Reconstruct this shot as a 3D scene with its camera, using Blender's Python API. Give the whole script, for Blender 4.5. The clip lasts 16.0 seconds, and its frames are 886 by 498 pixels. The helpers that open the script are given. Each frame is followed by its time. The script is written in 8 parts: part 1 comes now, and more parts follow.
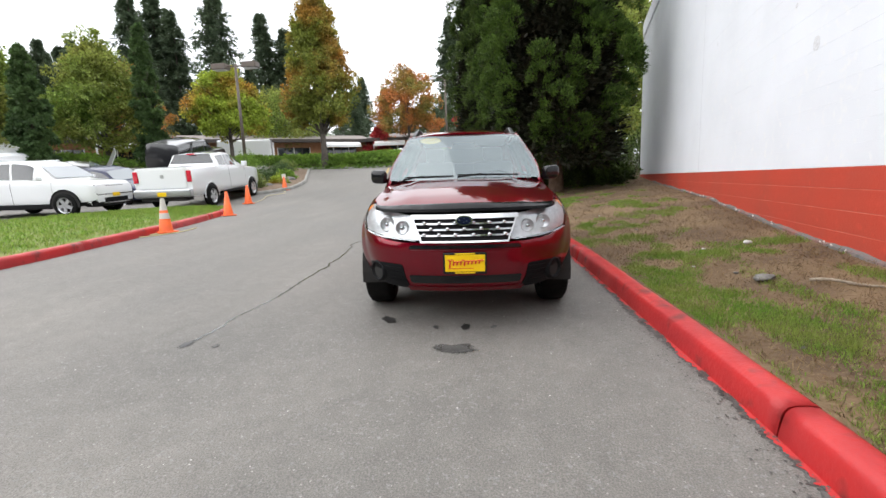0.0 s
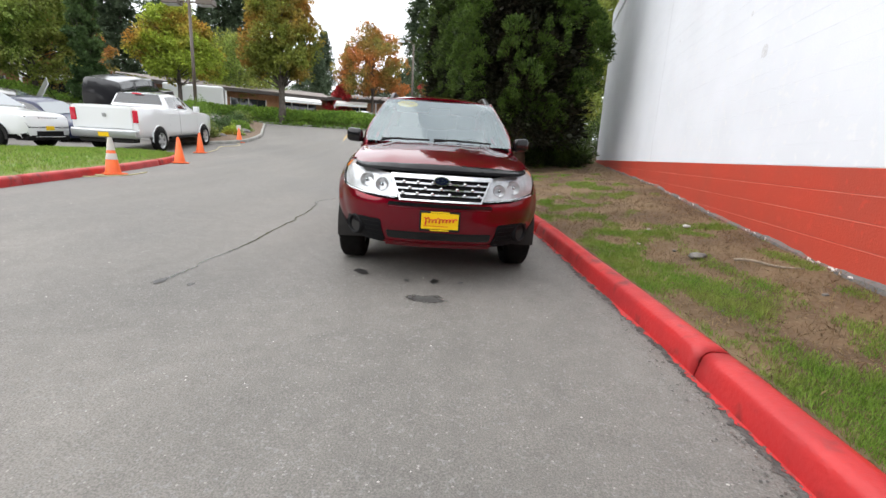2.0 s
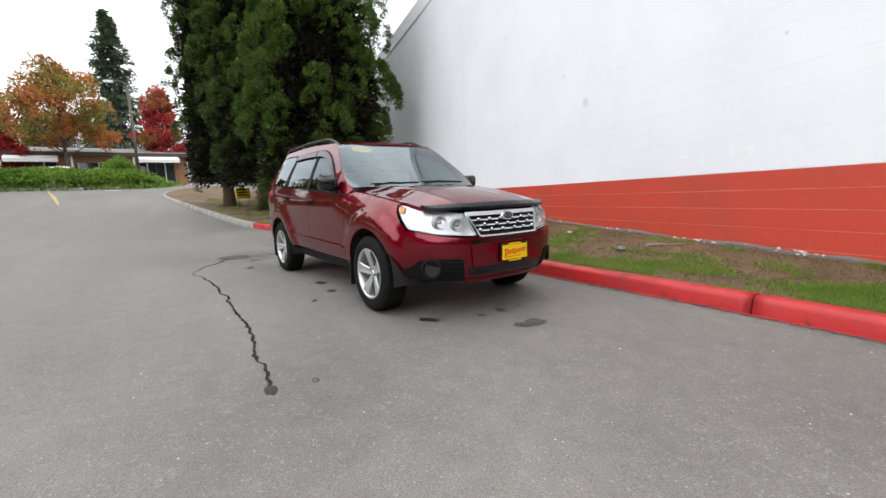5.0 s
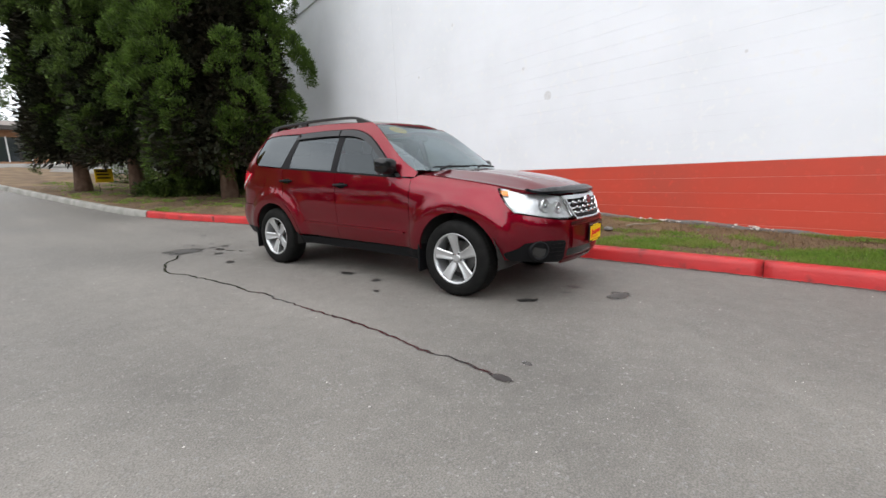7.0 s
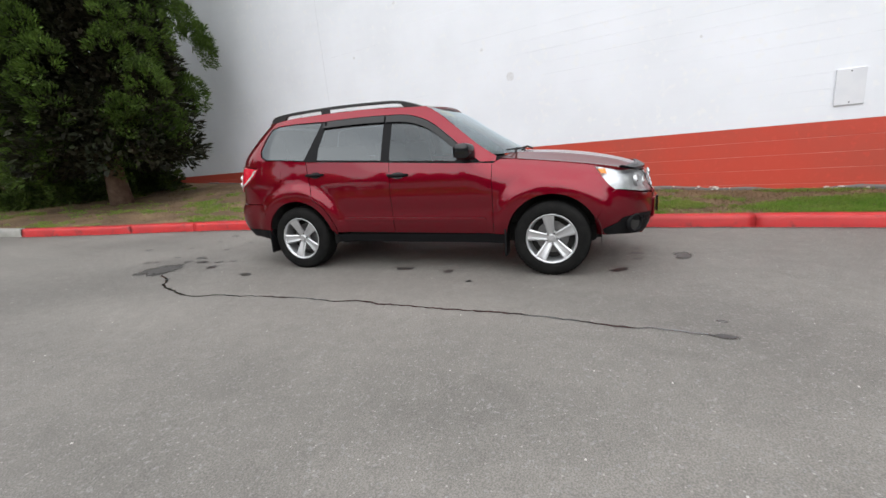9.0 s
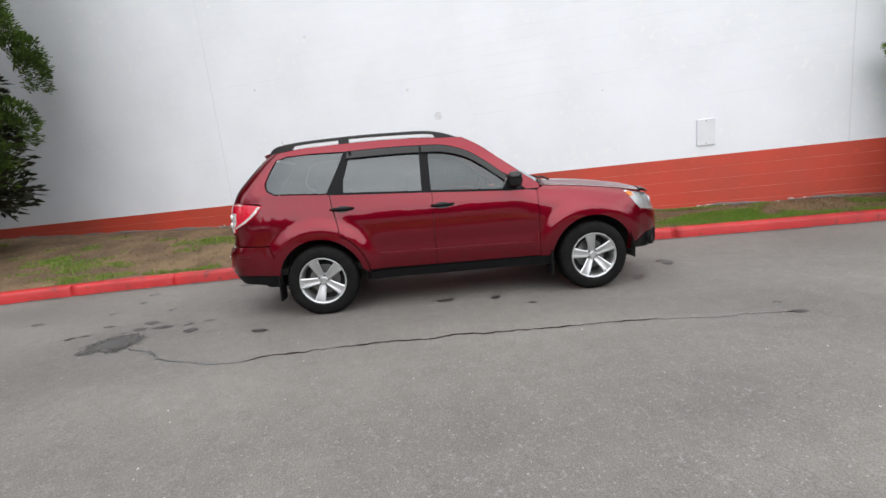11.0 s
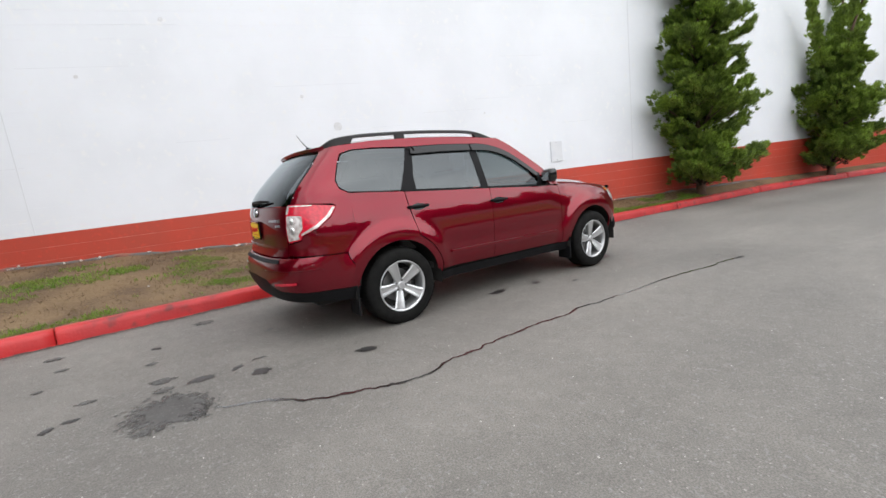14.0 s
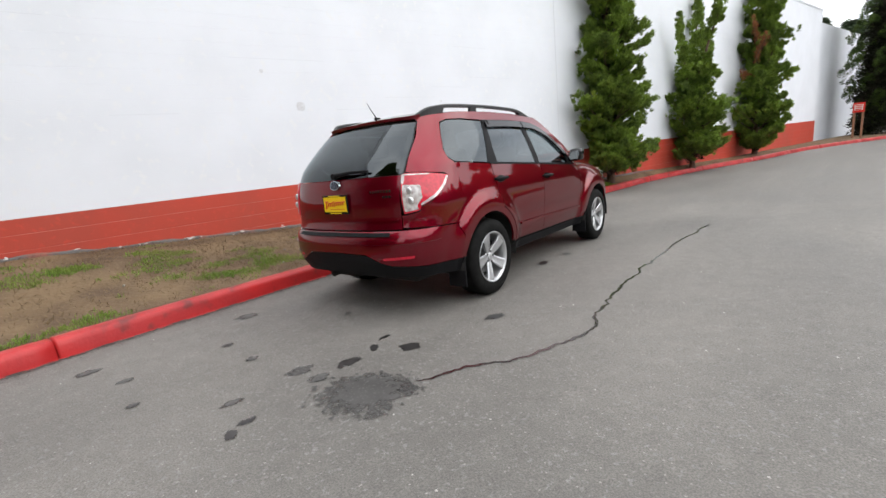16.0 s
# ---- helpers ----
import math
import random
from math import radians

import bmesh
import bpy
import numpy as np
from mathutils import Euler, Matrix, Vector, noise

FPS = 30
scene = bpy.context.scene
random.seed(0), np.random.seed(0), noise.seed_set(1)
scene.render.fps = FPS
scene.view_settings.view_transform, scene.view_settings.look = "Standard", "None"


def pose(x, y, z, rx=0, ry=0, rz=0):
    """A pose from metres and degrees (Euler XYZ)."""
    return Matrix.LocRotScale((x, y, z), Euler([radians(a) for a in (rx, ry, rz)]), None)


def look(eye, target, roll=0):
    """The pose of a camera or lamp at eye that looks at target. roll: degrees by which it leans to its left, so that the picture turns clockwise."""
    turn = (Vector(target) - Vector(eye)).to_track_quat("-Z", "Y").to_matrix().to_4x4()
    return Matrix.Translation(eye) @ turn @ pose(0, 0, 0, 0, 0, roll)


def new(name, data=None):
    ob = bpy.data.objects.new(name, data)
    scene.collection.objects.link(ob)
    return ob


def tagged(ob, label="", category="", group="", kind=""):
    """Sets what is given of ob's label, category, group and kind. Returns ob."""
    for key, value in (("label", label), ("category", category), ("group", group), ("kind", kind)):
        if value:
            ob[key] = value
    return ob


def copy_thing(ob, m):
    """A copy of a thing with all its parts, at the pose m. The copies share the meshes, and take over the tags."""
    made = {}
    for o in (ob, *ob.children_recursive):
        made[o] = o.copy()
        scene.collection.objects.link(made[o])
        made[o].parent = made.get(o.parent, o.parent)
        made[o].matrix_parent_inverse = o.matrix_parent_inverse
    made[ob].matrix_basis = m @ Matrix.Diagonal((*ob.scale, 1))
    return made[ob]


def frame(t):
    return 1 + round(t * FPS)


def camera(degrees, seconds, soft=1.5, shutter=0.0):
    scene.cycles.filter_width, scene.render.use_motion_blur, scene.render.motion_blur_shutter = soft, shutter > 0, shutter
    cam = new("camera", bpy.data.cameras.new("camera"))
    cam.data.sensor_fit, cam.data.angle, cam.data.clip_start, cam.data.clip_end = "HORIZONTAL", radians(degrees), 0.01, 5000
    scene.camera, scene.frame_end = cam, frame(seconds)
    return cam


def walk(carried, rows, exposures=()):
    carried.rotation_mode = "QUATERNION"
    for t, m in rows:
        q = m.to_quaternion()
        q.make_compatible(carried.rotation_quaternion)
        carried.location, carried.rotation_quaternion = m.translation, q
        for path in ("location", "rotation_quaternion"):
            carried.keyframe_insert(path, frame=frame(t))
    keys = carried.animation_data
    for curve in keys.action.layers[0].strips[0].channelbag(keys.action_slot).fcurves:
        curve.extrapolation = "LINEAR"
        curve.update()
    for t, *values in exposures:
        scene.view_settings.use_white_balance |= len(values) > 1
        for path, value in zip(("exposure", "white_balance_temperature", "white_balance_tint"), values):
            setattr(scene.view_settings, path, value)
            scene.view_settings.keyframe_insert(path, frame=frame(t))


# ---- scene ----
cam = camera(91.1, 16.0)
METRES, EYE, TILT, LEAN, TURN = 13.4, 1.139, 1.333, -0.440, 7.795
ROWS = [
    (0.0, 0.0, 0.0, 0.0, -0.49, -10.06, 2.75),
    (0.5, -0.0004, -0.0018, -0.0003, -1.58, -10.38, 2.58),
    (1.0, 0.0008, -0.0051, -0.001, -0.71, -9.87, 1.52),
    (1.5, 0.0024, -0.0122, -0.0029, -3.33, -12.64, -0.76),
    (2.0, -0.0123, -0.0163, -0.0043, -5.58, -13.8, -2.64),
    (2.5, -0.0398, -0.0174, -0.004, -12.73, -14.87, 0.78),
    (3.0, -0.0664, -0.0076, -0.007, -18.18, -11.02, 3.01),
    (3.5, -0.0941, 0.0032, -0.0072, -22.72, -10.03, 2.26),
    (4.0, -0.1275, 0.0124, -0.0062, -29.78, -10.34, 3.04),
    (4.5, -0.1568, 0.0296, -0.0071, -34.25, -10.19, 3.17),
    (5.0, -0.1849, 0.0472, -0.0054, -39.45, -8.49, 2.51),
    (7.5, -0.2979, 0.1818, 0.0001, -63.15, -11.82, 2.58),
    (8.0, -0.3145, 0.2124, 0.0032, -69.32, -12.38, 4.15),
    (8.5, -0.3239, 0.2458, 0.0047, -72.03, -13.42, 4.14),
    (11.0, -0.3405, 0.4306, 0.0094, -96.86, -10.44, 4.83),
    (11.5, -0.3375, 0.4656, 0.0094, -105.08, -9.19, 3.84),
    (12.0, -0.3273, 0.4994, 0.0082, -109.07, -9.74, 4.06),
    (12.5, -0.315, 0.5321, 0.0073, -112.86, -9.31, 2.31),
    (13.0, -0.3039, 0.5663, 0.0087, -118.95, -10.56, 4.16),
    (13.5, -0.2849, 0.5963, 0.0087, -122.1, -11.03, 4.6),
    (14.0, -0.267, 0.6264, 0.0069, -128.39, -9.75, 5.18),
    (14.5, -0.2461, 0.6536, 0.0053, -132.56, -10.29, 5.01),
    (15.0, -0.2219, 0.6786, 0.0054, -136.02, -9.63, 3.76),
    (15.5, -0.1988, 0.7062, 0.0048, -141.41, -10.38, 3.98),
    (16.0, -0.1701, 0.7245, 0.0023, -145.3, -11.44, 4.66),
]
walk(cam, [(t, pose(0, 0, EYE, TILT, LEAN, TURN) @ pose(METRES * x, METRES * y, METRES * z, 90 + pitch, roll, yaw)) for t, x, y, z, yaw, pitch, roll in ROWS],
     [(0, 1.06), (3.5, 1.07), (5.0, 0.88), (8.0, 0.84), (11.0, 0.79), (13.5, 0.84), (16.0, 0.84)])

# ---- light ----
SUN_UP, SUN_TURN = 52.0, 250.0
world = bpy.data.worlds.new("overcast_sky")
scene.world = world
world.use_nodes = True
wn, wl = world.node_tree.nodes, world.node_tree.links
sky = wn.new("ShaderNodeTexSky")
sky.sky_type, sky.sun_disc = "NISHITA", False
sky.sun_elevation, sky.sun_rotation = radians(SUN_UP), radians(SUN_TURN)
coord = wn.new("ShaderNodeTexCoord")
stretch = wn.new("ShaderNodeMapping")
stretch.inputs["Scale"].default_value = (1.0, 1.0, 2.6)
cloud = wn.new("ShaderNodeTexNoise")
cloud.inputs["Scale"].default_value, cloud.inputs["Detail"].default_value, cloud.inputs["Roughness"].default_value = 2.2, 5.0, 0.55
ramp = wn.new("ShaderNodeValToRGB")
ramp.color_ramp.elements[0].position, ramp.color_ramp.elements[0].color = 0.30, (0.82, 0.86, 0.93, 1)
ramp.color_ramp.elements[1].position, ramp.color_ramp.elements[1].color = 0.70, (1.55, 1.56, 1.58, 1)
dim = wn.new("ShaderNodeVectorMath")
dim.operation = "SCALE"
dim.inputs["Scale"].default_value = 0.10
both = wn.new("ShaderNodeMix")
both.data_type = "RGBA"
both.inputs["Factor"].default_value = 0.88
wl.new(coord.outputs["Generated"], stretch.inputs["Vector"])
wl.new(stretch.outputs["Vector"], cloud.inputs["Vector"])
wl.new(cloud.outputs["Fac"], ramp.inputs["Fac"])
wl.new(sky.outputs["Color"], dim.inputs[0])
wl.new(dim.outputs["Vector"], both.inputs["A"])
wl.new(ramp.outputs["Color"], both.inputs["B"])
wl.new(both.outputs["Result"], wn["Background"].inputs["Color"])
wn["Background"].inputs["Strength"].default_value = 1.0
sun_data = bpy.data.lights.new("sun", "SUN")
sun_data.energy, sun_data.angle, sun_data.color = 0.9, radians(100), (1.0, 0.97, 0.92)
sun = new("sun", sun_data)
az = radians(SUN_TURN)
sun.matrix_world = look((0, 0, 30), (-10 * math.sin(az), -10 * math.cos(az), 30 - 10 * math.tan(radians(SUN_UP))))


# ---- materials ----
def mat(name, color, rough=0.6, metal=0.0, other=None, scale=8.0, detail=4.0, amount=1.0, fine=None, fine_scale=80.0, bump=0.0, bump_scale=60.0,
        coat=0.0, alpha=1.0, transmission=0.0, ior=1.45, spec=0.5, island=0.0, rough_var=0.0, lo=0.35, hi=0.65):
    """Principled material: colour mixed with `other` by noise of real-world scale (1/m), fine specks, bump."""
    m = bpy.data.materials.new(name)
    m.use_nodes = True
    n, l = m.node_tree.nodes, m.node_tree.links
    p = n["Principled BSDF"]
    p.inputs["Roughness"].default_value, p.inputs["Metallic"].default_value = rough, metal
    p.inputs["Coat Weight"].default_value, p.inputs["Coat Roughness"].default_value = coat, 0.03
    p.inputs["Alpha"].default_value, p.inputs["IOR"].default_value = alpha, ior
    p.inputs["Transmission Weight"].default_value = transmission
    p.inputs["Specular IOR Level"].default_value = spec
    tc = n.new("ShaderNodeTexCoord")
    out = None

    def noise_fac(sc, det, a, b):
        t = n.new("ShaderNodeTexNoise")
        t.inputs["Scale"].default_value, t.inputs["Detail"].default_value = sc, det
        l.new(tc.outputs["Object"], t.inputs["Vector"])
        r = n.new("ShaderNodeMapRange")
        r.inputs["From Min"].default_value, r.inputs["From Max"].default_value = a, b
        l.new(t.outputs["Fac"], r.inputs["Value"])
        return r.outputs["Result"]

    def mix(fac, a, b, blend="MIX"):
        x = n.new("ShaderNodeMix")
        x.data_type, x.blend_type = "RGBA", blend
        for sock, v in (("Factor", fac), ("A", a), ("B", b)):
            if isinstance(v, (int, float)):
                x.inputs[sock].default_value = v
            elif isinstance(v, tuple):
                x.inputs[sock].default_value = (*v, 1)
            else:
                l.new(v, x.inputs[sock])
        return x.outputs["Result"]

    out = color
    if other:
        f = noise_fac(scale, detail, lo, hi)
        if amount < 1:
            mm = n.new("ShaderNodeMath")
            mm.operation = "MULTIPLY"
            mm.inputs[1].default_value = amount
            l.new(f, mm.inputs[0])
            f = mm.outputs[0]
        out = mix(f, out, other)
    if fine:
        out = mix(noise_fac(fine_scale, 2.0, 0.58, 0.72), out, fine)
    if island:
        g = n.new("ShaderNodeNewGeometry")
        r = n.new("ShaderNodeMapRange")
        r.inputs["To Min"].default_value, r.inputs["To Max"].default_value = 1 - island, 1 + island
        l.new(g.outputs["Random Per Island"], r.inputs["Value"])
        sc = n.new("ShaderNodeVectorMath")
        sc.operation = "SCALE"
        l.new(r.outputs["Result"], sc.inputs["Scale"])
        if isinstance(out, tuple):
            sc.inputs[0].default_value = out
        else:
            l.new(out, sc.inputs[0])
        out = sc.outputs["Vector"]
    if isinstance(out, tuple):
        p.inputs["Base Color"].default_value = (*out, 1)
    else:
        l.new(out, p.inputs["Base Color"])
    if rough_var:
        r = n.new("ShaderNodeMapRange")
        r.inputs["To Min"].default_value, r.inputs["To Max"].default_value = rough - rough_var, min(1, rough + rough_var)
        l.new(noise_fac(scale, 3.0, 0.3, 0.7), r.inputs["Value"])
        l.new(r.outputs["Result"], p.inputs["Roughness"])
    if bump:
        t = n.new("ShaderNodeTexNoise")
        t.inputs["Scale"].default_value, t.inputs["Detail"].default_value = bump_scale, 3.0
        l.new(tc.outputs["Object"], t.inputs["Vector"])
        b = n.new("ShaderNodeBump")
        b.inputs["Strength"].default_value, b.inputs["Distance"].default_value = 1.0, bump
        l.new(t.outputs["Fac"], b.inputs["Height"])
        l.new(b.outputs["Normal"], p.inputs["Normal"])
    return m


def asphalt_material():
    m = mat("worn_asphalt", (0.130, 0.122, 0.111), 0.72, other=(0.181, 0.169, 0.153), scale=0.55, detail=6, fine=(0.20, 0.195, 0.185), fine_scale=42, bump=0.004, bump_scale=95, rough_var=0.1)
    n, l = m.node_tree.nodes, m.node_tree.links
    p = n["Principled BSDF"]
    base = p.inputs["Base Color"].links[0].from_socket
    tc = n.new("ShaderNodeTexCoord")
    v = n.new("ShaderNodeTexVoronoi")
    v.inputs["Scale"].default_value = 75.0
    l.new(tc.outputs["Object"], v.inputs["Vector"])
    # pale stones: only a few cells, near their centres
    cell = n.new("ShaderNodeSeparateColor")
    l.new(v.outputs["Color"], cell.inputs["Color"])
    pick = n.new("ShaderNodeMath")
    pick.operation = "GREATER_THAN"
    pick.inputs[1].default_value = 0.965
    l.new(cell.outputs["Red"], pick.inputs[0])
    near = n.new("ShaderNodeMath")
    near.operation = "LESS_THAN"
    near.inputs[1].default_value = 0.36
    l.new(v.outputs["Distance"], near.inputs[0])
    both_ = n.new("ShaderNodeMath")
    both_.operation = "MULTIPLY"
    l.new(pick.outputs[0], both_.inputs[0])
    l.new(near.outputs[0], both_.inputs[1])
    soft_ = n.new("ShaderNodeMath")
    soft_.operation = "MULTIPLY"
    soft_.inputs[1].default_value = 0.4
    l.new(both_.outputs[0], soft_.inputs[0])
    x = n.new("ShaderNodeMix")
    x.data_type = "RGBA"
    x.inputs["B"].default_value = (0.42, 0.40, 0.37, 1)
    l.new(soft_.outputs[0], x.inputs["Factor"])
    l.new(base, x.inputs["A"])
    # dark pores and broad wheel wear
    t = n.new("ShaderNodeTexNoise")
    t.inputs["Scale"].default_value, t.inputs["Detail"].default_value = 150.0, 2.0
    l.new(tc.outputs["Object"], t.inputs["Vector"])
    r = n.new("ShaderNodeMapRange")
    r.inputs["From Min"].default_value, r.inputs["From Max"].default_value = 0.35, 0.65
    r.inputs["To Min"].default_value, r.inputs["To Max"].default_value = 0.72, 1.18
    l.new(t.outputs["Fac"], r.inputs["Value"])
    # blotches a hand across, and broad streaks along the drive
    wear = r.outputs["Result"]
    for scale_, stretch_, lo_, hi_ in ((9.0, (1, 1, 1), 0.92, 1.07), (1.0, (1.6, 0.16, 1), 0.92, 1.05)):
        mp = n.new("ShaderNodeMapping")
        mp.inputs["Scale"].default_value = stretch_
        l.new(tc.outputs["Object"], mp.inputs["Vector"])
        b_ = n.new("ShaderNodeTexNoise")
        b_.inputs["Scale"].default_value, b_.inputs["Detail"].default_value = scale_, 7.0
        l.new(mp.outputs["Vector"], b_.inputs["Vector"])
        br = n.new("ShaderNodeMapRange")
        br.inputs["From Min"].default_value, br.inputs["From Max"].default_value = 0.32, 0.68
        br.inputs["To Min"].default_value, br.inputs["To Max"].default_value = lo_, hi_
        l.new(b_.outputs["Fac"], br.inputs["Value"])
        mu = n.new("ShaderNodeMath")
        mu.operation = "MULTIPLY"
        l.new(wear, mu.inputs[0])
        l.new(br.outputs["Result"], mu.inputs[1])
        wear = mu.outputs[0]
    sc = n.new("ShaderNodeVectorMath")
    sc.operation = "SCALE"
    l.new(x.outputs["Result"], sc.inputs[0])
    l.new(wear, sc.inputs["Scale"])
    l.new(sc.outputs["Vector"], p.inputs["Base Color"])
    return m


M = {
    "asphalt": asphalt_material(),
    "wall_white": mat("white_painted_block", (0.77, 0.79, 0.835), 0.6, other=(0.72, 0.74, 0.78), scale=0.8, bump=0.002, bump_scale=70, fine=(0.77, 0.78, 0.8), fine_scale=9),
    "wall_red": mat("red_painted_block", (0.50, 0.055, 0.03), 0.55, other=(0.42, 0.06, 0.036), scale=1.1, bump=0.002, bump_scale=60, fine=(0.52, 0.062, 0.036), fine_scale=14),
    "mortar_red": mat("red_painted_mortar", (0.55, 0.20, 0.16), 0.7, other=(0.45, 0.09, 0.06), scale=3),
    "mortar_white": mat("white_painted_mortar", (0.80, 0.81, 0.83), 0.7, other=(0.70, 0.71, 0.73), scale=1.2),
    "footing": mat("bare_concrete_footing", (0.13, 0.125, 0.12), 0.9, other=(0.24, 0.10, 0.075), scale=3, lo=0.5, hi=0.7, fine=(0.10, 0.095, 0.09), fine_scale=18, bump=0.01, bump_scale=25),
    "kerb_red": mat("red_painted_kerb", (0.44, 0.021, 0.021), 0.45, other=(0.34, 0.019, 0.021), scale=2.5, fine=(0.17, 0.022, 0.021), fine_scale=6.5, bump=0.003, bump_scale=40, rough_var=0.12),
    "kerb_grey": mat("weathered_concrete_kerb", (0.30, 0.29, 0.27), 0.85, other=(0.20, 0.20, 0.18), scale=3, bump=0.004, bump_scale=50),
    "lawn": mat("patchy_lawn_soil", (0.085, 0.052, 0.029), 0.95, other=(0.165, 0.108, 0.057), scale=1.5, detail=9, lo=0.38, hi=0.62, fine=(0.20, 0.145, 0.08), fine_scale=40, bump=0.02, bump_scale=18),
    "far_grass": mat("far_grass", (0.08, 0.12, 0.03), 0.95, other=(0.13, 0.12, 0.05), scale=0.2, bump=0.05, bump_scale=3),
    "bark": mat("cedar_bark", (0.10, 0.06, 0.042), 0.9, other=(0.16, 0.105, 0.075), scale=7, bump=0.02, bump_scale=22),
    "bark_grey": mat("grey_bark", (0.12, 0.10, 0.085), 0.9, other=(0.07, 0.06, 0.05), scale=6, bump=0.02, bump_scale=15),
}


def leaf_mat(name, a, b, scale=0.6, island=0.45, rough=0.6, lo=0.35, hi=0.65, thin=0.35):
    m = mat(name, a, rough, other=b, scale=scale, detail=3, island=island, spec=0.35, lo=lo, hi=hi)
    p = m.node_tree.nodes["Principled BSDF"]
    n, l = m.node_tree.nodes, m.node_tree.links
    t, x = n.new("ShaderNodeBsdfTranslucent"), n.new("ShaderNodeMixShader")
    x.inputs["Fac"].default_value = thin
    l.new(p.inputs["Base Color"].links[0].from_socket, t.inputs["Color"])
    l.new(p.outputs["BSDF"], x.inputs[1])
    l.new(t.outputs["BSDF"], x.inputs[2])
    l.new(x.outputs["Shader"], n["Material Output"].inputs["Surface"])
    return m


# tuft-sized tone noise puts bright tufts and shaded gaps into the colour
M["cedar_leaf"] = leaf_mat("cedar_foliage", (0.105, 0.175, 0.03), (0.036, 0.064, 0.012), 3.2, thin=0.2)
# darker copy: the slender cedars' shade is put into the colour
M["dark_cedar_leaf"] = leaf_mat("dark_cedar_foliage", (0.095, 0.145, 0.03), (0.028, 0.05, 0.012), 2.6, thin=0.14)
M["juniper_leaf"] = leaf_mat("juniper_foliage", (0.25, 0.355, 0.06), (0.10, 0.15, 0.03), 1.9, thin=0.22)
M["fir_leaf"] = leaf_mat("fir_foliage", (0.10, 0.135, 0.075), (0.065, 0.095, 0.055), 0.2)
M["ivy_leaf"] = leaf_mat("ivy_foliage", (0.20, 0.31, 0.05), (0.12, 0.21, 0.035), 0.5)
M["shrub_leaf"] = leaf_mat("shrub_foliage", (0.20, 0.24, 0.06), (0.12, 0.16, 0.05), 0.9)
M["green_leaf"] = leaf_mat("green_foliage", (0.17, 0.26, 0.05), (0.26, 0.26, 0.06), 0.25)
M["yellow_leaf"] = leaf_mat("yellow_green_foliage", (0.30, 0.38, 0.05), (0.42, 0.23, 0.05), 0.35, lo=0.47, hi=0.63)
M["maple_leaf"] = leaf_mat("turning_maple_foliage", (0.19, 0.22, 0.04), (0.40, 0.19, 0.04), 0.28, lo=0.46, hi=0.68)
M["orange_leaf"] = leaf_mat("orange_foliage", (0.44, 0.17, 0.05), (0.24, 0.22, 0.055), 0.4, lo=0.42, hi=0.6)
M["red_leaf"] = leaf_mat("red_foliage", (0.42, 0.045, 0.05), (0.26, 0.18, 0.045), 0.4, lo=0.46, hi=0.64)
# near-black tone: shade between the lobes is put into the colour
M["cedar_inner"] = leaf_mat("shaded_inner_sprays", (0.022, 0.018, 0.010), (0.015, 0.020, 0.008), 1.0, thin=0.1)
M["hornbeam_leaf"] = leaf_mat("hornbeam_foliage", (0.055, 0.10, 0.035), (0.085, 0.14, 0.045), 0.5, thin=0.2)


# ---- mesh helpers ----
def link_mesh(name, verts, faces, material, parent=None, smooth=False, label=""):
    me = bpy.data.meshes.new(name)
    me.from_pydata([tuple(v) for v in verts], [], [tuple(f) for f in faces])
    me.materials.append(material)
    if smooth:
        me.polygons.foreach_set("use_smooth", np.ones(len(me.polygons), bool))
    me.update()
    ob = new(name, me)
    if parent is not None:
        ob.parent = parent
    if label:
        ob["label"] = label
    return ob


def part(name, bm, material, parent, label="", smooth=False, at=None):
    me = bpy.data.meshes.new(name)
    bm.normal_update()
    bm.to_mesh(me)
    bm.free()
    me.materials.append(material)
    if smooth:
        me.polygons.foreach_set("use_smooth", np.ones(len(me.polygons), bool))
    ob = new(name, me)
    if parent is not None:
        ob.parent = parent
    if at is not None:
        ob.matrix_basis = at
    if label:
        ob["label"] = label
    return ob


def empty(name, m=None):
    ob = new(name)
    ob.empty_display_size = 0.1
    if m is not None:
        ob.matrix_basis = m
    return ob


def box_bm(x0, x1, y0, y1, z0, z1, bevel=0.0, segs=2, bm=None):
    bm = bm or bmesh.new()
    r = bmesh.ops.create_cube(bm, size=1.0, matrix=Matrix.Translation(((x0 + x1) / 2, (y0 + y1) / 2, (z0 + z1) / 2)) @ Matrix.Diagonal((x1 - x0, y1 - y0, z1 - z0, 1)))
    if bevel:
        es = list({e for v in r["verts"] for e in v.link_edges})
        bmesh.ops.bevel(bm, geom=es, offset=bevel, segments=segs, affect="EDGES", profile=0.5)
    return bm


def tube_mesh(path, radii, sides=8, closed=False):
    """Vertices and faces of a tube along a path of points, with a radius at each."""
    pts = [Vector(p) for p in path]
    vs, fs = [], []
    for i, p in enumerate(pts):
        d = (pts[min(i + 1, len(pts) - 1)] - pts[max(i - 1, 0)]).normalized()
        a = d.cross(Vector((0, 0, 1)) if abs(d.z) < 0.9 else Vector((1, 0, 0))).normalized()
        b = d.cross(a)
        for k in range(sides):
            t = 2 * math.pi * k / sides
            vs.append(p + (a * math.cos(t) + b * math.sin(t)) * radii[i])
    for i in range(len(pts) - 1):
        for k in range(sides):
            fs.append((i * sides + k, i * sides + (k + 1) % sides, (i + 1) * sides + (k + 1) % sides, (i + 1) * sides + k))
    fs.append(tuple(range(sides))[::-1])
    fs.append(tuple(range((len(pts) - 1) * sides, len(pts) * sides)))
    return vs, fs


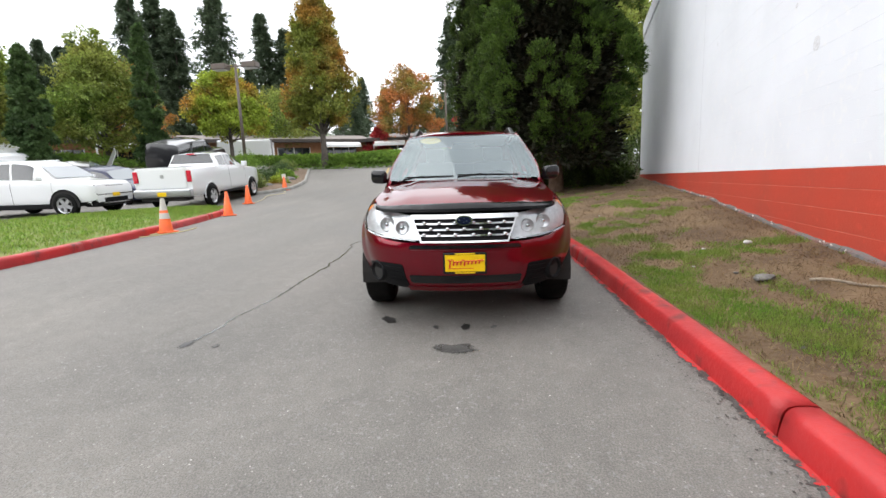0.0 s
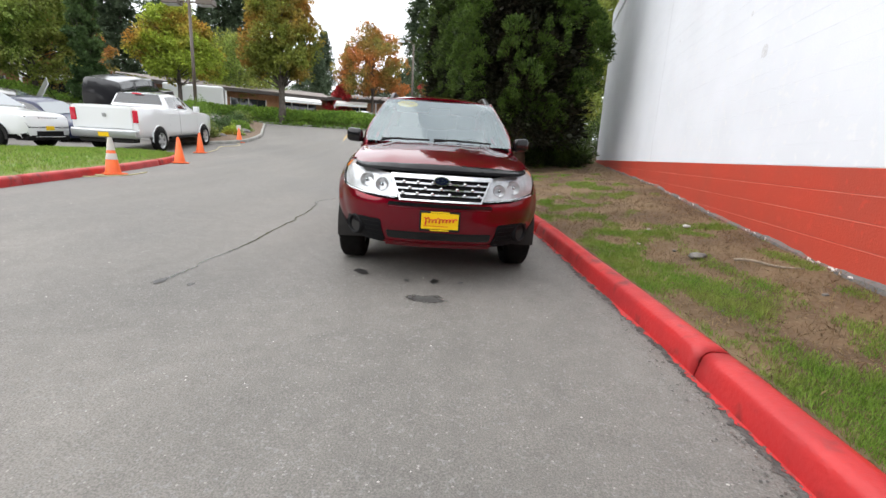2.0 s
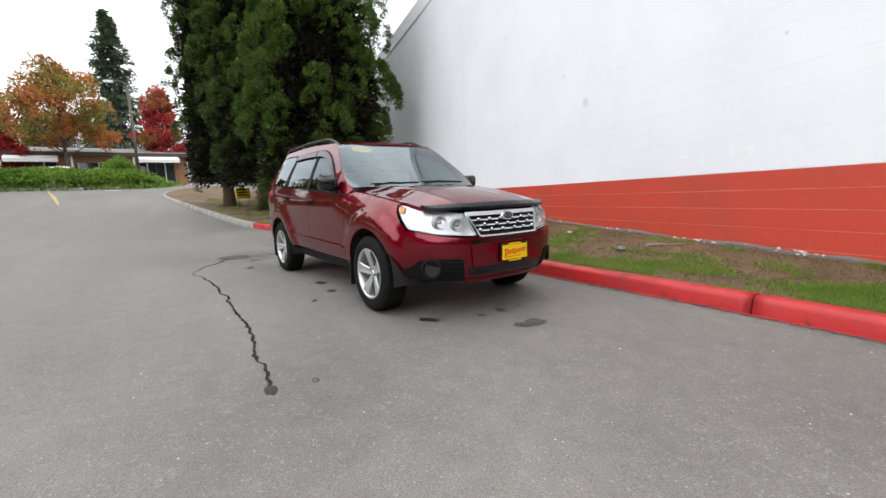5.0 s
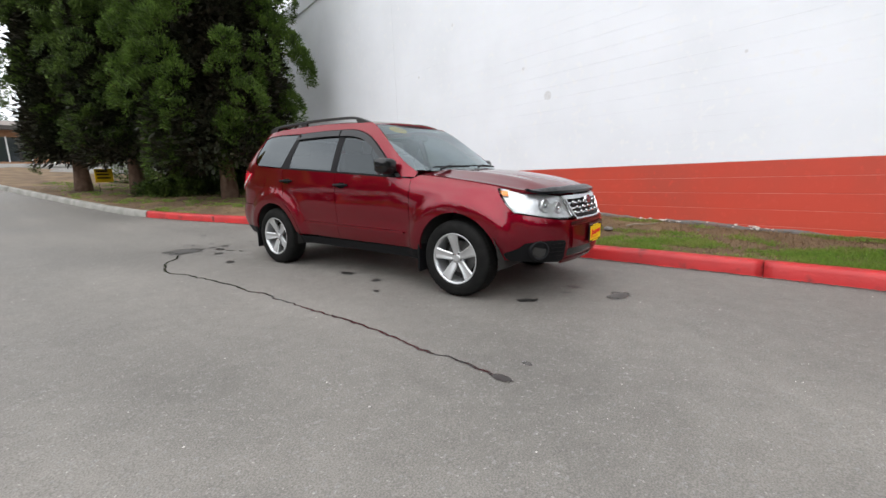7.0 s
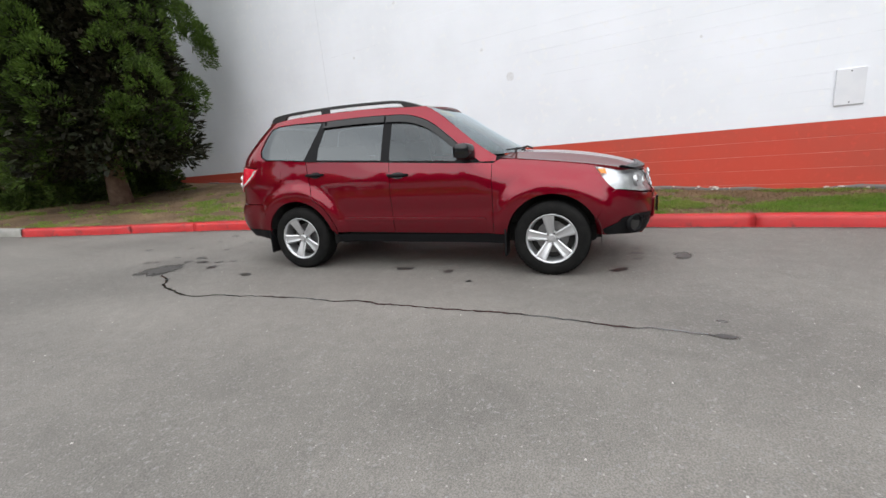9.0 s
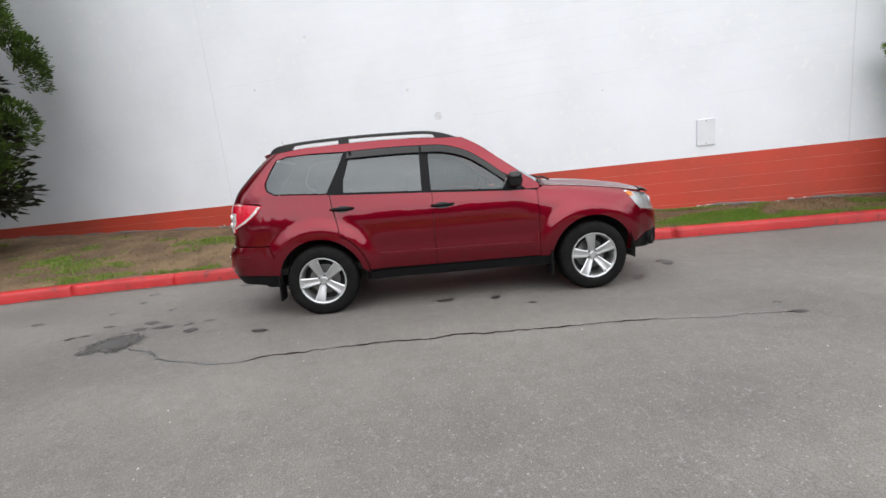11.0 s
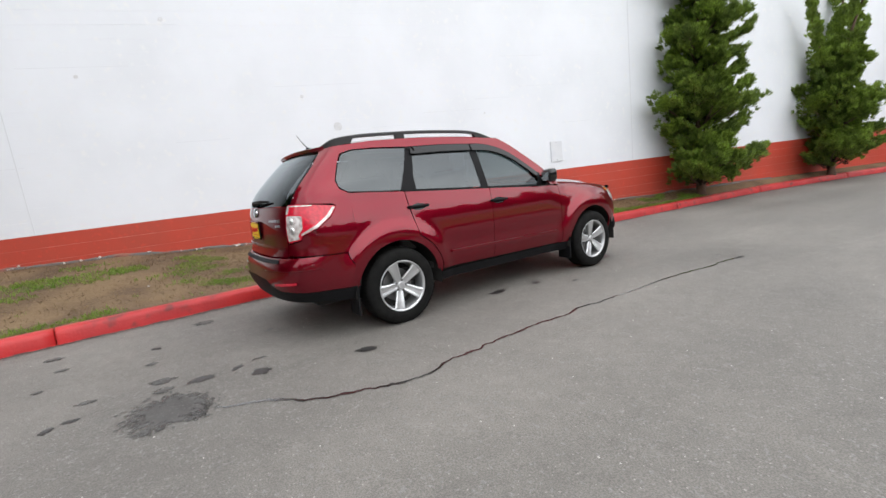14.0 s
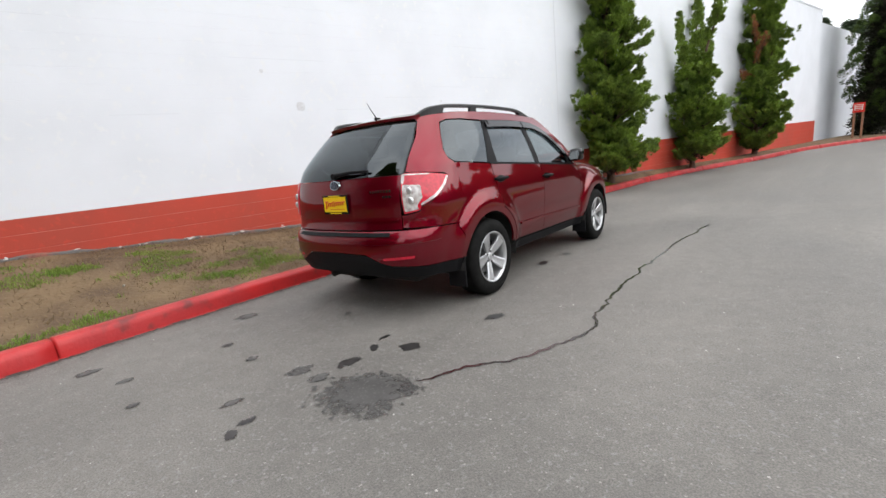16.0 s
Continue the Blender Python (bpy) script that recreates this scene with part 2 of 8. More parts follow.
def merge(*pairs):
    vs, fs = [], []
    for v, f in pairs:
        o = len(vs)
        vs += list(v)
        fs += [tuple(i + o for i in q) for q in f]
    return vs, fs


def spline(pts, n):
    """Catmull-Rom through points, n steps each."""
    P = [Vector(p) for p in pts]
    P = [2 * P[0] - P[1]] + P + [2 * P[-1] - P[-2]]
    out = []
    for i in range(1, len(P) - 2):
        for k in range(n):
            t = k / n
            a, b, c, d = P[i - 1], P[i], P[i + 1], P[i + 2]
            out.append(0.5 * (2 * b + (c - a) * t + (2 * a - 5 * b + 4 * c - d) * t * t + (3 * b - a - 3 * c + d) * t ** 3))
    out.append(P[-2])
    return out


def leaf_mesh(name, centres, outward, per, spread, length, width, material, parent, rng, lift=0.3, flat=0.5, label="", jitter=0.9):
    """A crown: at each centre `per` small leaf blades (pairs of triangles), fanned round the outward way."""
    c = np.repeat(np.asarray(centres, float), per, axis=0)
    o = np.repeat(np.asarray(outward, float), per, axis=0)
    n = len(c)
    if np.ndim(spread) == 0:
        spread = np.full(len(centres), spread)
    sp = np.repeat(np.asarray(spread, float), per)[:, None]
    r = rng.normal(size=(n, 3))
    r /= np.linalg.norm(r, axis=1, keepdims=True) + 1e-9
    c = c + r * sp * rng.uniform(0.25, 1.0, (n, 1)) ** 0.6
    d = o + jitter * r + np.array([0, 0, lift]) + 0.39 * jitter * rng.normal(size=(n, 3))
    d /= np.linalg.norm(d, axis=1, keepdims=True) + 1e-9
    up = rng.normal(size=(n, 3)) * flat + np.array([0, 0, 1.0])
    s = np.cross(d, up)
    s /= np.linalg.norm(s, axis=1, keepdims=True) + 1e-9
    k = np.cross(s, d)
    ln = length * rng.uniform(0.6, 1.3, (n, 1))
    wd = width * rng.uniform(0.6, 1.3, (n, 1))
    v = np.empty((n, 4, 3))
    v[:, 0] = c
    v[:, 1] = c + d * ln * 0.5 + s * wd * 0.5 - k * wd * 0.12
    v[:, 2] = c + d * ln - k * ln * 0.12
    v[:, 3] = c + d * ln * 0.5 - s * wd * 0.5 - k * wd * 0.12
    me = bpy.data.meshes.new(name)
    me.vertices.add(n * 4)
    me.vertices.foreach_set("co", v.reshape(-1))
    me.loops.add(n * 4)
    me.loops.foreach_set("vertex_index", np.arange(n * 4, dtype=np.int32))
    me.polygons.add(n)
    me.polygons.foreach_set("loop_start", np.arange(0, n * 4, 4, dtype=np.int32))
    me.polygons.foreach_set("loop_total", np.full(n, 4, np.int32))
    me.materials.append(material)
    me.update(calc_edges=True)
    ob = new(name, me)
    if parent is not None:
        ob.parent = parent
    if label:
        ob["label"] = label
    return ob


# ---- the lie of the land ----
def soft(v, w=2.0):
    return w * math.log1p(math.exp(max(-40.0, v / w))) if v / w < 40 else v


def ease(a, b, v):
    t = max(0.0, min(1.0, (v - a) / (b - a)))
    return t * t * (3 - 2 * t)


CROSS_X = [-60, -30, -20, -12, -8, -6, -3.6, -2.2, -1.2, 0.5, 1.2, 6]
CROSS_Z = [0.6, 0.45, 0.3, 0.16, 0.11, 0.09, 0.05, 0.015, -0.012, -0.03, -0.033, -0.03]


def road_z(x, y):
    """The driveway climbs gently past the car, then steeper up to the hedge; the lot beside it lies higher."""
    z = 0.0245 * y + 0.0215 * soft(-3 - y, 1.5)
    z += 0.075 * (soft(y - 15, 2) - soft(y - 43, 2)) - 0.0245 * soft(y - 43, 2)
    z += float(np.interp(x, CROSS_X, CROSS_Z)) / (1 + math.exp(min(40, -(y + 1) / 1.5)))
    # the upper terrace of the lot
    if x < -13 and y < 34:
        z += 1.0 * ease(22.5, 29.5, 0.777 * y - 0.63 * x) * ease(-13, -16.5, x) * ease(33, 27, y)
    return z


WALL_X, WALL_SLANT = 2.306, 0.1851
WALL_Y0, WALL_Y1 = -23.0, 20.0
ALONG = Vector((WALL_SLANT, 1, 0)).normalized()
OUT = Vector((-ALONG.y, ALONG.x, 0))


def wall_x(y):
    return WALL_X + WALL_SLANT * y


def wall_foot(y):
    """Height of the lawn where it meets the wall."""
    return float(np.interp(y, [-30, -22, -12, -5, -1.4, 1.2, 3, 6, 9, 11, 15, 20, 30], [-0.05, 0.02, 0.08, 0.2, 0.24, 0.25, 0.31, 0.44, 0.63, 0.69, 0.82, 1.05, 1.75]))


KERB = [(-14, -35), (-8.2, -28.5), (-4.8, -22.9), (-2.3, -17.6), (-0.95, -12.2), (0.15, -8.5), (0.88, -5.2), (1.1, -1.9), (1.13, 0), (1.14, 1.85), (1.06, 3.5), (0.9, 6), (0.58, 9.1), (0.2, 10.9),
        (-0.2, 12.2), (-0.68, 13.8), (-0.95, 15.2), (-1.45, 18.4), (-2.5, 23.9), (-3.02, 27.5), (-2.9, 30), (-2.3, 32.5), (-1.0, 34.5), (2.0, 36.0), (8, 37.5)]
KLINE = spline([(x, y, 0) for x, y in KERB], 16)
KY, KX = np.array([p.y for p in KLINE]), np.array([p.x for p in KLINE])


def kerb_x(y):
    return float(np.interp(y, KY, KX))


# ---- ground, one sheet to the horizon ----
def steps(lo, hi, fine_lo, fine_hi, fine):
    mid = list(np.arange(fine_lo, fine_hi + 1e-6, fine))
    left, right = [], []
    g, v = fine, fine_lo
    while v > lo:
        g *= 1.35
        v -= g
        left.append(v)
    g, v = fine, fine_hi
    while v < hi:
        g *= 1.35
        v += g
        right.append(v)
    return left[::-1] + mid + right


gx, gy = steps(-700, 700, -20, 12, 0.5), steps(-700, 900, -26, 48, 0.5)
gv = [(x, y, road_z(x, y)) for y in gy for x in gx]
nx = len(gx)
gf = [(j * nx + i, j * nx + i + 1, (j + 1) * nx + i + 1, (j + 1) * nx + i) for j in range(len(gy) - 1) for i in range(nx - 1)]
ground = link_mesh("ground", gv, gf, M["asphalt"], smooth=True)
ground.data.materials.append(M["far_grass"])
for p in ground.data.polygons:
    c = p.center
    if c.x < -75 or c.x > 60 or c.y < -60 or c.y > 75:
        p.material_index = 1
tagged(ground, "worn grey asphalt driveway with pale stone specks", "road", kind="structure")

# ---- the lawn between kerb and wall ----
rows_y = list(np.arange(-30, 34.6, 0.25))
COLS = 26
lv, lf = [], []
for y in rows_y:
    x0 = kerb_x(y) + 0.13
    x1 = wall_x(y) + 0.05 if y < WALL_Y1 else 16.0
    x1 = max(x1, x0 + 0.05)
    z0 = road_z(kerb_x(y), y) + 0.135
    for i in range(COLS):
        t = i / (COLS - 1)
        x = x0 + (x1 - x0) * t
        zw = wall_foot(y)
        tt = min(1.0, (x - x0) / max(0.05, wall_x(y) - x0)) if y < WALL_Y1 else min(1, (x - x0) / 8)
        z = z0 + (zw - z0) * (tt * tt * (3 - 2 * tt)) if zw > z0 else z0 + (zw - z0) * tt
        z += 0.05 * math.sin(math.pi * min(1, tt)) * noise.noise(Vector((x * 1.1, y * 0.9, 0))) + 0.014 * noise.noise(Vector((x * 6, y * 6, 3)))
        lv.append((x, y, z))
for j in range(len(rows_y) - 1):
    for i in range(COLS - 1):
        a = j * COLS + i
        lf.append((a, a + 1, a + COLS + 1, a + COLS))
lawn = link_mesh("lawn", lv, lf, M["lawn"], smooth=True)
tagged(lawn, "patchy lawn strip of dry grass and bare soil", "lawn", kind="structure")


def lawn_z(x, y):
    """Height of the lawn strip, without its small bumps."""
    x0 = kerb_x(y) + 0.13
    z0, zw = road_z(kerb_x(y), y) + 0.135, wall_foot(y)
    tt = max(0, min(1.0, (x - x0) / max(0.05, wall_x(y) - x0))) if y < WALL_Y1 else max(0, min(1, (x - x0) / 8))
    return z0 + (zw - z0) * (tt * tt * (3 - 2 * tt)) if zw > z0 else z0 + (zw - z0) * tt


# ---- kerbs: sections with joints, rounded tops ----
KERB_PROFILE = [(-0.012, -0.05), (-0.006, 0.02), (0.006, 0.095), (0.014, 0.122), (0.03, 0.140), (0.055, 0.148), (0.11, 0.150), (0.14, 0.146), (0.155, 0.135), (0.16, -0.05)]


def kerb_section(line, parent, material, side=1.0, gap=0.006, base=road_z, wobble=0.006):
    """One cast length of kerb along a line of points (road edge); side: which way the body lies."""
    pts = [Vector((p[0], p[1], 0)) for p in line]
    vs, fs = [], []
    m = len(KERB_PROFILE)
    for i, p in enumerate(pts):
        d = (pts[min(i + 1, len(pts) - 1)] - pts[max(i - 1, 0)]).normalized()
        q = p + d * (gap if i == 0 else -gap if i == len(pts) - 1 else 0)
        nrm = Vector((d.y, -d.x, 0)) * side
        zz = base(q.x, q.y)
        for a, b in KERB_PROFILE:
            jit = wobble * noise.noise(Vector((q.x * 2.1 + a * 9, q.y * 2.1, b * 11)))
            pull = 0.004 if i in (0, len(pts) - 1) and b > 0.05 else 0
            vs.append(q + nrm * (a + jit + (pull if a < 0.05 else 0)) + Vector((0, 0, zz + b + jit * 0.5 - pull)))
    for i in range(len(pts) - 1):
        for k in range(m - 1):
            f = (i * m + k, (i + 1) * m + k, (i + 1) * m + k + 1, i * m + k + 1)
            fs.append(f if side > 0 else f[::-1])
    fs.append(tuple(range(m)) if side > 0 else tuple(range(m))[::-1])
    fs.append(tuple(range((len(pts) - 1) * m, len(pts) * m))[::-1] if side > 0 else tuple(range((len(pts) - 1) * m, len(pts) * m)))
    return link_mesh("kerb_section", vs, fs, material, parent, smooth=True)


def cut_line(line, key, a, b):
    """The stretch of a line whose coordinate lies between a and b, with exact ends."""
    out = []
    for p, q in zip(line, line[1:]):
        u, w = key(p), key(q)
        if w <= a or u >= b:
            continue
        lo, hi = max(0, (a - u) / (w - u)), min(1, (b - u) / (w - u))
        if not out:
            out.append(p.lerp(q, lo))
        out.append(p.lerp(q, hi))
    return out


kerb = tagged(empty("kerb"), "concrete kerb painted bright red, bare grey further up", "kerb", kind="structure")
BREAKS = [-34.5, -28, -24.5, -21.2, -18, -14.8, -11.6, -8.2, -4.9, -1.6, 1.85, 5.5, 9.12, 10.4, 11.63, 13.8, 16.6, 19.6, 22.6, 25.6, 28.4, 31.2, 33.6]
for a, b in zip(BREAKS, BREAKS[1:]):
    kerb_section(cut_line(KLINE, lambda p: p.y, a, b), kerb, M["kerb_red"] if b < 14 else M["kerb_grey"])
tail = [p for p in KLINE if p.y > 33.6]
kerb_section(tail, kerb, M["kerb_grey"])

# spilt paint and dirt in the gutter
M["gutter"] = mat("spilt_red_paint", (0.45, 0.03, 0.03), 0.8, other=(0.06, 0.05, 0.045), scale=9, detail=6, lo=0.5, hi=0.6, bump=0.006, bump_scale=60)
M["gutter_dirt"] = mat("dark_gutter_dirt", (0.05, 0.046, 0.042), 0.95, other=(0.11, 0.105, 0.10), scale=14, detail=6, fine=(0.17, 0.12, 0.10), fine_scale=45, bump=0.008, bump_scale=60)
gl = []
for p, q in zip(cut_line(KLINE, lambda p: p.y, -16, 13.8), cut_line(KLINE, lambda p: p.y, -16, 13.8)[1:]):
    n = max(1, int((q - p).length / 0.012))
    gl += [p.lerp(q, k / n) for k in range(n)]


def gutter(name, material, width, uneven, lift, label):
    vs, fs = [], []
    for i, p in enumerate(gl):
        d = (gl[min(i + 1, len(gl) - 1)] - gl[max(i - 1, 0)]).normalized()
        nrm = Vector((-d.y, d.x, 0))
        w = width + uneven * (noise.noise(Vector((p.x * 1.7, p.y * 2.1, lift * 900))) + 0.5 * noise.noise(Vector((p.x * 9, p.y * 11, 2))) + 0.7 * noise.noise(Vector((p.x * 31, p.y * 43, 4))) + 0.6 * noise.noise(Vector((p.x * 70, p.y * 95, 6))))
        for a in (-0.012, max(0.004, w)):
            q = p + nrm * a
            vs.append((q.x, q.y, road_z(q.x, q.y) + lift))
    fs = [(2 * i, 2 * i + 1, 2 * i + 3, 2 * i + 2) for i in range(len(gl) - 1)]
    tagged(link_mesh(name, vs, fs, material), label, "paint", kind="structure")


gutter("gutter_dirt", M["gutter_dirt"], 0.06, 0.04, 0.003, "dark dirt and grit along the kerb foot")
grit_rng = np.random.default_rng(8)
gv_, gf_ = [], []
for k in range(5200):
    p = gl[int(grit_rng.integers(0, len(gl)))]
    a = abs(grit_rng.normal()) * 0.075 + 0.01
    r = grit_rng.uniform(0.0025, 0.008)
    o = len(gv_)
    for q in range(5):
        t = q * 1.256 + k
        x, y = p.x - a + r * grit_rng.uniform(0.6, 1.2) * math.cos(t), p.y + r * grit_rng.uniform(0.7, 1.4) * math.sin(t)
        gv_.append((x, y, road_z(x, y) + 0.006))
    gf_.append(tuple(range(o, o + 5)))
tagged(link_mesh("gutter_grit", gv_, gf_, M["gutter_dirt"]), "dark grit and leaf crumbs beside the kerb", "grit", kind="stuff")
gutter("gutter_paint", M["gutter"], 0.032, 0.028, 0.0055, "red paint drips along the kerb foot")


# ---- the big windowless wall: block courses with recessed joints ----
def wall_point(y, out, z):
    return Vector((wall_x(y), y, z)) + OUT * out


def wall_slab(name, y0, y1, z0, z1, out0, out1, material, parent, ztop1=None, bevel=0.0):
    """A slab lying on the wall between two stations; out is the distance in front of the wall plane."""
    ztop1 = z1 if ztop1 is None else ztop1
    vs = [wall_point(y, o, z) for y, zt in ((y0, z1), (y1, ztop1)) for o in (out0, out1) for z in (z0, zt)]
    if bevel:
        vs = []
        for y, zt in ((y0, z1), (y1, ztop1)):
            vs += [wall_point(y, out0, z0), wall_point(y, out1 - bevel, z0), wall_point(y, out1, z0 + bevel), wall_point(y, out1, zt - bevel), wall_point(y, out1 - bevel, zt), wall_point(y, out0, zt)]
        fs = [(i, i + 6, (i + 1) % 6 + 6, (i + 1) % 6) for i in range(6)] + [(5, 4, 3, 2, 1, 0), (6, 7, 8, 9, 10, 11)]
        return link_mesh(name, vs, fs, material, parent)
    fs = [(0, 1, 5, 4), (2, 6, 7, 3), (0, 4, 6, 2), (1, 3, 7, 5), (0, 2, 3, 1), (4, 5, 7, 6)]
    return link_mesh(name, vs, fs, material, parent)


BAND = 1.13
TOP0, TOP1 = 6.70, 7.18
wall = wall_slab("wall_main", WALL_Y0, WALL_Y1, -0.6, TOP0, -0.30, -0.004, M["mortar_white"], None, TOP1)
tagged(wall, "tall windowless block wall, white above a red base band", "wall", kind="structure")
red_bed = wall_slab("mortar_bed", WALL_Y0 + 0.01, WALL_Y1 - 0.01, -0.55, BAND - 0.004, -0.004, -0.003, M["mortar_red"], wall)
z = BAND
for k in range(7):
    wall_slab("course", WALL_Y0, WALL_Y1, z - 0.194, z, -0.004, 0.0, M["wall_red"], wall, bevel=0.003)
    z -= 0.2
z = BAND + 0.006
while z < TOP0 - 0.2:
    wall_slab("course", WALL_Y0, WALL_Y1, z, z + 0.1994, -0.004, 0.0, M["wall_white"], wall, bevel=0.001)
    z += 0.2
wall_slab("parapet", WALL_Y0, WALL_Y1, z, TOP0, -0.004, 0.0, M["wall_white"], wall, TOP1)
wall_slab("coping", WALL_Y0, WALL_Y1, TOP0, TOP0 + 0.06, -0.32, 0.03, M["wall_white"], wall, TOP1 + 0.06)
# footing where the paint has come off
fv, ff = [], []
ys = np.arange(-6, 16, 0.12)
for i, y in enumerate(ys):
    h = 0.035 + 0.045 * noise.noise(Vector((y * 1.3, 0, 0))) + 0.03 * noise.noise(Vector((y * 5, 4, 0)))
    zf = wall_foot(float(y))
    fv += [wall_point(y, 0.07, zf - 0.06), wall_point(y, 0.045 + 0.02 * noise.noise(Vector((y * 6, 1, 0))), zf + max(0.005, h * 0.6)), wall_point(y, -0.002, zf + max(0.01, h))]
for i in range(len(ys) - 1):
    a = i * 3
    ff += [(a, a + 1, a + 4, a + 3), (a + 1, a + 2, a + 5, a + 4)]
link_mesh("footing", fv, ff, M["footing"], wall, label="crumbling grey footing with flaking paint")

# the other sides and roof that close the building
shell = wall_slab("wall_end", WALL_Y1 - 0.3, WALL_Y1, -0.6, TOP1 + 0.05, -26, -0.3, M["wall_white"], None)
tagged(shell, "white end wall of the block building", "wall", kind="structure")
roof = wall_slab("roof", WALL_Y0, WALL_Y1 - 0.3, TOP0 - 0.4, TOP0 - 0.2, -26, -0.3, M["kerb_grey"], None, TOP1 - 0.2)
tagged(roof, "flat grey roof behind the parapet", "roof", kind="structure")
wall_b = wall_slab("wall_far", WALL_Y0 - 14, WALL_Y0, -0.6, 6.5, -0.9, -0.6, M["wall_white"], None)
tagged(wall_b, "lower white wall set back beyond the red band", "wall", kind="structure")
wall_c = wall_slab("wall_return", WALL_Y0 - 0.3, WALL_Y0 - 0.004, -0.6, TOP0, -26, -0.302, M["wall_white"], None)
tagged(wall_c, "white end wall beyond the red band", "wall", kind="structure")


# ---- the red car ----
from mathutils.geometry import delaunay_2d_cdt

def pane_mat(name, tint, gain, shine=(0.90, 0.97, 1.0)):
    """A thin pane: tinted see-through, with a mirror gloss that grows towards grazing angles, alike from both sides."""
    m = bpy.data.materials.new(name)
    m.use_nodes = True
    n, l = m.node_tree.nodes, m.node_tree.links
    n.remove(n["Principled BSDF"])
    t, g, x, f, p, k = (n.new(i) for i in ("ShaderNodeBsdfTransparent", "ShaderNodeBsdfGlossy", "ShaderNodeMixShader", "ShaderNodeLayerWeight", "ShaderNodeMath", "ShaderNodeMath"))
    t.inputs["Color"].default_value = (*tint, 1)
    g.inputs["Color"].default_value = (*shine, 1)
    g.inputs["Roughness"].default_value = 0.01
    f.inputs["Blend"].default_value = 0.5
    p.operation = "POWER"
    p.inputs[1].default_value = 5.0
    k.operation, k.use_clamp = "MULTIPLY_ADD", True
    k.inputs[1].default_value, k.inputs[2].default_value = 0.9, 0.042 * gain
    l.new(f.outputs["Facing"], p.inputs[0])
    l.new(p.outputs[0], k.inputs[0])
    l.new(k.outputs[0], x.inputs["Fac"])
    l.new(t.outputs[0], x.inputs[1])
    l.new(g.outputs[0], x.inputs[2])
    l.new(x.outputs[0], n["Material Output"].inputs["Surface"])
    return m


M.update({
    "paint": mat("deep_red_metallic_paint", (0.163, 0.0018, 0.011), 0.31, metal=0.75, coat=1.0, spec=0.1),
    "trim": mat("black_textured_plastic", (0.008, 0.008, 0.009), 0.55, spec=0.12, bump=0.0008, bump_scale=300),
    "gloss_black": mat("gloss_black_plastic", (0.008, 0.008, 0.009), 0.12),
    "glass": pane_mat("glass_pane", (0.40, 0.47, 0.47), 3.6, (0.86, 0.97, 1.0)),
    "tint": pane_mat("tint_pane", (0.04, 0.045, 0.052), 2.2),
    "half_tint": pane_mat("half_tint_pane", (0.13, 0.16, 0.165), 1.55),
    "lens": mat("clear_lamp_lens", (0.95, 0.96, 0.97), 0.02, transmission=1.0, ior=1.2),
    "red_lens": mat("red_lamp_lens", (0.60, 0.012, 0.035), 0.15, other=(0.42, 0.008, 0.025), scale=45, coat=0.5),
    "amber": mat("amber_reflector", (0.75, 0.22, 0.03), 0.15, coat=0.6),
    "chrome": mat("bright_chrome", (0.60, 0.61, 0.62), 0.16, metal=1.0),
    "alloy": mat("silver_alloy", (0.52, 0.53, 0.54), 0.38, metal=0.8, coat=0.15),
    "rubber": mat("tyre_rubber", (0.007, 0.007, 0.007), 0.75, other=(0.012, 0.012, 0.0115), scale=14, spec=0.1, bump=0.001, bump_scale=200),
    "disc": mat("brake_disc_steel", (0.18, 0.18, 0.18), 0.4, metal=0.8),
    "yellow": mat("yellow_plate_card", (0.80, 0.52, 0.0), 0.5),
    "plate_red": mat("plate_red_ink", (0.55, 0.02, 0.01), 0.5),
    "cloth": mat("grey_seat_cloth", (0.16, 0.16, 0.165), 0.9, bump=0.002, bump_scale=150),
    "badge_blue": mat("dark_blue_badge", (0.006, 0.010, 0.03), 0.15, coat=0.4),
    "belly": mat("dirty_underbody", (0.02, 0.019, 0.018), 0.9),
    "lamp_bowl": mat("lamp_bowl", (0.55, 0.56, 0.57), 0.28, metal=0.75, other=(0.42, 0.43, 0.44), scale=16, detail=2),
    "lamp_cup": mat("lamp_cup", (0.72, 0.73, 0.74), 0.28, metal=0.85),
    "clear_lamp": mat("clear_tail_lens", (0.74, 0.71, 0.70), 0.2, metal=0.3, other=(0.40, 0.34, 0.33), scale=34, detail=2, coat=0.5),
    "headliner": mat("pale_headliner", (0.42, 0.41, 0.39), 0.9),
})

M["shield"] = mat("black_acrylic_shield", (0.005, 0.005, 0.006), 0.22, spec=0.14)
M["rail"] = mat("satin_black_rail", (0.02, 0.02, 0.021), 0.36, spec=0.45)
M["paint"].node_tree.nodes["Principled BSDF"].inputs["Coat IOR"].default_value = 1.46
M["paint"].node_tree.nodes["Principled BSDF"].inputs["Specular Tint"].default_value = (0.35, 0.01, 0.03, 1)

F_AX, R_AX, HUB_Z, ARCH = 1.340, -1.250, 0.332, 0.395
HALF = 0.842

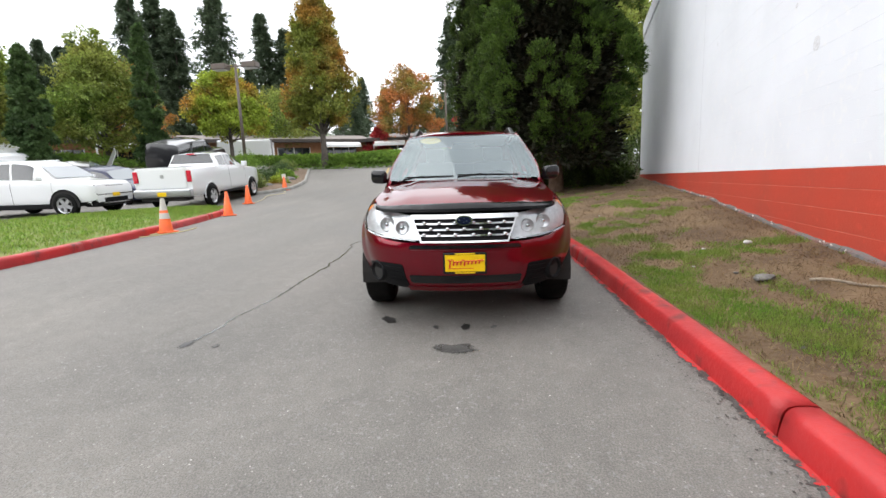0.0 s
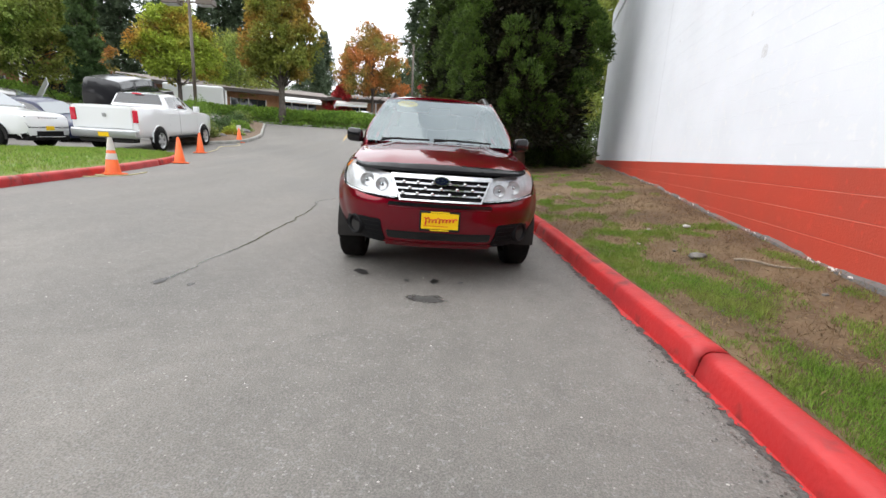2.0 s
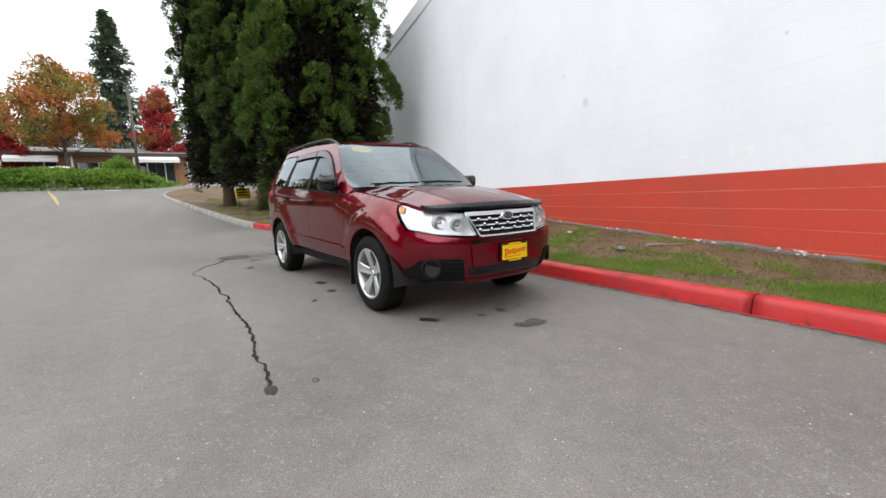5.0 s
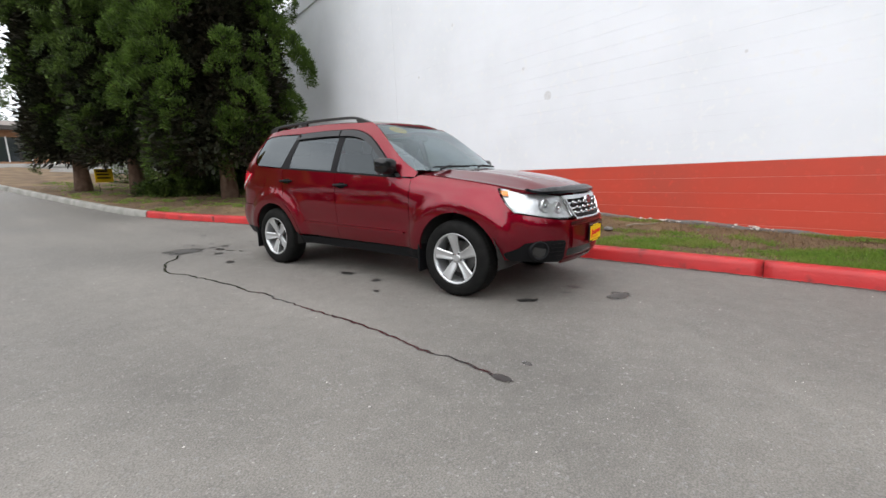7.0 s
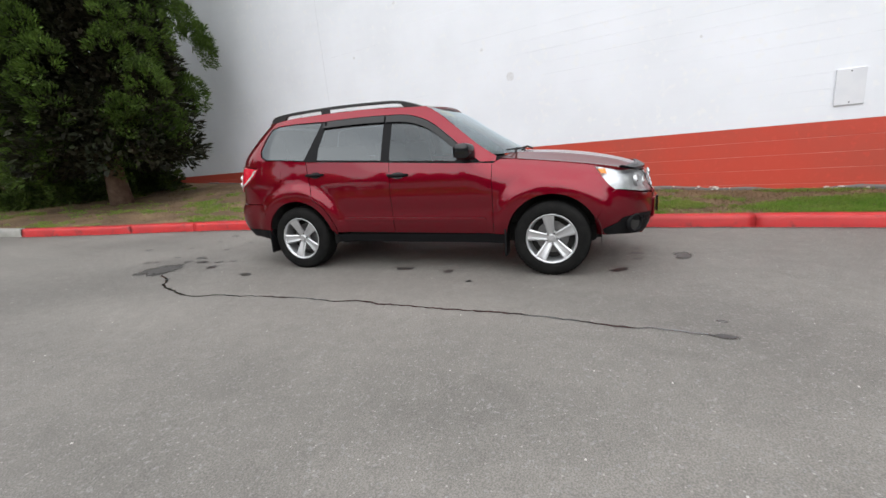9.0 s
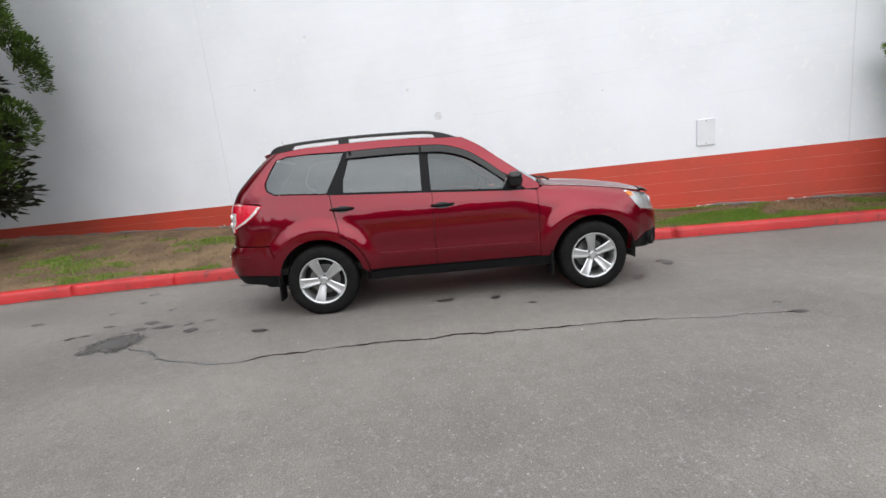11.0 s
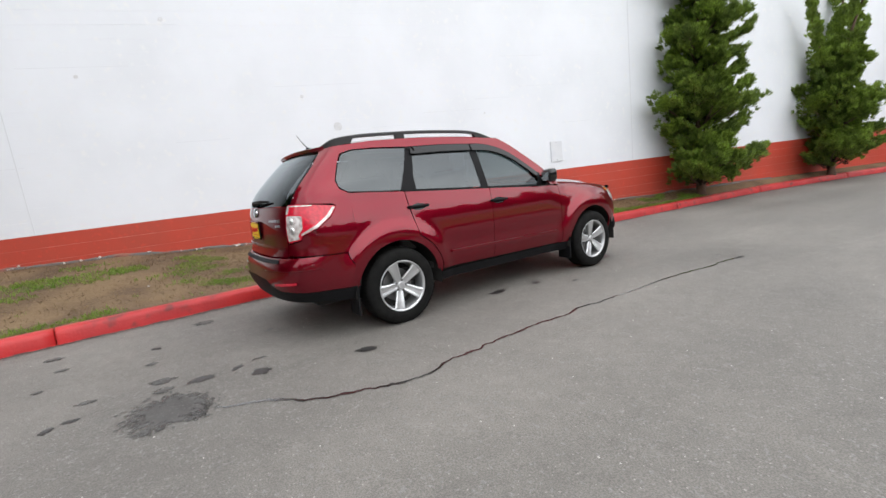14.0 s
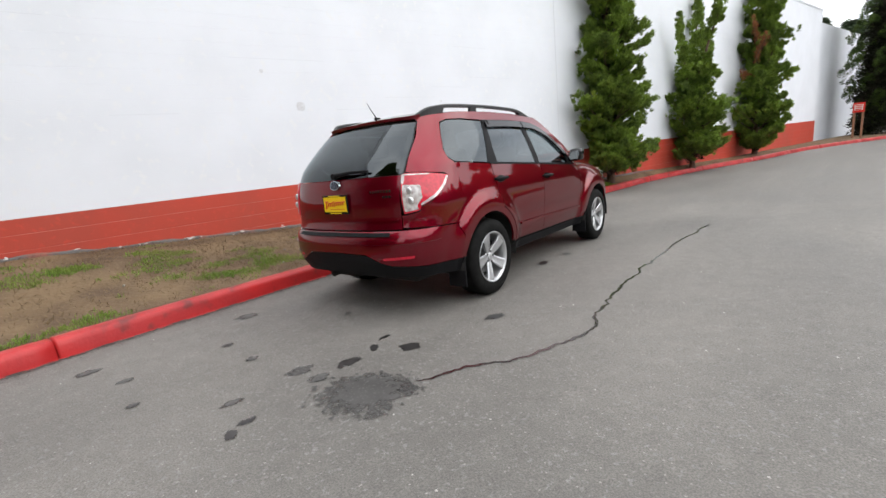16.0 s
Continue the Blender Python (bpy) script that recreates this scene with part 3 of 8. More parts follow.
# plan outline of the body: front centre, round the flank, to the rear centre
OUTLINE = []
for k in range(201):
    y = HALF * math.sin(math.pi / 2 * k / 200)
    OUTLINE.append((0.6 + 1.61 * max(0.0, 1 - (y / HALF) ** 2.4) ** (1 / 7), y))
for k in range(1, 61):
    OUTLINE.append((0.6 - 1.5 * k / 60, HALF))
for k in range(1, 201):
    y = HALF * math.cos(math.pi / 2 * k / 200)
    OUTLINE.append((-0.9 - 1.33 * max(0.0, 1 - (y / HALF) ** 2.6) ** (1 / 10), y))
OX, OY = np.array([p[0] for p in OUTLINE]), np.array([p[1] for p in OUTLINE])
OS = np.concatenate([[0], np.cumsum(np.hypot(np.diff(OX), np.diff(OY)))])
keep = np.concatenate([[True], np.diff(OS) > 1e-7])
OX, OY, OS = OX[keep], OY[keep], OS[keep]
S_END = float(OS[-1])
_even = np.linspace(0, S_END, 900)
_ex, _ey = np.interp(_even, OS, OX), np.interp(_even, OS, OY)
_k = np.ones(15) / 15
_tx, _ty = np.gradient(_ex), np.gradient(_ey)
_tx, _ty = np.convolve(np.pad(_tx, 7, "edge"), _k, "valid"), np.convolve(np.pad(_ty, 7, "edge"), _k, "valid")


def s_x(x):
    """Distance along the outline at which the flank has this x."""
    return float(np.interp(-x, -OX, OS))


def s_front(y):
    return float(np.interp(y, OY[:200], OS[:200]))


def s_rear(y):
    m = len(OS) - 200
    return float(np.interp(-y, -OY[m:], OS[m:]))


def S(x, z):
    """Distance along the outline at which the flank has this x at this height, where the rear leans in."""
    if x < -0.9:
        x = max(-2.2, -0.9 + (x + 0.9) * 1.33 / (1.33 - in_rear(z)))
    return s_x(x)


def R(y, z):
    """Distance along the outline at which the rear has this y at this height."""
    return s_rear(min(0.985 * HALF, y * HALF / (HALF - flank_inset(-1.95, z))))


def sm(a, b, v):
    t = max(0.0, min(1.0, (v - a) / (b - a)))
    return t * t * (3 - 2 * t)


def curve(xs, ys):
    """Smooth interpolation through stations."""
    xs, ys = np.array(xs, float), np.array(ys, float)
    d = np.gradient(ys, xs)

    def f(v):
        v = min(max(v, xs[0]), xs[-1])
        i = min(int(np.searchsorted(xs, v, "right")) - 1, len(xs) - 2)
        h = xs[i + 1] - xs[i]
        t = (v - xs[i]) / h
        return float((2 * t ** 3 - 3 * t * t + 1) * ys[i] + (t ** 3 - 2 * t * t + t) * h * d[i] + (-2 * t ** 3 + 3 * t * t) * ys[i + 1] + (t ** 3 - t * t) * h * d[i + 1])
    return f


belt = curve([-2.2, -1.7, -1.15, -0.2, 0.52, 0.9], [1.19, 1.168, 1.128, 1.072, 1.028, 1.012])
roof_c = curve([-1.95, -1.82, -1.55, -1.0, -0.5, 0.0, 0.2, 0.35], [1.49, 1.533, 1.59, 1.630, 1.636, 1.613, 1.583, 1.55])
hood_c = curve([0.8, 1.08, 1.4, 1.7, 1.9, 2.05, 2.14, 2.2], [1.10, 1.085, 1.06, 1.015, 0.97, 0.92, 0.875, 0.84])
hood_e = curve([0.7, 0.9, 1.3, 1.6, 1.85, 2.0, 2.15], [1.05, 1.042, 1.0, 0.96, 0.915, 0.88, 0.84])
in_side = curve([0.28, 0.36, 0.45, 0.56, 0.66, 0.80, 0.92, 1.0, 1.1, 1.25], [0.085, 0.055, 0.024, 0.006, 0.0, 0.0, 0.005, 0.018, 0.036, 0.055])
in_front = curve([0.28, 0.36, 0.46, 0.58, 0.66, 0.70, 0.76, 0.84, 0.90, 1.0], [0.09, 0.035, 0.005, 0.0, 0.004, 0.03, 0.05, 0.085, 0.13, 0.22])
in_rear = curve([0.28, 0.38, 0.47, 0.60, 0.66, 0.70, 0.74, 0.9, 1.08, 1.2, 1.35, 1.5, 1.6], [0.10, 0.04, 0.0, 0.0, 0.012, 0.05, 0.065, 0.07, 0.095, 0.15, 0.285, 0.445, 0.57])


def hood_half(x):
    return 0.825 * float(np.interp(-x, -OX, OY)) if x > 0.6 else 0.71


def flank_inset(x, z):
    w = sm(0.6, 1.0, x)
    d = in_side(z)
    b = belt(x)
    if z > b - 0.05:
        t = max(0.0, z - b)
        d = in_side(min(z, b)) + 0.33 * t + 0.22 * t * t
    for ax in (F_AX, R_AX):
        r = math.hypot(x - ax, z - HUB_Z)
        d -= 0.034 * (1 - sm(0.47, 0.60, r)) * sm(1.0, 0.85, z)
    if -0.85 < x < 0.95:
        d += 0.012 * math.exp(-((z - 0.60) / 0.07) ** 2) * sm(-0.85, -0.6, x) * sm(0.95, 0.75, x)
    if x > 1.5:
        d += 0.05 * sm(1.5, 1.85, x) * sm(0.58, 0.30, z)
    if w > 0:
        he, half = hood_e(x), float(np.interp(-x, -OX, OY))
        t = max(0.0, min(0.985, (z - 0.66) / max(0.05, he - 0.66)))
        d += w * ((half - hood_half(x)) * (1 - (1 - t ** 2.6) ** (1 / 2.6)) - 0.6 * in_side(z) * t)
    return d


def inset(s, x, nx_, ny_, z):
    d, e = flank_inset(x, z), in_front(z)
    return d * ny_ * ny_ + e * nx_ * nx_


def body(s, z, off=0.0):
    """The body's skin at a distance s round the outline and a height z."""
    sg = 1.0
    if s < 0:
        s, sg = -s, -1.0
    if s > S_END:
        s, sg = 2 * S_END - s, -1.0
    x, y = float(np.interp(s, _even, _ex)), float(np.interp(s, _even, _ey))
    tx, ty = float(np.interp(s, _even, _tx)), float(np.interp(s, _even, _ty))
    h = math.hypot(tx, ty)
    nx_, ny_ = ty / h, -tx / h
    if x < -0.9:
        x = -0.9 + (x + 0.9) * (1.33 - in_rear(z)) / 1.33
        y *= (HALF - flank_inset(x, z)) / HALF
        return Vector((x + nx_ * off, sg * max(0.0, y + ny_ * off), z))
    d = inset(s, x, nx_, ny_, z) - off
    return Vector((x - nx_ * d, sg * max(0.0, y - ny_ * d), z))


def outline_points(poly, step):
    out = []
    for (a, b), (c, d) in zip(poly, poly[1:] + poly[:1]):
        n = max(1, int(math.hypot(c - a, d - b) / step))
        out += [(a + (c - a) * k / n, b + (d - b) * k / n) for k in range(n)]
    return out


def rounded(poly, r=0.03, n=4):
    out = []
    m = len(poly)
    for i in range(m):
        p, a, b = Vector(poly[i]), Vector(poly[i - 1]), Vector(poly[(i + 1) % m])
        ra, rb = min(r, (a - p).length * 0.45), min(r, (b - p).length * 0.45)
        if ra < 1e-5 or rb < 1e-5:
            out.append(tuple(p))
            continue
        u, v = p + (a - p).normalized() * ra, p + (b - p).normalized() * rb
        for k in range(n + 1):
            t = k / n
            out.append(tuple(u * (1 - t) ** 2 + p * 2 * t * (1 - t) + v * t * t))
    return out


def inside(p, poly):
    x, y = p
    r = False
    for (a, b), (c, d) in zip(poly, poly[1:] + poly[:1]):
        if (b > y) != (d > y) and x < (c - a) * (y - b) / (d - b) + a:
            r = not r
    return r


def sheet(poly, lift, step=0.035, rim=0.018, inward=None, flip=False):
    """A panel: the outline filled with a fine net, lifted on to a surface, with returned edges."""
    ring = outline_points(poly, step)
    area = sum(a * d - c * b for (a, b), (c, d) in zip(ring, ring[1:] + ring[:1]))
    if area < 0:
        ring.reverse()
    pts = [Vector(p) for p in ring]
    m = len(pts)
    us, vs_ = [p[0] for p in ring], [p[1] for p in ring]
    rp = np.array(ring)
    u = min(us) + step / 2
    while u < max(us):
        v = min(vs_) + step / 2
        while v < max(vs_):
            if inside((u, v), ring) and np.min(np.hypot(rp[:, 0] - u, rp[:, 1] - v)) > step * 0.55:
                pts.append(Vector((u, v)))
            v += step
        u += step
    co, _, faces, orig, _, _ = delaunay_2d_cdt(pts, [(i, (i + 1) % m) for i in range(m)], [], 1, 1e-5)
    verts = [lift(p[0], p[1]) for p in co]
    fs = [tuple(f) for f in faces]
    if rim:
        index = {}
        for i, o in enumerate(orig):
            for q in o:
                index[q] = i
        base = len(verts)
        for i in range(m):
            p = verts[index[i]]
            verts.append(p.copy())
            verts.append(p + (inward(p) if inward else Vector((0, -1 if p.y > 0 else 1, 0))) * rim)
        for i in range(m):
            j = (i + 1) % m
            fs.append((base + 2 * j, base + 2 * i, base + 2 * i + 1, base + 2 * j + 1))
    if flip:
        fs = [f[::-1] for f in fs]
    return verts, fs


def to_axis(p):
    v = Vector((0.0 - p.x * 0.55 if abs(p.x) > 1.7 else 0, -p.y, (0.7 - p.z) * 0.3))
    return v.normalized() if v.length > 1e-6 else Vector((-1, 0, 0))


car = empty("car")


def skin(name, poly, material, sides=(1, -1), off=0.0, rim=0.018, step=0.035, parent=None, label="", r=0.0):
    """A body panel (both sides, or once across the centre with sides=(1,)). poly in (s, z)."""
    made = []
    if r:
        poly = rounded(poly, r)
    vs, fs = sheet(poly, lambda s, z: body(s, z, off), step, rim, to_axis)
    for sd in sides:
        v = [Vector((p.x, p.y * sd, p.z)) for p in vs]
        f = fs if sd > 0 else [q[::-1] for q in fs]
        made.append(link_mesh(name, v, f, material, parent or car, smooth=True, label=label))
    return made


def side(*pts):
    return [(S(x, z), z) for x, z in pts]


def arc(ax, r, a0, a1, n=22):
    return [(ax + r * math.cos(radians(a0 + (a1 - a0) * k / n)), HUB_Z + r * math.sin(radians(a0 + (a1 - a0) * k / n))) for k in range(n + 1)]


G = 0.0025
# flanks
fender = [(0.83 + G, 0.37), (0.83 + G, 1.002)] + [(x, hood_e(x) - 0.008) for x in np.linspace(0.90, 1.73, 18)] + [(1.700, 0.922), (1.735, 0.866), (1.792, 0.79), (1.852, 0.733), (1.812, 0.706)] + arc(F_AX, ARCH, 24, 172) + [(0.935, 0.37)]
skin("front_fender", side(*fender), M["paint"])
front_door = [(0.83 - G, 0.372), (-0.165 + G, 0.385), (-0.165 + G, belt(-0.165) - 0.004), (0.3, belt(0.3) - 0.004), (0.66, belt(0.66) - 0.004), (0.83 - G, 1.004)]
FD = skin("front_door", side(*front_door), M["paint"])
rear_door = [(-0.165 - G, 0.385), (-0.80, 0.395)] + [(x, z) for x, z in arc(R_AX, 0.46, 15, 62, 10)] + [(-1.055, 0.86), (-1.085, 1.0), (-1.10, belt(-1.1) - 0.004), (-0.6, belt(-0.6) - 0.004), (-0.165 - G, belt(-0.165) - 0.004)]
RD = skin("rear_door", side(*rear_door), M["paint"])
arc_in = arc(R_AX, ARCH, 4, 178)
quarter = [(-0.81, 0.37)] + [(x - 0.002, z) for x, z in arc_in[1:]] + [(-1.650, 0.60), (-1.69, 0.702), (-1.90, 0.712), "LAMP", (-1.61, 1.540),
                                                             (-1.5, roof_c(-1.5) - 0.05), (-1.3, roof_c(-1.3) - 0.045), (-1.3, 1.512), (-1.485, 1.503), (-1.582, 1.476), (-1.648, 1.36), (-1.688, 1.262), (-1.672, 1.195), (-1.605, 1.155), (-1.45, belt(-1.45) - 0.004), (-1.108, belt(-1.108) - 0.004), (-1.093, 1.0), (-1.063, 0.86)] + [(x, z) for x, z in arc(R_AX, 0.452, 62, 15, 10)]
corner = [(R(0.635, 0.722), 0.722), (R(0.630, 0.81), 0.81), (R(0.655, 0.808), 0.808), (R(0.745, 0.83), 0.83), (S(-2.0, 0.86), 0.86), (S(-1.88, 0.917), 0.917), (S(-1.772, 0.995), 0.995), (S(-1.722, 1.075), 1.075), (S(-1.76, 1.092), 1.092), (S(-1.93, 1.108), 1.108), (R(0.652, 1.118), 1.118), (R(0.640, 1.25), 1.25), (R(0.612, 1.38), 1.38), (R(0.555, 1.49), 1.49), (R(0.51, 1.522), 1.522)]
qp = []
for q in quarter:
    qp += corner if q == "LAMP" else side(q)
skin("quarter_panel", qp, M["paint"])
# cant rail and windscreen pillar in one strip
rail_top = [(0.862, 1.062), (0.72, 1.16), (0.50, 1.335), (0.30, 1.49), (0.17, 1.562), (0.0, roof_c(0.0) - 0.047), (-0.5, roof_c(-0.5) - 0.047), (-1.0, roof_c(-1.0) - 0.047), (-1.3, roof_c(-1.3) - 0.045)]
GUARD = [(-0.95, 1.497), (-0.6, 1.506), (-0.28, 1.503), (0.04, 1.477), (0.218, 1.41), (0.414, 1.27), (0.56, 1.148)]


def guard_line(x0, x1, down, n=14):
    """The upper edge of the door windows, lowered by a distance."""
    gx_, gz_ = [p[0] for p in GUARD], [p[1] for p in GUARD]
    f_ = curve(gx_, gz_)
    return [(x, f_(x) - down) for x in np.linspace(x0, x1, n)]


rail_low = [(-1.3, 1.514), (-1.0, 1.510)] + guard_line(-0.95, 0.56, -0.011, 18) + [(0.672, 1.068), (0.725, 1.022), (0.86, 1.02)]
skin("roof_pillar", side(*(rail_top + rail_low)), M["paint"])
# windows of the flanks
win_f = guard_line(-0.165, 0.545, 0.010) + [(0.60, 1.075), (0.58, belt(0.58) + 0.012), (-0.17, belt(-0.17) + 0.012)]
win_r = guard_line(-0.915, -0.245, 0.010, 8) + [(-0.25, belt(-0.25) + 0.012), (-0.985, belt(-0.985) + 0.012), (-0.975, 1.25)]
win_q = [(-0.955, 1.494), (-1.3, 1.502), (-1.48, 1.493), (-1.572, 1.468), (-1.636, 1.36), (-1.676, 1.262), (-1.662, 1.205), (-1.60, 1.166), (-1.45, belt(-1.45) + 0.006), (-1.13, belt(-1.13) + 0.008)]
for nm, w, mt in (("front_window", win_f, "half_tint"), ("rear_window", win_r, "tint"), ("quarter_window", win_q, "tint")):
    for o in skin(nm, side(*w), M[mt], off=-0.008, rim=0.0, step=0.06, r=0.02):
        o.visible_shadow = False
skin("door_pillar", side((-0.165, 1.492), (-0.25, 1.502), (-0.255, belt(-0.25)), (-0.17, belt(-0.17))), M["trim"], off=-0.004, step=0.05)
skin("rear_pillar", side((-0.90, 1.498), (-0.96, 1.498), (-1.135, belt(-1.13)), (-0.98, belt(-0.98)), (-0.97, 1.25)), M["trim"], off=-0.004, step=0.05)
skin("mirror_sail", side((0.64, 1.035), (0.57, 1.13), (0.50, 1.04)), M["trim"], off=0.002, step=0.05)
strip = [(x, belt(x) - 0.006) for x in np.linspace(0.66, -1.12, 26)] + [(x, belt(x) + 0.010) for x in np.linspace(-1.12, 0.66, 26)]
skin("window_moulding", side(*strip), M["trim"], off=0.004, rim=0.012, step=0.05)
skin("window_frame", side(*(guard_line(-0.95, 0.59, -0.008, 22) + guard_line(0.575, -0.95, 0.018, 22))), M["trim"], off=0.003, rim=0.012, step=0.05)
M["smoke"] = mat("smoked_acrylic", (0.012, 0.012, 0.013), 0.14, spec=0.4)
skin("rain_guard", side(*(guard_line(-0.225, 0.55, -0.003, 16) + guard_line(0.53, -0.225, 0.058, 16))), M["smoke"], off=0.018, rim=0.02, step=0.04)
skin("rain_guard", side(*(guard_line(-0.92, -0.245, -0.003, 9) + guard_line(-0.245, -0.935, 0.056, 9))), M["smoke"], off=0.018, rim=0.02, step=0.04)
# sill and side moulding
sill = [(0.935, 0.365), (0.925, 0.275), (-0.79, 0.285), (-0.815, 0.365)]
skin("sill", side(*sill), M["trim"], off=-0.004)
skin("side_moulding", side((0.76, 0.500), (0.76, 0.522), (-0.70, 0.546), (-0.70, 0.524)), M["paint"], off=0.022, rim=0.022, step=0.03, r=0.01)
# fuel flap outline and wheel-arch lips
flap = side((-1.42, 1.045), (-1.42, 0.915), (-1.60, 0.915), (-1.60, 1.045))
skin("fuel_flap", flap, M["paint"], sides=(-1,), off=0.002, rim=0.006, r=0.03)

# bumper and face
SX = s_x(1.80)
bump_f = [(-SX, 0.702), (-s_x(1.862), 0.73), (-s_front(0.62), 0.688), (-s_front(0.55), 0.676), (-s_front(0.44), 0.665), (0, 0.655), (s_front(0.44), 0.665), (s_front(0.55), 0.676), (s_front(0.62), 0.688), (s_x(1.862), 0.73), (SX, 0.702)] + [(s_x(x), z) for x, z in arc(F_AX, ARCH, 23, 3, 6)] + [(s_x(1.80), 0.345), (s_front(0.4), 0.315), (0, 0.31)]
bump_f = bump_f + [(-s, z) for s, z in bump_f[::-1] if s > 0 and z < 0.66]
skin("front_bumper", bump_f, M["paint"], sides=(1,), step=0.04)
inlet = [(s_front(0.44), 0.40), (s_front(0.45), 0.505), (s_front(0.62), 0.512), (s_front(0.74), 0.495), (s_x(1.90), 0.455), (s_x(1.80), 0.415), (s_x(1.765), 0.40), (s_x(1.80), 0.345), (s_front(0.45), 0.318), (s_front(0.42), 0.345)]
skin("bumper_inlet", inlet, M["trim"], off=0.006, r=0.025, label="black plastic fog-lamp corner")
beam = [(-s_front(0.375), 0.435), (-s_front(0.395), 0.616), (s_front(0.395), 0.616), (s_front(0.375), 0.435)]
skin("bumper_beam", beam, M["paint"], sides=(1,), off=0.02, rim=0.03, step=0.04, r=0.015)
low = [(-s_front(0.40), 0.365), (-s_front(0.41), 0.428), (s_front(0.41), 0.428), (s_front(0.40), 0.365)]
skin("lower_intake", low, M["gloss_black"], sides=(1,), off=0.003, rim=0.0, r=0.02)
spl = [(-s_front(0.43), 0.30), (-s_front(0.43), 0.335), (s_front(0.43), 0.335), (s_front(0.43), 0.30)]
skin("front_lip", spl, M["paint"], sides=(1,), off=0.008)
# flat black strip: the recess's shade is put into the colour
seam = [(-s_front(0.40), 0.622), (-s_front(0.385), 0.650), (s_front(0.385), 0.650), (s_front(0.40), 0.622)]
skin("shaded_upper_slot", seam, M["gloss_black"], sides=(1,), off=0.003, rim=0.0, r=0.008)
for sd in (1, -1):
    bm = bmesh.new()
    c = body(s_front(0.665), 0.435, 0.01)
    d = (body(s_front(0.665), 0.435, 0.1) - c).normalized()
    m = Matrix.Translation((c.x, c.y * sd, c.z)) @ Vector((d.x, d.y * sd, 0)).to_track_quat("Z", "Y").to_matrix().to_4x4()
    bm.free()
    ring = [(0.052, -0.03), (0.060, 0.014), (0.068, 0.022), (0.078, 0.016), (0.086, -0.01)]
    rv, rf = [], []
    for k in range(28):
        a = 2 * math.pi * k / 28
        rv += [m @ Vector((r * math.cos(a), r * math.sin(a), h)) for r, h in ring]
    rf = [(k * 5 + i, ((k + 1) % 28) * 5 + i, ((k + 1) % 28) * 5 + i + 1, k * 5 + i + 1) for k in range(28) for i in range(4)]
    fog = link_mesh("fog_cover", rv, rf, M["trim"], car, smooth=True)
    link_mesh("fog_well", [m @ Vector((0.066 * math.cos(k * 0.2618), 0.066 * math.sin(k * 0.2618), 0.003)) for k in range(24)], [tuple(range(24))], M["belly"], fog)
    for k in range(4):
        z = 0.365 + 0.035 * k
        poly = [(s_front(0.46), z), (s_front(0.46), z + 0.014), (s_front(0.585), z + 0.016), (s_front(0.585), z + 0.002)]
        v, f = sheet(poly, lambda s, q: body(s, q, 0.012), 0.05, 0.01, to_axis)
        link_mesh("inlet_slat", [Vector((p.x, p.y * sd, p.z)) for p in v], f if sd > 0 else [q[::-1] for q in f], M["trim"], car)
# grille: dark well, chrome surround, bars and studs, badge
GW = 0.392
well = [(-s_front(GW), 0.83), (-s_front(GW - 0.085), 0.675), (s_front(GW - 0.085), 0.675), (s_front(GW), 0.83)]
grille = skin("grille", well, M["trim"], sides=(1,), off=-0.012, rim=0.0)[0]


def band(pts, h, off, material, name, parent, thick=0.02):
    """A bar that follows the face of the car along points (s, z)."""
    poly = [(s, z + h / 2) for s, z in pts] + [(s, z - h / 2) for s, z in pts[::-1]]
    v, f = sheet(poly, lambda s, z: body(s, z, off), 0.04, thick, to_axis)
    return link_mesh(name, v, f, material, parent, smooth=False)


def row(z, w, n=13):
    return [(s_front(abs(y)) * (1 if y >= 0 else -1), z) for y in np.linspace(-w, w, n)]


band(row(0.842, GW + 0.012), 0.030, 0.014, M["chrome"], "chrome_bar", grille)
band(row(0.672, GW - 0.085), 0.011, 0.012, M["chrome"], "chrome_bar", grille)
for z, w in ((0.793, GW - 0.022), (0.752, GW - 0.045), (0.712, GW - 0.066)):
    band(row(z, w), 0.011, 0.006, M["chrome"], "grille_bar", grille, 0.008)
for sd in (1, -1):
    a, b = s_front(GW + 0.006) * sd, s_front(GW - 0.09) * sd
    poly = [(a + 0.006 * sd, 0.857), (a - 0.008 * sd, 0.857), (b - 0.006 * sd, 0.665), (b + 0.006 * sd, 0.665)]
    v, f = sheet(poly, lambda s, z: body(s, z, 0.013), 0.04, 0.02, to_axis)
    link_mesh("chrome_side", v, f, M["chrome"], grille)
for z in (0.793, 0.752, 0.712):
    for y in (-0.29, -0.18, -0.065, 0.065, 0.18, 0.29) if z != 0.752 else (-0.24, -0.12, 0.0, 0.12, 0.24):
        bm = bmesh.new()
        bmesh.ops.create_icosphere(bm, subdivisions=1, radius=0.021, matrix=Matrix.Translation(body(s_front(abs(y)) * (1 if y >= 0 else -1), z + 0.006, 0.010)) @ Matrix.Diagonal((0.6, 0.85, 0.8, 1)))
        part("grille_stud", bm, M["chrome"], grille, smooth=True)


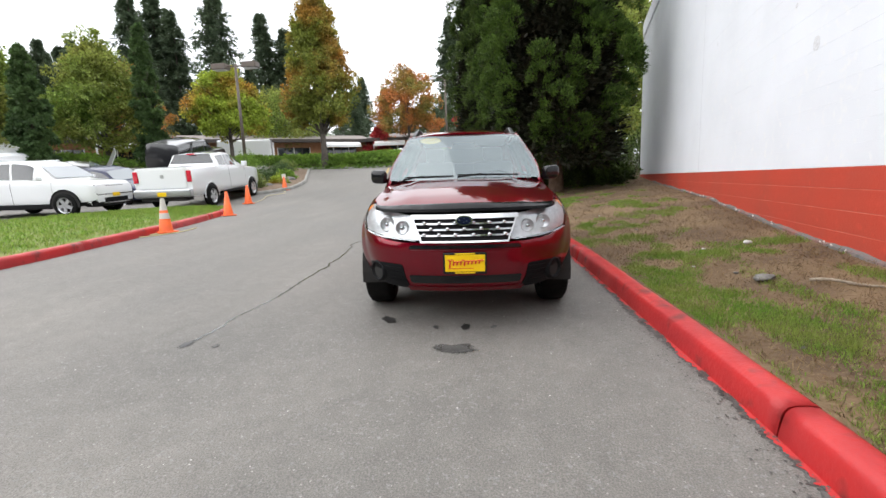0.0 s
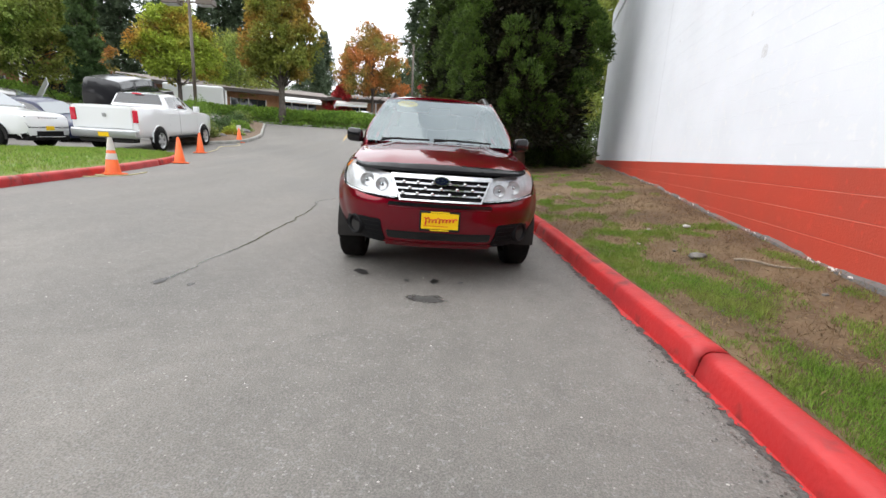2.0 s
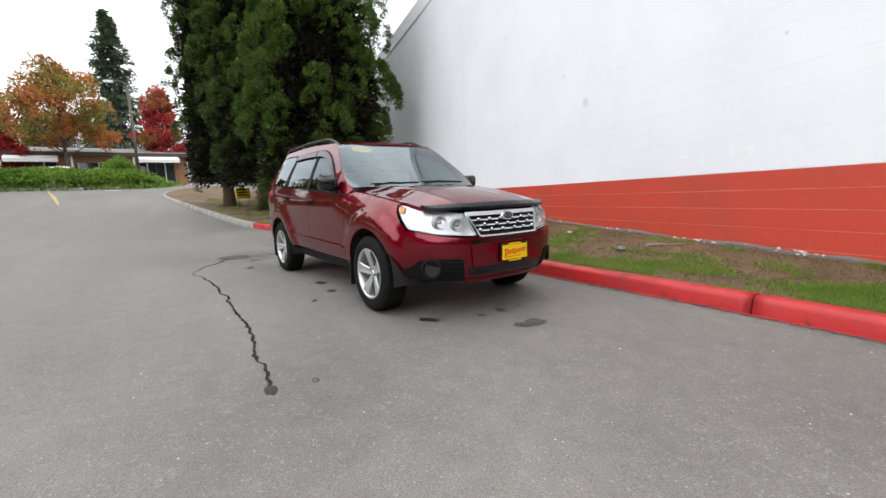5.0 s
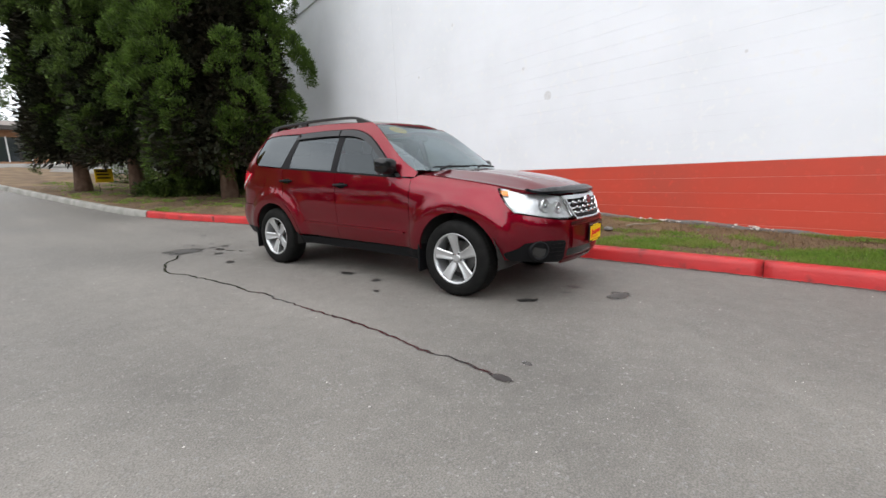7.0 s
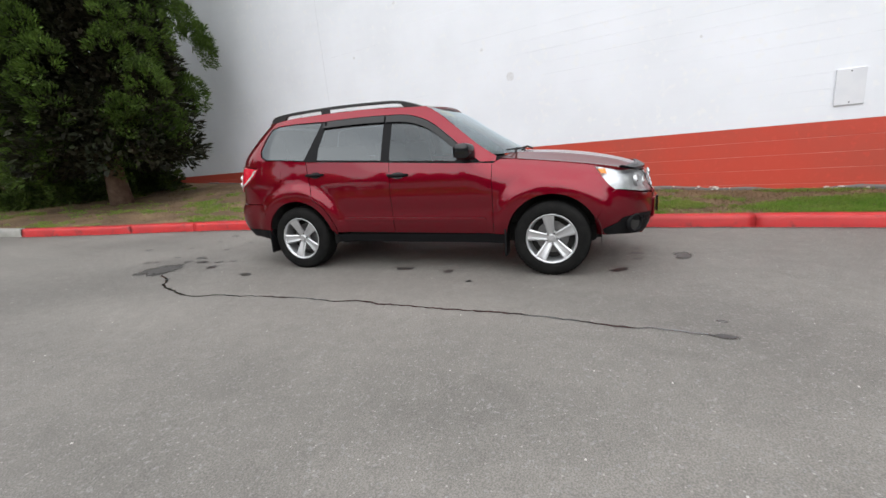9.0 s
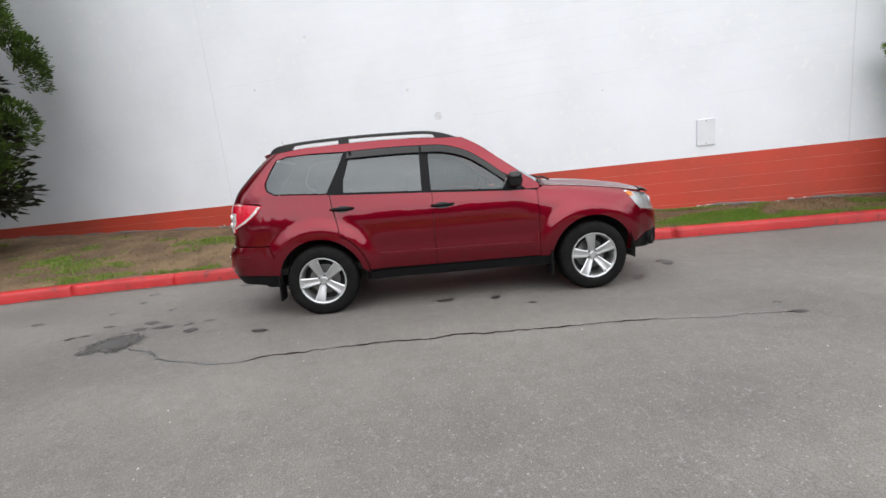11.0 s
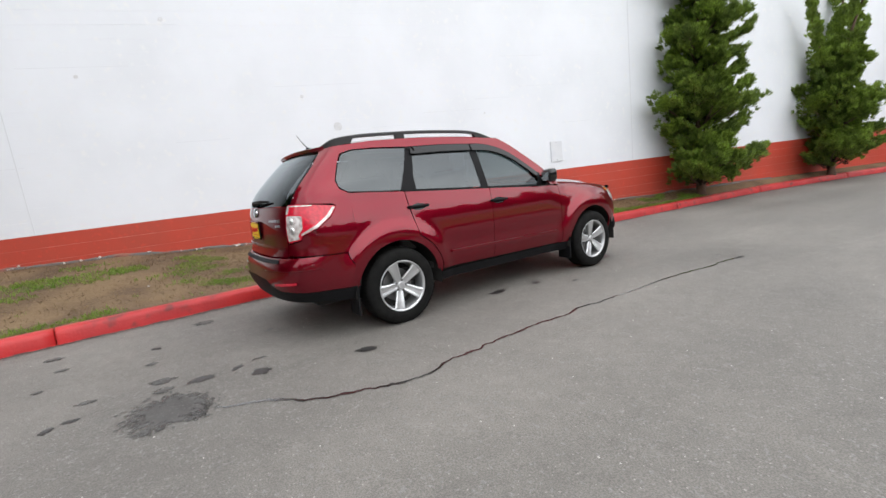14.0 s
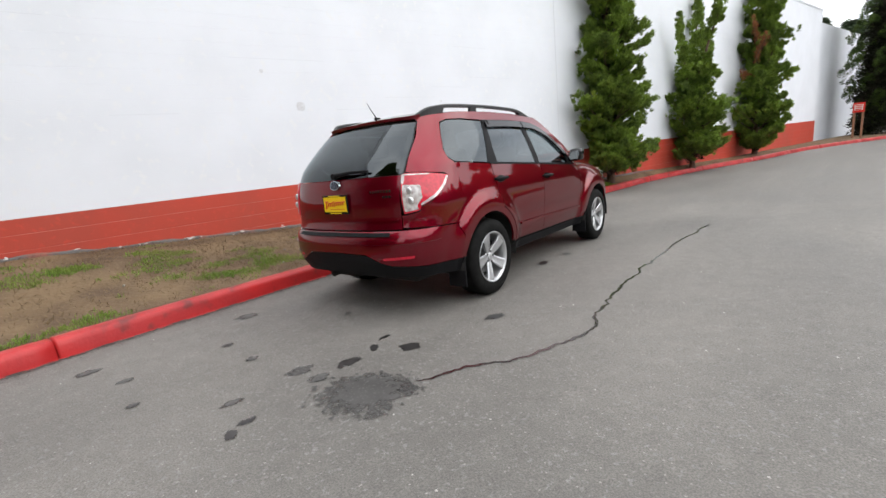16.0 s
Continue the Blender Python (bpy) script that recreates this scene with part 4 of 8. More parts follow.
def badge(at, toward, w, h, parent):
    q = Vector(toward).to_track_quat("Z", "Y").to_matrix().to_4x4()
    bm = bmesh.new()
    bmesh.ops.create_cone(bm, cap_ends=True, segments=32, radius1=1, radius2=0.9, depth=0.014, matrix=Matrix.Translation(at) @ q @ Matrix.Diagonal((w, h, 1, 1)))
    b = part("badge", bm, M["chrome"], parent, label="oval chrome badge with a dark blue field")
    bm = bmesh.new()
    bmesh.ops.create_cone(bm, cap_ends=True, segments=32, radius1=0.8, radius2=0.76, depth=0.02, matrix=Matrix.Translation(at) @ q @ Matrix.Diagonal((w, h, 1, 1)))
    part("field", bm, M["badge_blue"], b)
    for i, (u, v, r) in enumerate([(-0.5, 0.1, 0.2), (0.05, 0.3, 0.12), (0.3, -0.05, 0.12), (0.0, -0.25, 0.12), (0.5, 0.3, 0.12), (0.55, -0.3, 0.12)]):
        bm = bmesh.new()
        bmesh.ops.create_cone(bm, cap_ends=True, segments=8, radius1=r, radius2=r * 0.5, depth=0.024, matrix=Matrix.Translation(at) @ q @ Matrix.Diagonal((w, h, 1, 1)) @ Matrix.Translation((u, v, 0)))
        part("dot", bm, M["chrome"], b)


badge(body(0, 0.815, 0.03), (1, 0, 0.15), 0.066, 0.038, car)

# headlamps
lamp = [(s_front(0.405), 0.848), (s_front(0.60), 0.872), (s_x(1.90), hood_e(1.90) - 0.012), (s_x(1.80), hood_e(1.80) - 0.012), (s_x(1.745), hood_e(1.745) - 0.014), (s_x(1.708), 0.922), (s_x(1.743), 0.868), (s_x(1.80), 0.794), (s_x(1.86), 0.737), (s_front(0.60), 0.696), (s_front(0.335), 0.676)]
for o in skin("headlamp", lamp, M["lamp_bowl"], off=-0.035, rim=0.0, label="clear headlamp with chrome reflector"):
    sd = 1 if o.data.vertices[0].co.y > 0 else -1
    v, f = sheet(rounded(lamp, 0.02), lambda s, z: body(s, z, 0.004), 0.035, 0.03, to_axis)
    le = link_mesh("lens", [Vector((p.x, p.y * sd, p.z)) for p in v], f if sd > 0 else [q[::-1] for q in f], M["lens"], o, smooth=True)
    le.visible_shadow = False
    for yc, zc, rr in ((0.47, 0.762, 0.047), (0.60, 0.785, 0.052)):
        c = body(s_front(yc), zc, -0.006)
        n_ = (body(s_front(yc), zc, 0.1) - c).normalized()
        n_ = Vector((1.0, 0.25 * n_.y, 0.0)).normalized()
        mm = Matrix.Translation((c.x - 0.012, c.y * sd, c.z)) @ Vector((n_.x, n_.y * sd, 0.06)).to_track_quat("Z", "Y").to_matrix().to_4x4()
        dish = [(0.012, -0.022), (rr * 0.45, -0.018), (rr * 0.8, -0.008), (rr, 0.002), (rr * 1.06, 0.0), (rr * 1.1, -0.03)]
        dv = [mm @ Vector((r * math.cos(k * 0.2618), r * math.sin(k * 0.2618), h)) for k in range(24) for r, h in dish]
        df = [(k * 6 + i, ((k + 1) % 24) * 6 + i, ((k + 1) % 24) * 6 + i + 1, k * 6 + i + 1) for k in range(24) for i in range(5)]
        link_mesh("reflector", dv, df, M["lamp_bowl"], o, smooth=True)
        bm = bmesh.new()
        bmesh.ops.create_uvsphere(bm, u_segments=12, v_segments=8, radius=0.016, matrix=mm @ Matrix.Translation((0, 0, -0.012)))
        part("bulb", bm, M["chrome"], o, smooth=True)
    poly = [(s_x(1.79), 0.905), (s_x(1.73), 0.905), (s_x(1.752), 0.868), (s_x(1.80), 0.862)]
    v, f = sheet(poly, lambda s, z: body(s, z, -0.012), 0.04, 0.01, to_axis)
    link_mesh("turn_signal", [Vector((p.x, p.y * sd, p.z)) for p in v], f if sd > 0 else [q[::-1] for q in f], M["amber"], o)

# bonnet with its bug shield
def hood_z(x, y):
    hw = hood_half(x)
    t = min(1.0, abs(y) / max(0.05, hw))
    z = hood_c(x) + (hood_e(x) - hood_c(x)) * t ** 2.4
    return z + 0.010 * math.exp(-((abs(y) - 0.42) / 0.07) ** 2) * sm(2.15, 1.8, x)


def hood_front(y):
    return float(np.interp(abs(y), OY[:200], OX[:200])) - 0.115


def screen_foot(y):
    return 1.045 - 0.38 * y * y


edge = [(x, hood_half(x) + 0.030) for x in np.linspace(0.93, 1.86, 16)]
front_edge = [(hood_front(y) - 0.035, y) for y in np.linspace(0.66, -0.66, 21)]
rear_edge = [(screen_foot(y), y) for y in np.linspace(-0.66, 0.66, 15)]
hood_poly = edge + front_edge + [(x, -y) for x, y in edge[::-1]] + rear_edge
v, f = sheet(hood_poly, lambda x, y: Vector((x, y, hood_z(x, y))), 0.04, 0.03, lambda p: Vector((0, 0, -1)))
hood = link_mesh("bonnet", v, f, M["paint"], car, smooth=True, label="red bonnet with a black bug shield")
shield = [(hood_front(y) + 0.018, y) for y in np.linspace(0.67, -0.67, 25)] + [(hood_front(y) - 0.062, y) for y in np.linspace(-0.65, 0.65, 25)]


def shield_z(x, y):
    d = x - hood_front(y)
    t = sm(-0.062, -0.02, d)
    drop = 0.030 * sm(-0.03, 0.018, d) * (1 - 0.6 * (abs(y) / 0.67) ** 2)
    return Vector((x + 0.012, y, hood_z(min(x, hood_front(y) - 0.02), y) + 0.006 + 0.013 * t - drop))


v, f = sheet(shield, shield_z, 0.03, 0.022, lambda p: Vector((0.25, 0, -1)))
link_mesh("bug_shield", v, f, M["shield"], hood, smooth=True, label="smoked black acrylic shield")

# windscreen
scr_x = curve([1.06, 1.16, 1.335, 1.49, 1.565, 1.61], [0.862, 0.72, 0.50, 0.30, 0.17, 0.09])


SCR_Z = [1.04, 1.15, 1.26, 1.37, 1.48, 1.56, 1.62]
scr_y = curve(SCR_Z, [body(s_x(scr_x(z)), z).y - 0.004 for z in SCR_Z])


def scr_edge(z):
    return scr_x(z), scr_y(z)


def screen(y, z):
    ex, ey = scr_edge(z)
    cx = 1.02 - (z - 1.08) * 1.66 - 0.10 * (z - 1.08) * (1.6 - z)
    t = min(1.0, abs(y) / ey)
    return Vector((cx + (ex - cx) * t ** 2.1, y, z))


v, f = [], []
for a in range(25):
    for b in range(41):
        t = (b - 20) / 20
        z = 1.078 + (0.459 + 0.022 * (1 - t * t)) * a / 24
        v.append(screen(t * scr_edge(z)[1], z))
        if a and b:
            f.append(((a - 1) * 41 + b - 1, (a - 1) * 41 + b, a * 41 + b, a * 41 + b - 1))
ws = link_mesh("windscreen", v, f, M["glass"], car, smooth=True, label="clear windscreen with a yellow sticker")
ws.visible_shadow = False
cowl = [(screen_foot(y) + 0.05, y) for y in np.linspace(0.66, -0.66, 15)] + [(screen_foot(y) - 0.05, y) for y in np.linspace(-0.66, 0.66, 15)]
v, f = sheet(cowl, lambda x, y: Vector((x, y, hood_z(x, y) - 0.014)), 0.06, 0.0)
link_mesh("cowl", v, f, M["trim"], car)
# yellow oval sticker high on the passenger side, wipers
oval = [(-0.36 + 0.115 * math.cos(a), 1.495 + 0.036 * math.sin(a)) for a in np.linspace(0, 2 * math.pi, 29)[:-1]]
v, f = sheet(oval, lambda y, z: screen(y, z) - Vector((0.006, 0, 0.004)), 0.05, 0.0)
link_mesh("sticker", v, f, M["yellow"], ws, label="yellow oval price sticker")
for k in range(4):
    u = -0.42 + 0.036 * k
    v, f = sheet([(u, 1.508), (u, 1.482), (u + 0.02, 1.482), (u + 0.02, 1.508)], lambda y, z: screen(y, z) - Vector((0.003, 0, 0.002)), 0.05, 0.0)
    link_mesh("sticker_mark", v, f, mat("sticker_ink", (0.55, 0.30, 0.0), 0.6) if k == 0 else bpy.data.materials["sticker_ink"], ws)
for y0, y1 in ((0.52, -0.06), (-0.10, -0.58)):
    a, b = screen(y0, 1.10) + Vector((0.03, 0, 0.012)), screen(y1, 1.095 if y1 < -0.3 else 1.11) + Vector((0.03, 0, 0.012))
    link_mesh("wiper", *merge(tube_mesh([a, a.lerp(b, 0.5) + Vector((0.02, 0, 0.0)), b], [0.009, 0.011, 0.006], 6), tube_mesh([b.lerp(a, 0.4) + Vector((0.03, 0, 0.01)), b + Vector((0.09, 0, -0.02))], [0.008, 0.01], 6)), M["trim"], car)

# roof and rails
def roof_half(x):
    if x > 0.17:
        return scr_edge(1.565)[1] * (1 - 0.0 * x)
    z = roof_c(x) - 0.047
    return body(S(x, z), z).y


def roof_pt(x, y):
    hw = roof_half(x)
    t = min(1.0, abs(y) / hw)
    return Vector((x, y, roof_c(x) - 0.047 * t ** 2.4))


rx = np.linspace(0.17, -1.62, 28)
roof_poly = [(x, roof_half(x) - 0.003) for x in rx] + [(-1.70, 0.45), (-1.725, 0.2), (-1.73, 0.0), (-1.725, -0.2), (-1.70, -0.45)] + [(x, -roof_half(x) + 0.003) for x in rx[::-1]] + [(0.20, -0.58), (0.215, -0.42), (0.235, -0.2), (0.24, 0), (0.235, 0.2), (0.215, 0.42), (0.20, 0.58)]
v, f = sheet(roof_poly, roof_pt, 0.06, 0.02, lambda p: Vector((0, 0, -1)))
link_mesh("roof", v, f, M["paint"], car, smooth=True)
v, f = sheet([(x * 0.98, y * 0.96) for x, y in roof_poly], lambda x, y: roof_pt(x, y) - Vector((0, 0, 0.03)), 0.12, 0.0)
link_mesh("headliner", v, f, M["headliner"], car, smooth=True)
for sd in (1, -1):
    def rp(x, up):
        y = roof_half(x) - 0.045
        return Vector((x, y * sd, roof_pt(x, y).z + up))
    vs, fs = [], []
    st = np.linspace(0.15, -1.70, 60)
    for x in st:
        u = min(1.0, (0.15 - x) / 0.36, (x + 1.70) / 0.13)
        h = 0.056 * math.sin(max(0, u) * math.pi / 2) ** 0.9
        p = rp(x, h)
        solid = x > -0.10 or x < -1.42
        w = 0.021 if solid else 0.017
        lowz = -0.006 - h if solid else -0.024
        for a, b in ((-w, lowz), (-w, -0.004), (-w * 0.5, 0.004), (w * 0.5, 0.004), (w, -0.004), (w, lowz)):
            vs.append(p + Vector((0, a, b)))
    for i in range(len(st) - 1):
        for k in range(6):
            q = (i * 6 + k, i * 6 + (k + 1) % 6, (i + 1) * 6 + (k + 1) % 6, (i + 1) * 6 + k)
            fs.append(q)
    fs += [tuple(range(6))[::-1], tuple(range(59 * 6, 60 * 6))]
    railo = link_mesh("roof_rail", vs, fs, M["rail"], car, smooth=False)
    for x in (-0.95,):
        p = rp(x, 0.02)
        part("rail_foot", box_bm(p.x - 0.055, p.x + 0.045, p.y - 0.015, p.y + 0.015, p.z - 0.03, p.z + 0.03, 0.008), M["rail"], railo)
an = roof_pt(-1.60, -0.0)
link_mesh("antenna", *tube_mesh([an, an + Vector((-0.06, 0, 0.07)), an + Vector((-0.10, 0, 0.13))], [0.006, 0.003, 0.002], 6), M["trim"], car)
part("antenna_base", box_bm(an.x - 0.03, an.x + 0.03, -0.015, 0.015, an.z - 0.005, an.z + 0.018, 0.008), M["trim"], car)

# mirrors
for sd in (1, -1):
    bm = box_bm(0.565, 0.70, 0.805, 0.975, 1.045, 1.185, 0.045, 4)
    for vt in bm.verts:
        vt.co.x -= 0.25 * (vt.co.y - 0.80)
        vt.co.z += 0.06 * (vt.co.y - 0.80)
        vt.co.y *= sd
    if sd < 0:
        bmesh.ops.reverse_faces(bm, faces=bm.faces)
    mi = part("wing_mirror", bm, M["gloss_black"], car, smooth=True, label="black wing mirror")
    bm = box_bm(0.575, 0.635, 0.70, 0.84, 1.055, 1.10, 0.012)
    for vt in bm.verts:
        vt.co.y *= sd
    part("arm", bm, M["trim"], mi)
    vs = [Vector((0.562 - 0.25 * (y - 0.80), y * sd, z)) for y, z in ((0.828, 1.07), (0.945, 1.075), (0.95, 1.165), (0.828, 1.16))]
    link_mesh("mirror_glass", vs, [(0, 1, 2, 3) if sd < 0 else (3, 2, 1, 0)], mat("mirror_silver", (0.85, 0.87, 0.88), 0.02, metal=1.0) if sd > 0 else bpy.data.materials["mirror_silver"], mi)

# door handles: dark cup and black pull
for dx, dz, doors in ((-0.075, 0.938, FD), (-1.00, 0.980, RD)):
    for d, sd in zip(doors, (1, -1)):
        cup = [(s_x(dx + 0.075 * math.cos(a)), dz + 0.03 * math.sin(a)) for a in np.linspace(0, 2 * math.pi, 25)[:-1]]
        v, f = sheet(cup, lambda s, z: body(s, z, 0.001), 0.05, 0.0)
        link_mesh("handle_cup", [Vector((p.x, p.y * sd, p.z)) for p in v], f if sd > 0 else [q[::-1] for q in f], M["gloss_black"], d)
        p = body(s_x(dx), dz, 0.03)
        pts = [Vector((dx + u, (p.y - w) * sd, dz + 0.004)) for u, w in ((0.105, 0.028), (0.085, 0.006), (0, 0.0), (-0.085, 0.006), (-0.105, 0.028))]
        link_mesh("door_handle", *tube_mesh(pts, [0.010, 0.014, 0.015, 0.014, 0.010], 8), M["trim"], d, smooth=True)

# rear: bumper, tailgate, glass, lamps
SR = s_x(-1.68)
mid = S_END
def rr_(s):
    return 2 * mid - s
rb = [(S(-1.645, 0.445), 0.445), (S(-1.657, 0.60), 0.60), (S(-1.697, 0.694), 0.694), (S(-1.93, 0.704), 0.704), (R(0.6, 0.70), 0.70), (mid, 0.70)]
rb_low = [(S(-1.62, 0.42), 0.42), (S(-2.0, 0.43), 0.43), (R(0.55, 0.445), 0.445), (R(0.47, 0.47), 0.47), (R(0.34, 0.532), 0.532), (mid, 0.540)]
rear_bumper = rb + [(rr_(s), z) for s, z in rb[-2::-1]] + [(rr_(s), z) for s, z in rb_low[:-1]] + rb_low[::-1]
skin("rear_bumper", rear_bumper, M["paint"], sides=(1,), step=0.04)
low_top = [(s, z - 0.006) for s, z in rb_low]
low_bot = [(S(-1.63, 0.31), 0.31), (S(-1.9, 0.335), 0.335), (R(0.5, 0.35), 0.35), (mid, 0.365)]
skin("rear_valance", low_top + [(rr_(s), z) for s, z in low_top[-2::-1]] + [(rr_(s), z) for s, z in low_bot[:-1]] + low_bot[::-1], M["trim"], sides=(1,), off=-0.003, step=0.05)
pad = [(R(0.56, 0.668), 0.668), (R(0.54, 0.692), 0.692), (rr_(R(0.54, 0.692)), 0.692), (rr_(R(0.56, 0.668)), 0.668)]
skin("step_pad", pad, M["trim"], sides=(1,), off=0.008, rim=0.008)
line = [(S(-1.90, 0.612), 0.612), (R(0.3, 0.605), 0.605), (R(0.3, 0.598), 0.598), (S(-1.90, 0.604), 0.604)]
skin("bumper_crease", line, M["paint"], off=0.008, rim=0.008)
refl = [(R(0.72, 0.520), 0.520), (R(0.50, 0.508), 0.508), (R(0.50, 0.488), 0.488), (R(0.72, 0.500), 0.500)]
skin("reflector", refl, M["red_lens"], off=0.004, rim=0.006, r=0.008)
tg_side = [(R(0.630, 0.712), 0.712), (R(0.624, 0.80), 0.80), (R(0.624, 0.95), 0.95), (R(0.628, 1.10), 1.10)]
tailgate = tg_side + [(rr_(s), z) for s, z in tg_side[::-1]]
tg = skin("tailgate", tailgate, M["paint"], sides=(1,), off=0.0, step=0.04)[0]
gl_side = [(R(0.640, 1.105), 1.105), (R(0.605, 1.35), 1.35), (R(0.545, 1.487), 1.487)]
glass_poly = gl_side + [(mid, 1.505)] + [(rr_(s), z) for s, z in gl_side[::-1]]
rg = skin("rear_glass", glass_poly, M["tint"], sides=(1,), off=0.002, rim=0.0, step=0.05, r=0.03)[0]
rg.visible_shadow = False
frame_s = [(R(0.645, 1.10), 1.10), (R(0.612, 1.35), 1.35), (R(0.550, 1.49), 1.49), (R(0.51, 1.478), 1.478), (R(0.57, 1.34), 1.34), (R(0.60, 1.13), 1.13)]
skin("glass_border", frame_s, M["gloss_black"], off=-0.003, rim=0.0, parent=rg)
sp = [(-1.58, 0.555), (-1.69, 0.535), (-1.745, 0.47), (-1.77, 0.25), (-1.776, 0), (-1.77, -0.25), (-1.745, -0.47), (-1.69, -0.535), (-1.58, -0.555)]
v, f = sheet(sp, lambda x, y: Vector((x, y, roof_c(max(x, -1.93)) - 0.03 * (abs(y) / 0.6) ** 2.2 + 0.004 - 0.10 * max(0, -1.9 - x))), 0.04, 0.024, lambda p: Vector((0.5, 0, -1)))
link_mesh("roof_spoiler", v, f, M["paint"], tg, smooth=True)
tl = [(S(-1.73, 1.072), 1.072), (S(-1.90, 1.098), 1.098), (R(0.70, 1.110), 1.110), (R(0.632, 1.110), 1.110), (R(0.636, 0.95), 0.95), (R(0.648, 0.820), 0.820), (R(0.742, 0.838), 0.838), (S(-2.0, 0.868), 0.868), (S(-1.88, 0.926), 0.926), (S(-1.782, 1.0), 1.0)]
for o in skin("tail_lamp", tl, M["red_lens"], off=0.010, rim=0.02, r=0.02, label="red and clear tail lamp"):
    sd = 1 if o.data.vertices[0].co.y > 0 else -1

    def on_lamp(name, poly, material, off, r=0.012):
        v, f = sheet(rounded(poly, r), lambda s, z: body(s, z, off), 0.03, 0.004, to_axis)
        return link_mesh(name, [Vector((p.x, p.y * sd, p.z)) for p in v], f if sd > 0 else [q[::-1] for q in f], material, o, smooth=True)

    on_lamp("clear_lens", [(R(0.742, 1.02), 1.02), (R(0.644, 1.03), 1.03), (R(0.646, 0.94), 0.94), (R(0.656, 0.834), 0.834), (R(0.740, 0.848), 0.848), (S(-2.02, 0.872), 0.872), (S(-1.985, 0.93), 0.93)], M["clear_lamp"], 0.013)
    on_lamp("clear_rim", [(S(-1.738, 1.064), 1.064), (S(-1.79, 1.0), 1.0), (S(-1.886, 0.928), 0.928), (S(-2.0, 0.872), 0.872), (S(-2.0, 0.888), 0.888), (S(-1.898, 0.944), 0.944), (S(-1.812, 1.008), 1.008), (S(-1.762, 1.066), 1.066)], M["clear_lamp"], 0.013, 0.004)
    on_lamp("clear_rim", [(R(0.633, 1.106), 1.106), (R(0.634, 1.04), 1.04), (R(0.650, 1.04), 1.04), (R(0.652, 1.096), 1.096), (S(-1.90, 1.088), 1.088), (S(-1.90, 1.096), 1.096)], M["clear_lamp"], 0.013, 0.004)
    for yy, zz in ((0.685, 0.985), (0.695, 0.915)):
        c = body(R(yy, zz), zz, 0.012)
        bm = bmesh.new()
        bmesh.ops.create_uvsphere(bm, u_segments=14, v_segments=8, radius=0.027, matrix=Matrix.Translation((c.x, c.y * sd, c.z)) @ Matrix.Diagonal((0.5, 1, 1, 1)))
        part("lamp_bulb", bm, M["lamp_cup"], o, smooth=True)
# chrome strip, letters as bars, badge, wiper, plate
gar = [(R(0.60, 0.775), 0.775), (R(0.60, 0.790), 0.790), (rr_(R(0.60, 0.790)), 0.790), (rr_(R(0.60, 0.775)), 0.775)]
skin("tailgate_crease", gar, M["paint"], sides=(1,), off=0.010, rim=0.01, step=0.05, r=0.01, parent=tg)
badge(body(mid, 1.062, 0.012), (-1, 0, 0.15), 0.062, 0.04, car)
for k in range(8):
    yy = 0.56 - 0.024 * k
    skin("letter_bar", [(rr_(R(yy, 0.985)), 0.985), (rr_(R(yy, 1.005)), 1.005), (rr_(R(yy - 0.015, 1.005)), 1.005), (rr_(R(yy - 0.015, 0.985)), 0.985)], M["chrome"], sides=(1,), off=0.004, rim=0.003, parent=tg)
for k in range(3):
    yy = 0.56 - 0.026 * k
    skin("letter_bar", [(rr_(R(yy, 0.945)), 0.945), (rr_(R(yy, 0.962)), 0.962), (rr_(R(yy - 0.02, 0.962)), 0.962), (rr_(R(yy - 0.02, 0.945)), 0.945)], M["chrome"], sides=(1,), off=0.004, rim=0.003, parent=tg)
a = body(mid, 1.135, 0.03)
b = body(R(0.36, 1.15), 1.15, 0.022)
b.y *= -1
link_mesh("rear_wiper", *merge(tube_mesh([a, a.lerp(b, 0.5) + Vector((-0.012, 0, 0.01)), b], [0.02, 0.014, 0.008], 8), tube_mesh([a + Vector((0.03, 0, 0)), a + Vector((-0.02, 0, 0))], [0.03, 0.024], 10)), M["trim"], tg)


def number_plate(c, fx, parent):
    """Yellow card in a black frame, its writing as a plain red stroke."""
    w, h = 0.152, 0.076
    pl = part("number_plate", box_bm(c.x - 0.006, c.x + 0.006, -w, w, c.z - h, c.z + h, 0.004), M["gloss_black"], parent, label="yellow dealer plate in a black frame")
    x = c.x + fx * 0.008
    part("card", box_bm(min(x, x - fx * 0.004), max(x, x - fx * 0.004), -w + 0.014, w - 0.014, c.z - h + 0.018, c.z + h - 0.016), M["yellow"], pl)
    part("frame_strip", box_bm(x - 0.001, x + 0.001, -0.07, 0.07, c.z + h - 0.013, c.z + h - 0.004), M["yellow"], pl)
    part("frame_strip", box_bm(x - 0.001, x + 0.001, -0.07, 0.07, c.z - h + 0.004, c.z - h + 0.013), M["yellow"], pl)
    sgn = fx
    stroke = []
    for k in range(90):
        t = k / 89
        u = -0.118 + 0.236 * t + 0.009 * math.sin(t * 58)
        big = 0.030 if t < 0.13 else 0.022 if 0.40 < t < 0.5 else 0.013
        stroke.append((x + fx * 0.0012, sgn * u, c.z + 0.004 + 0.014 * (t - 0.5) + big * math.sin(t * 58 + 1.2)))
    link_mesh("writing_stroke", *tube_mesh(stroke, [0.0042] * 90, 5), M["plate_red"], pl)
    part("underline", box_bm(x - 0.0015, x + 0.0015, -0.12, 0.06, c.z - 0.038, c.z - 0.034), M["plate_red"], pl)


number_plate(body(0, 0.527, 0.034), 1, car)
number_plate(body(mid, 0.915, 0.012), -1, tg)

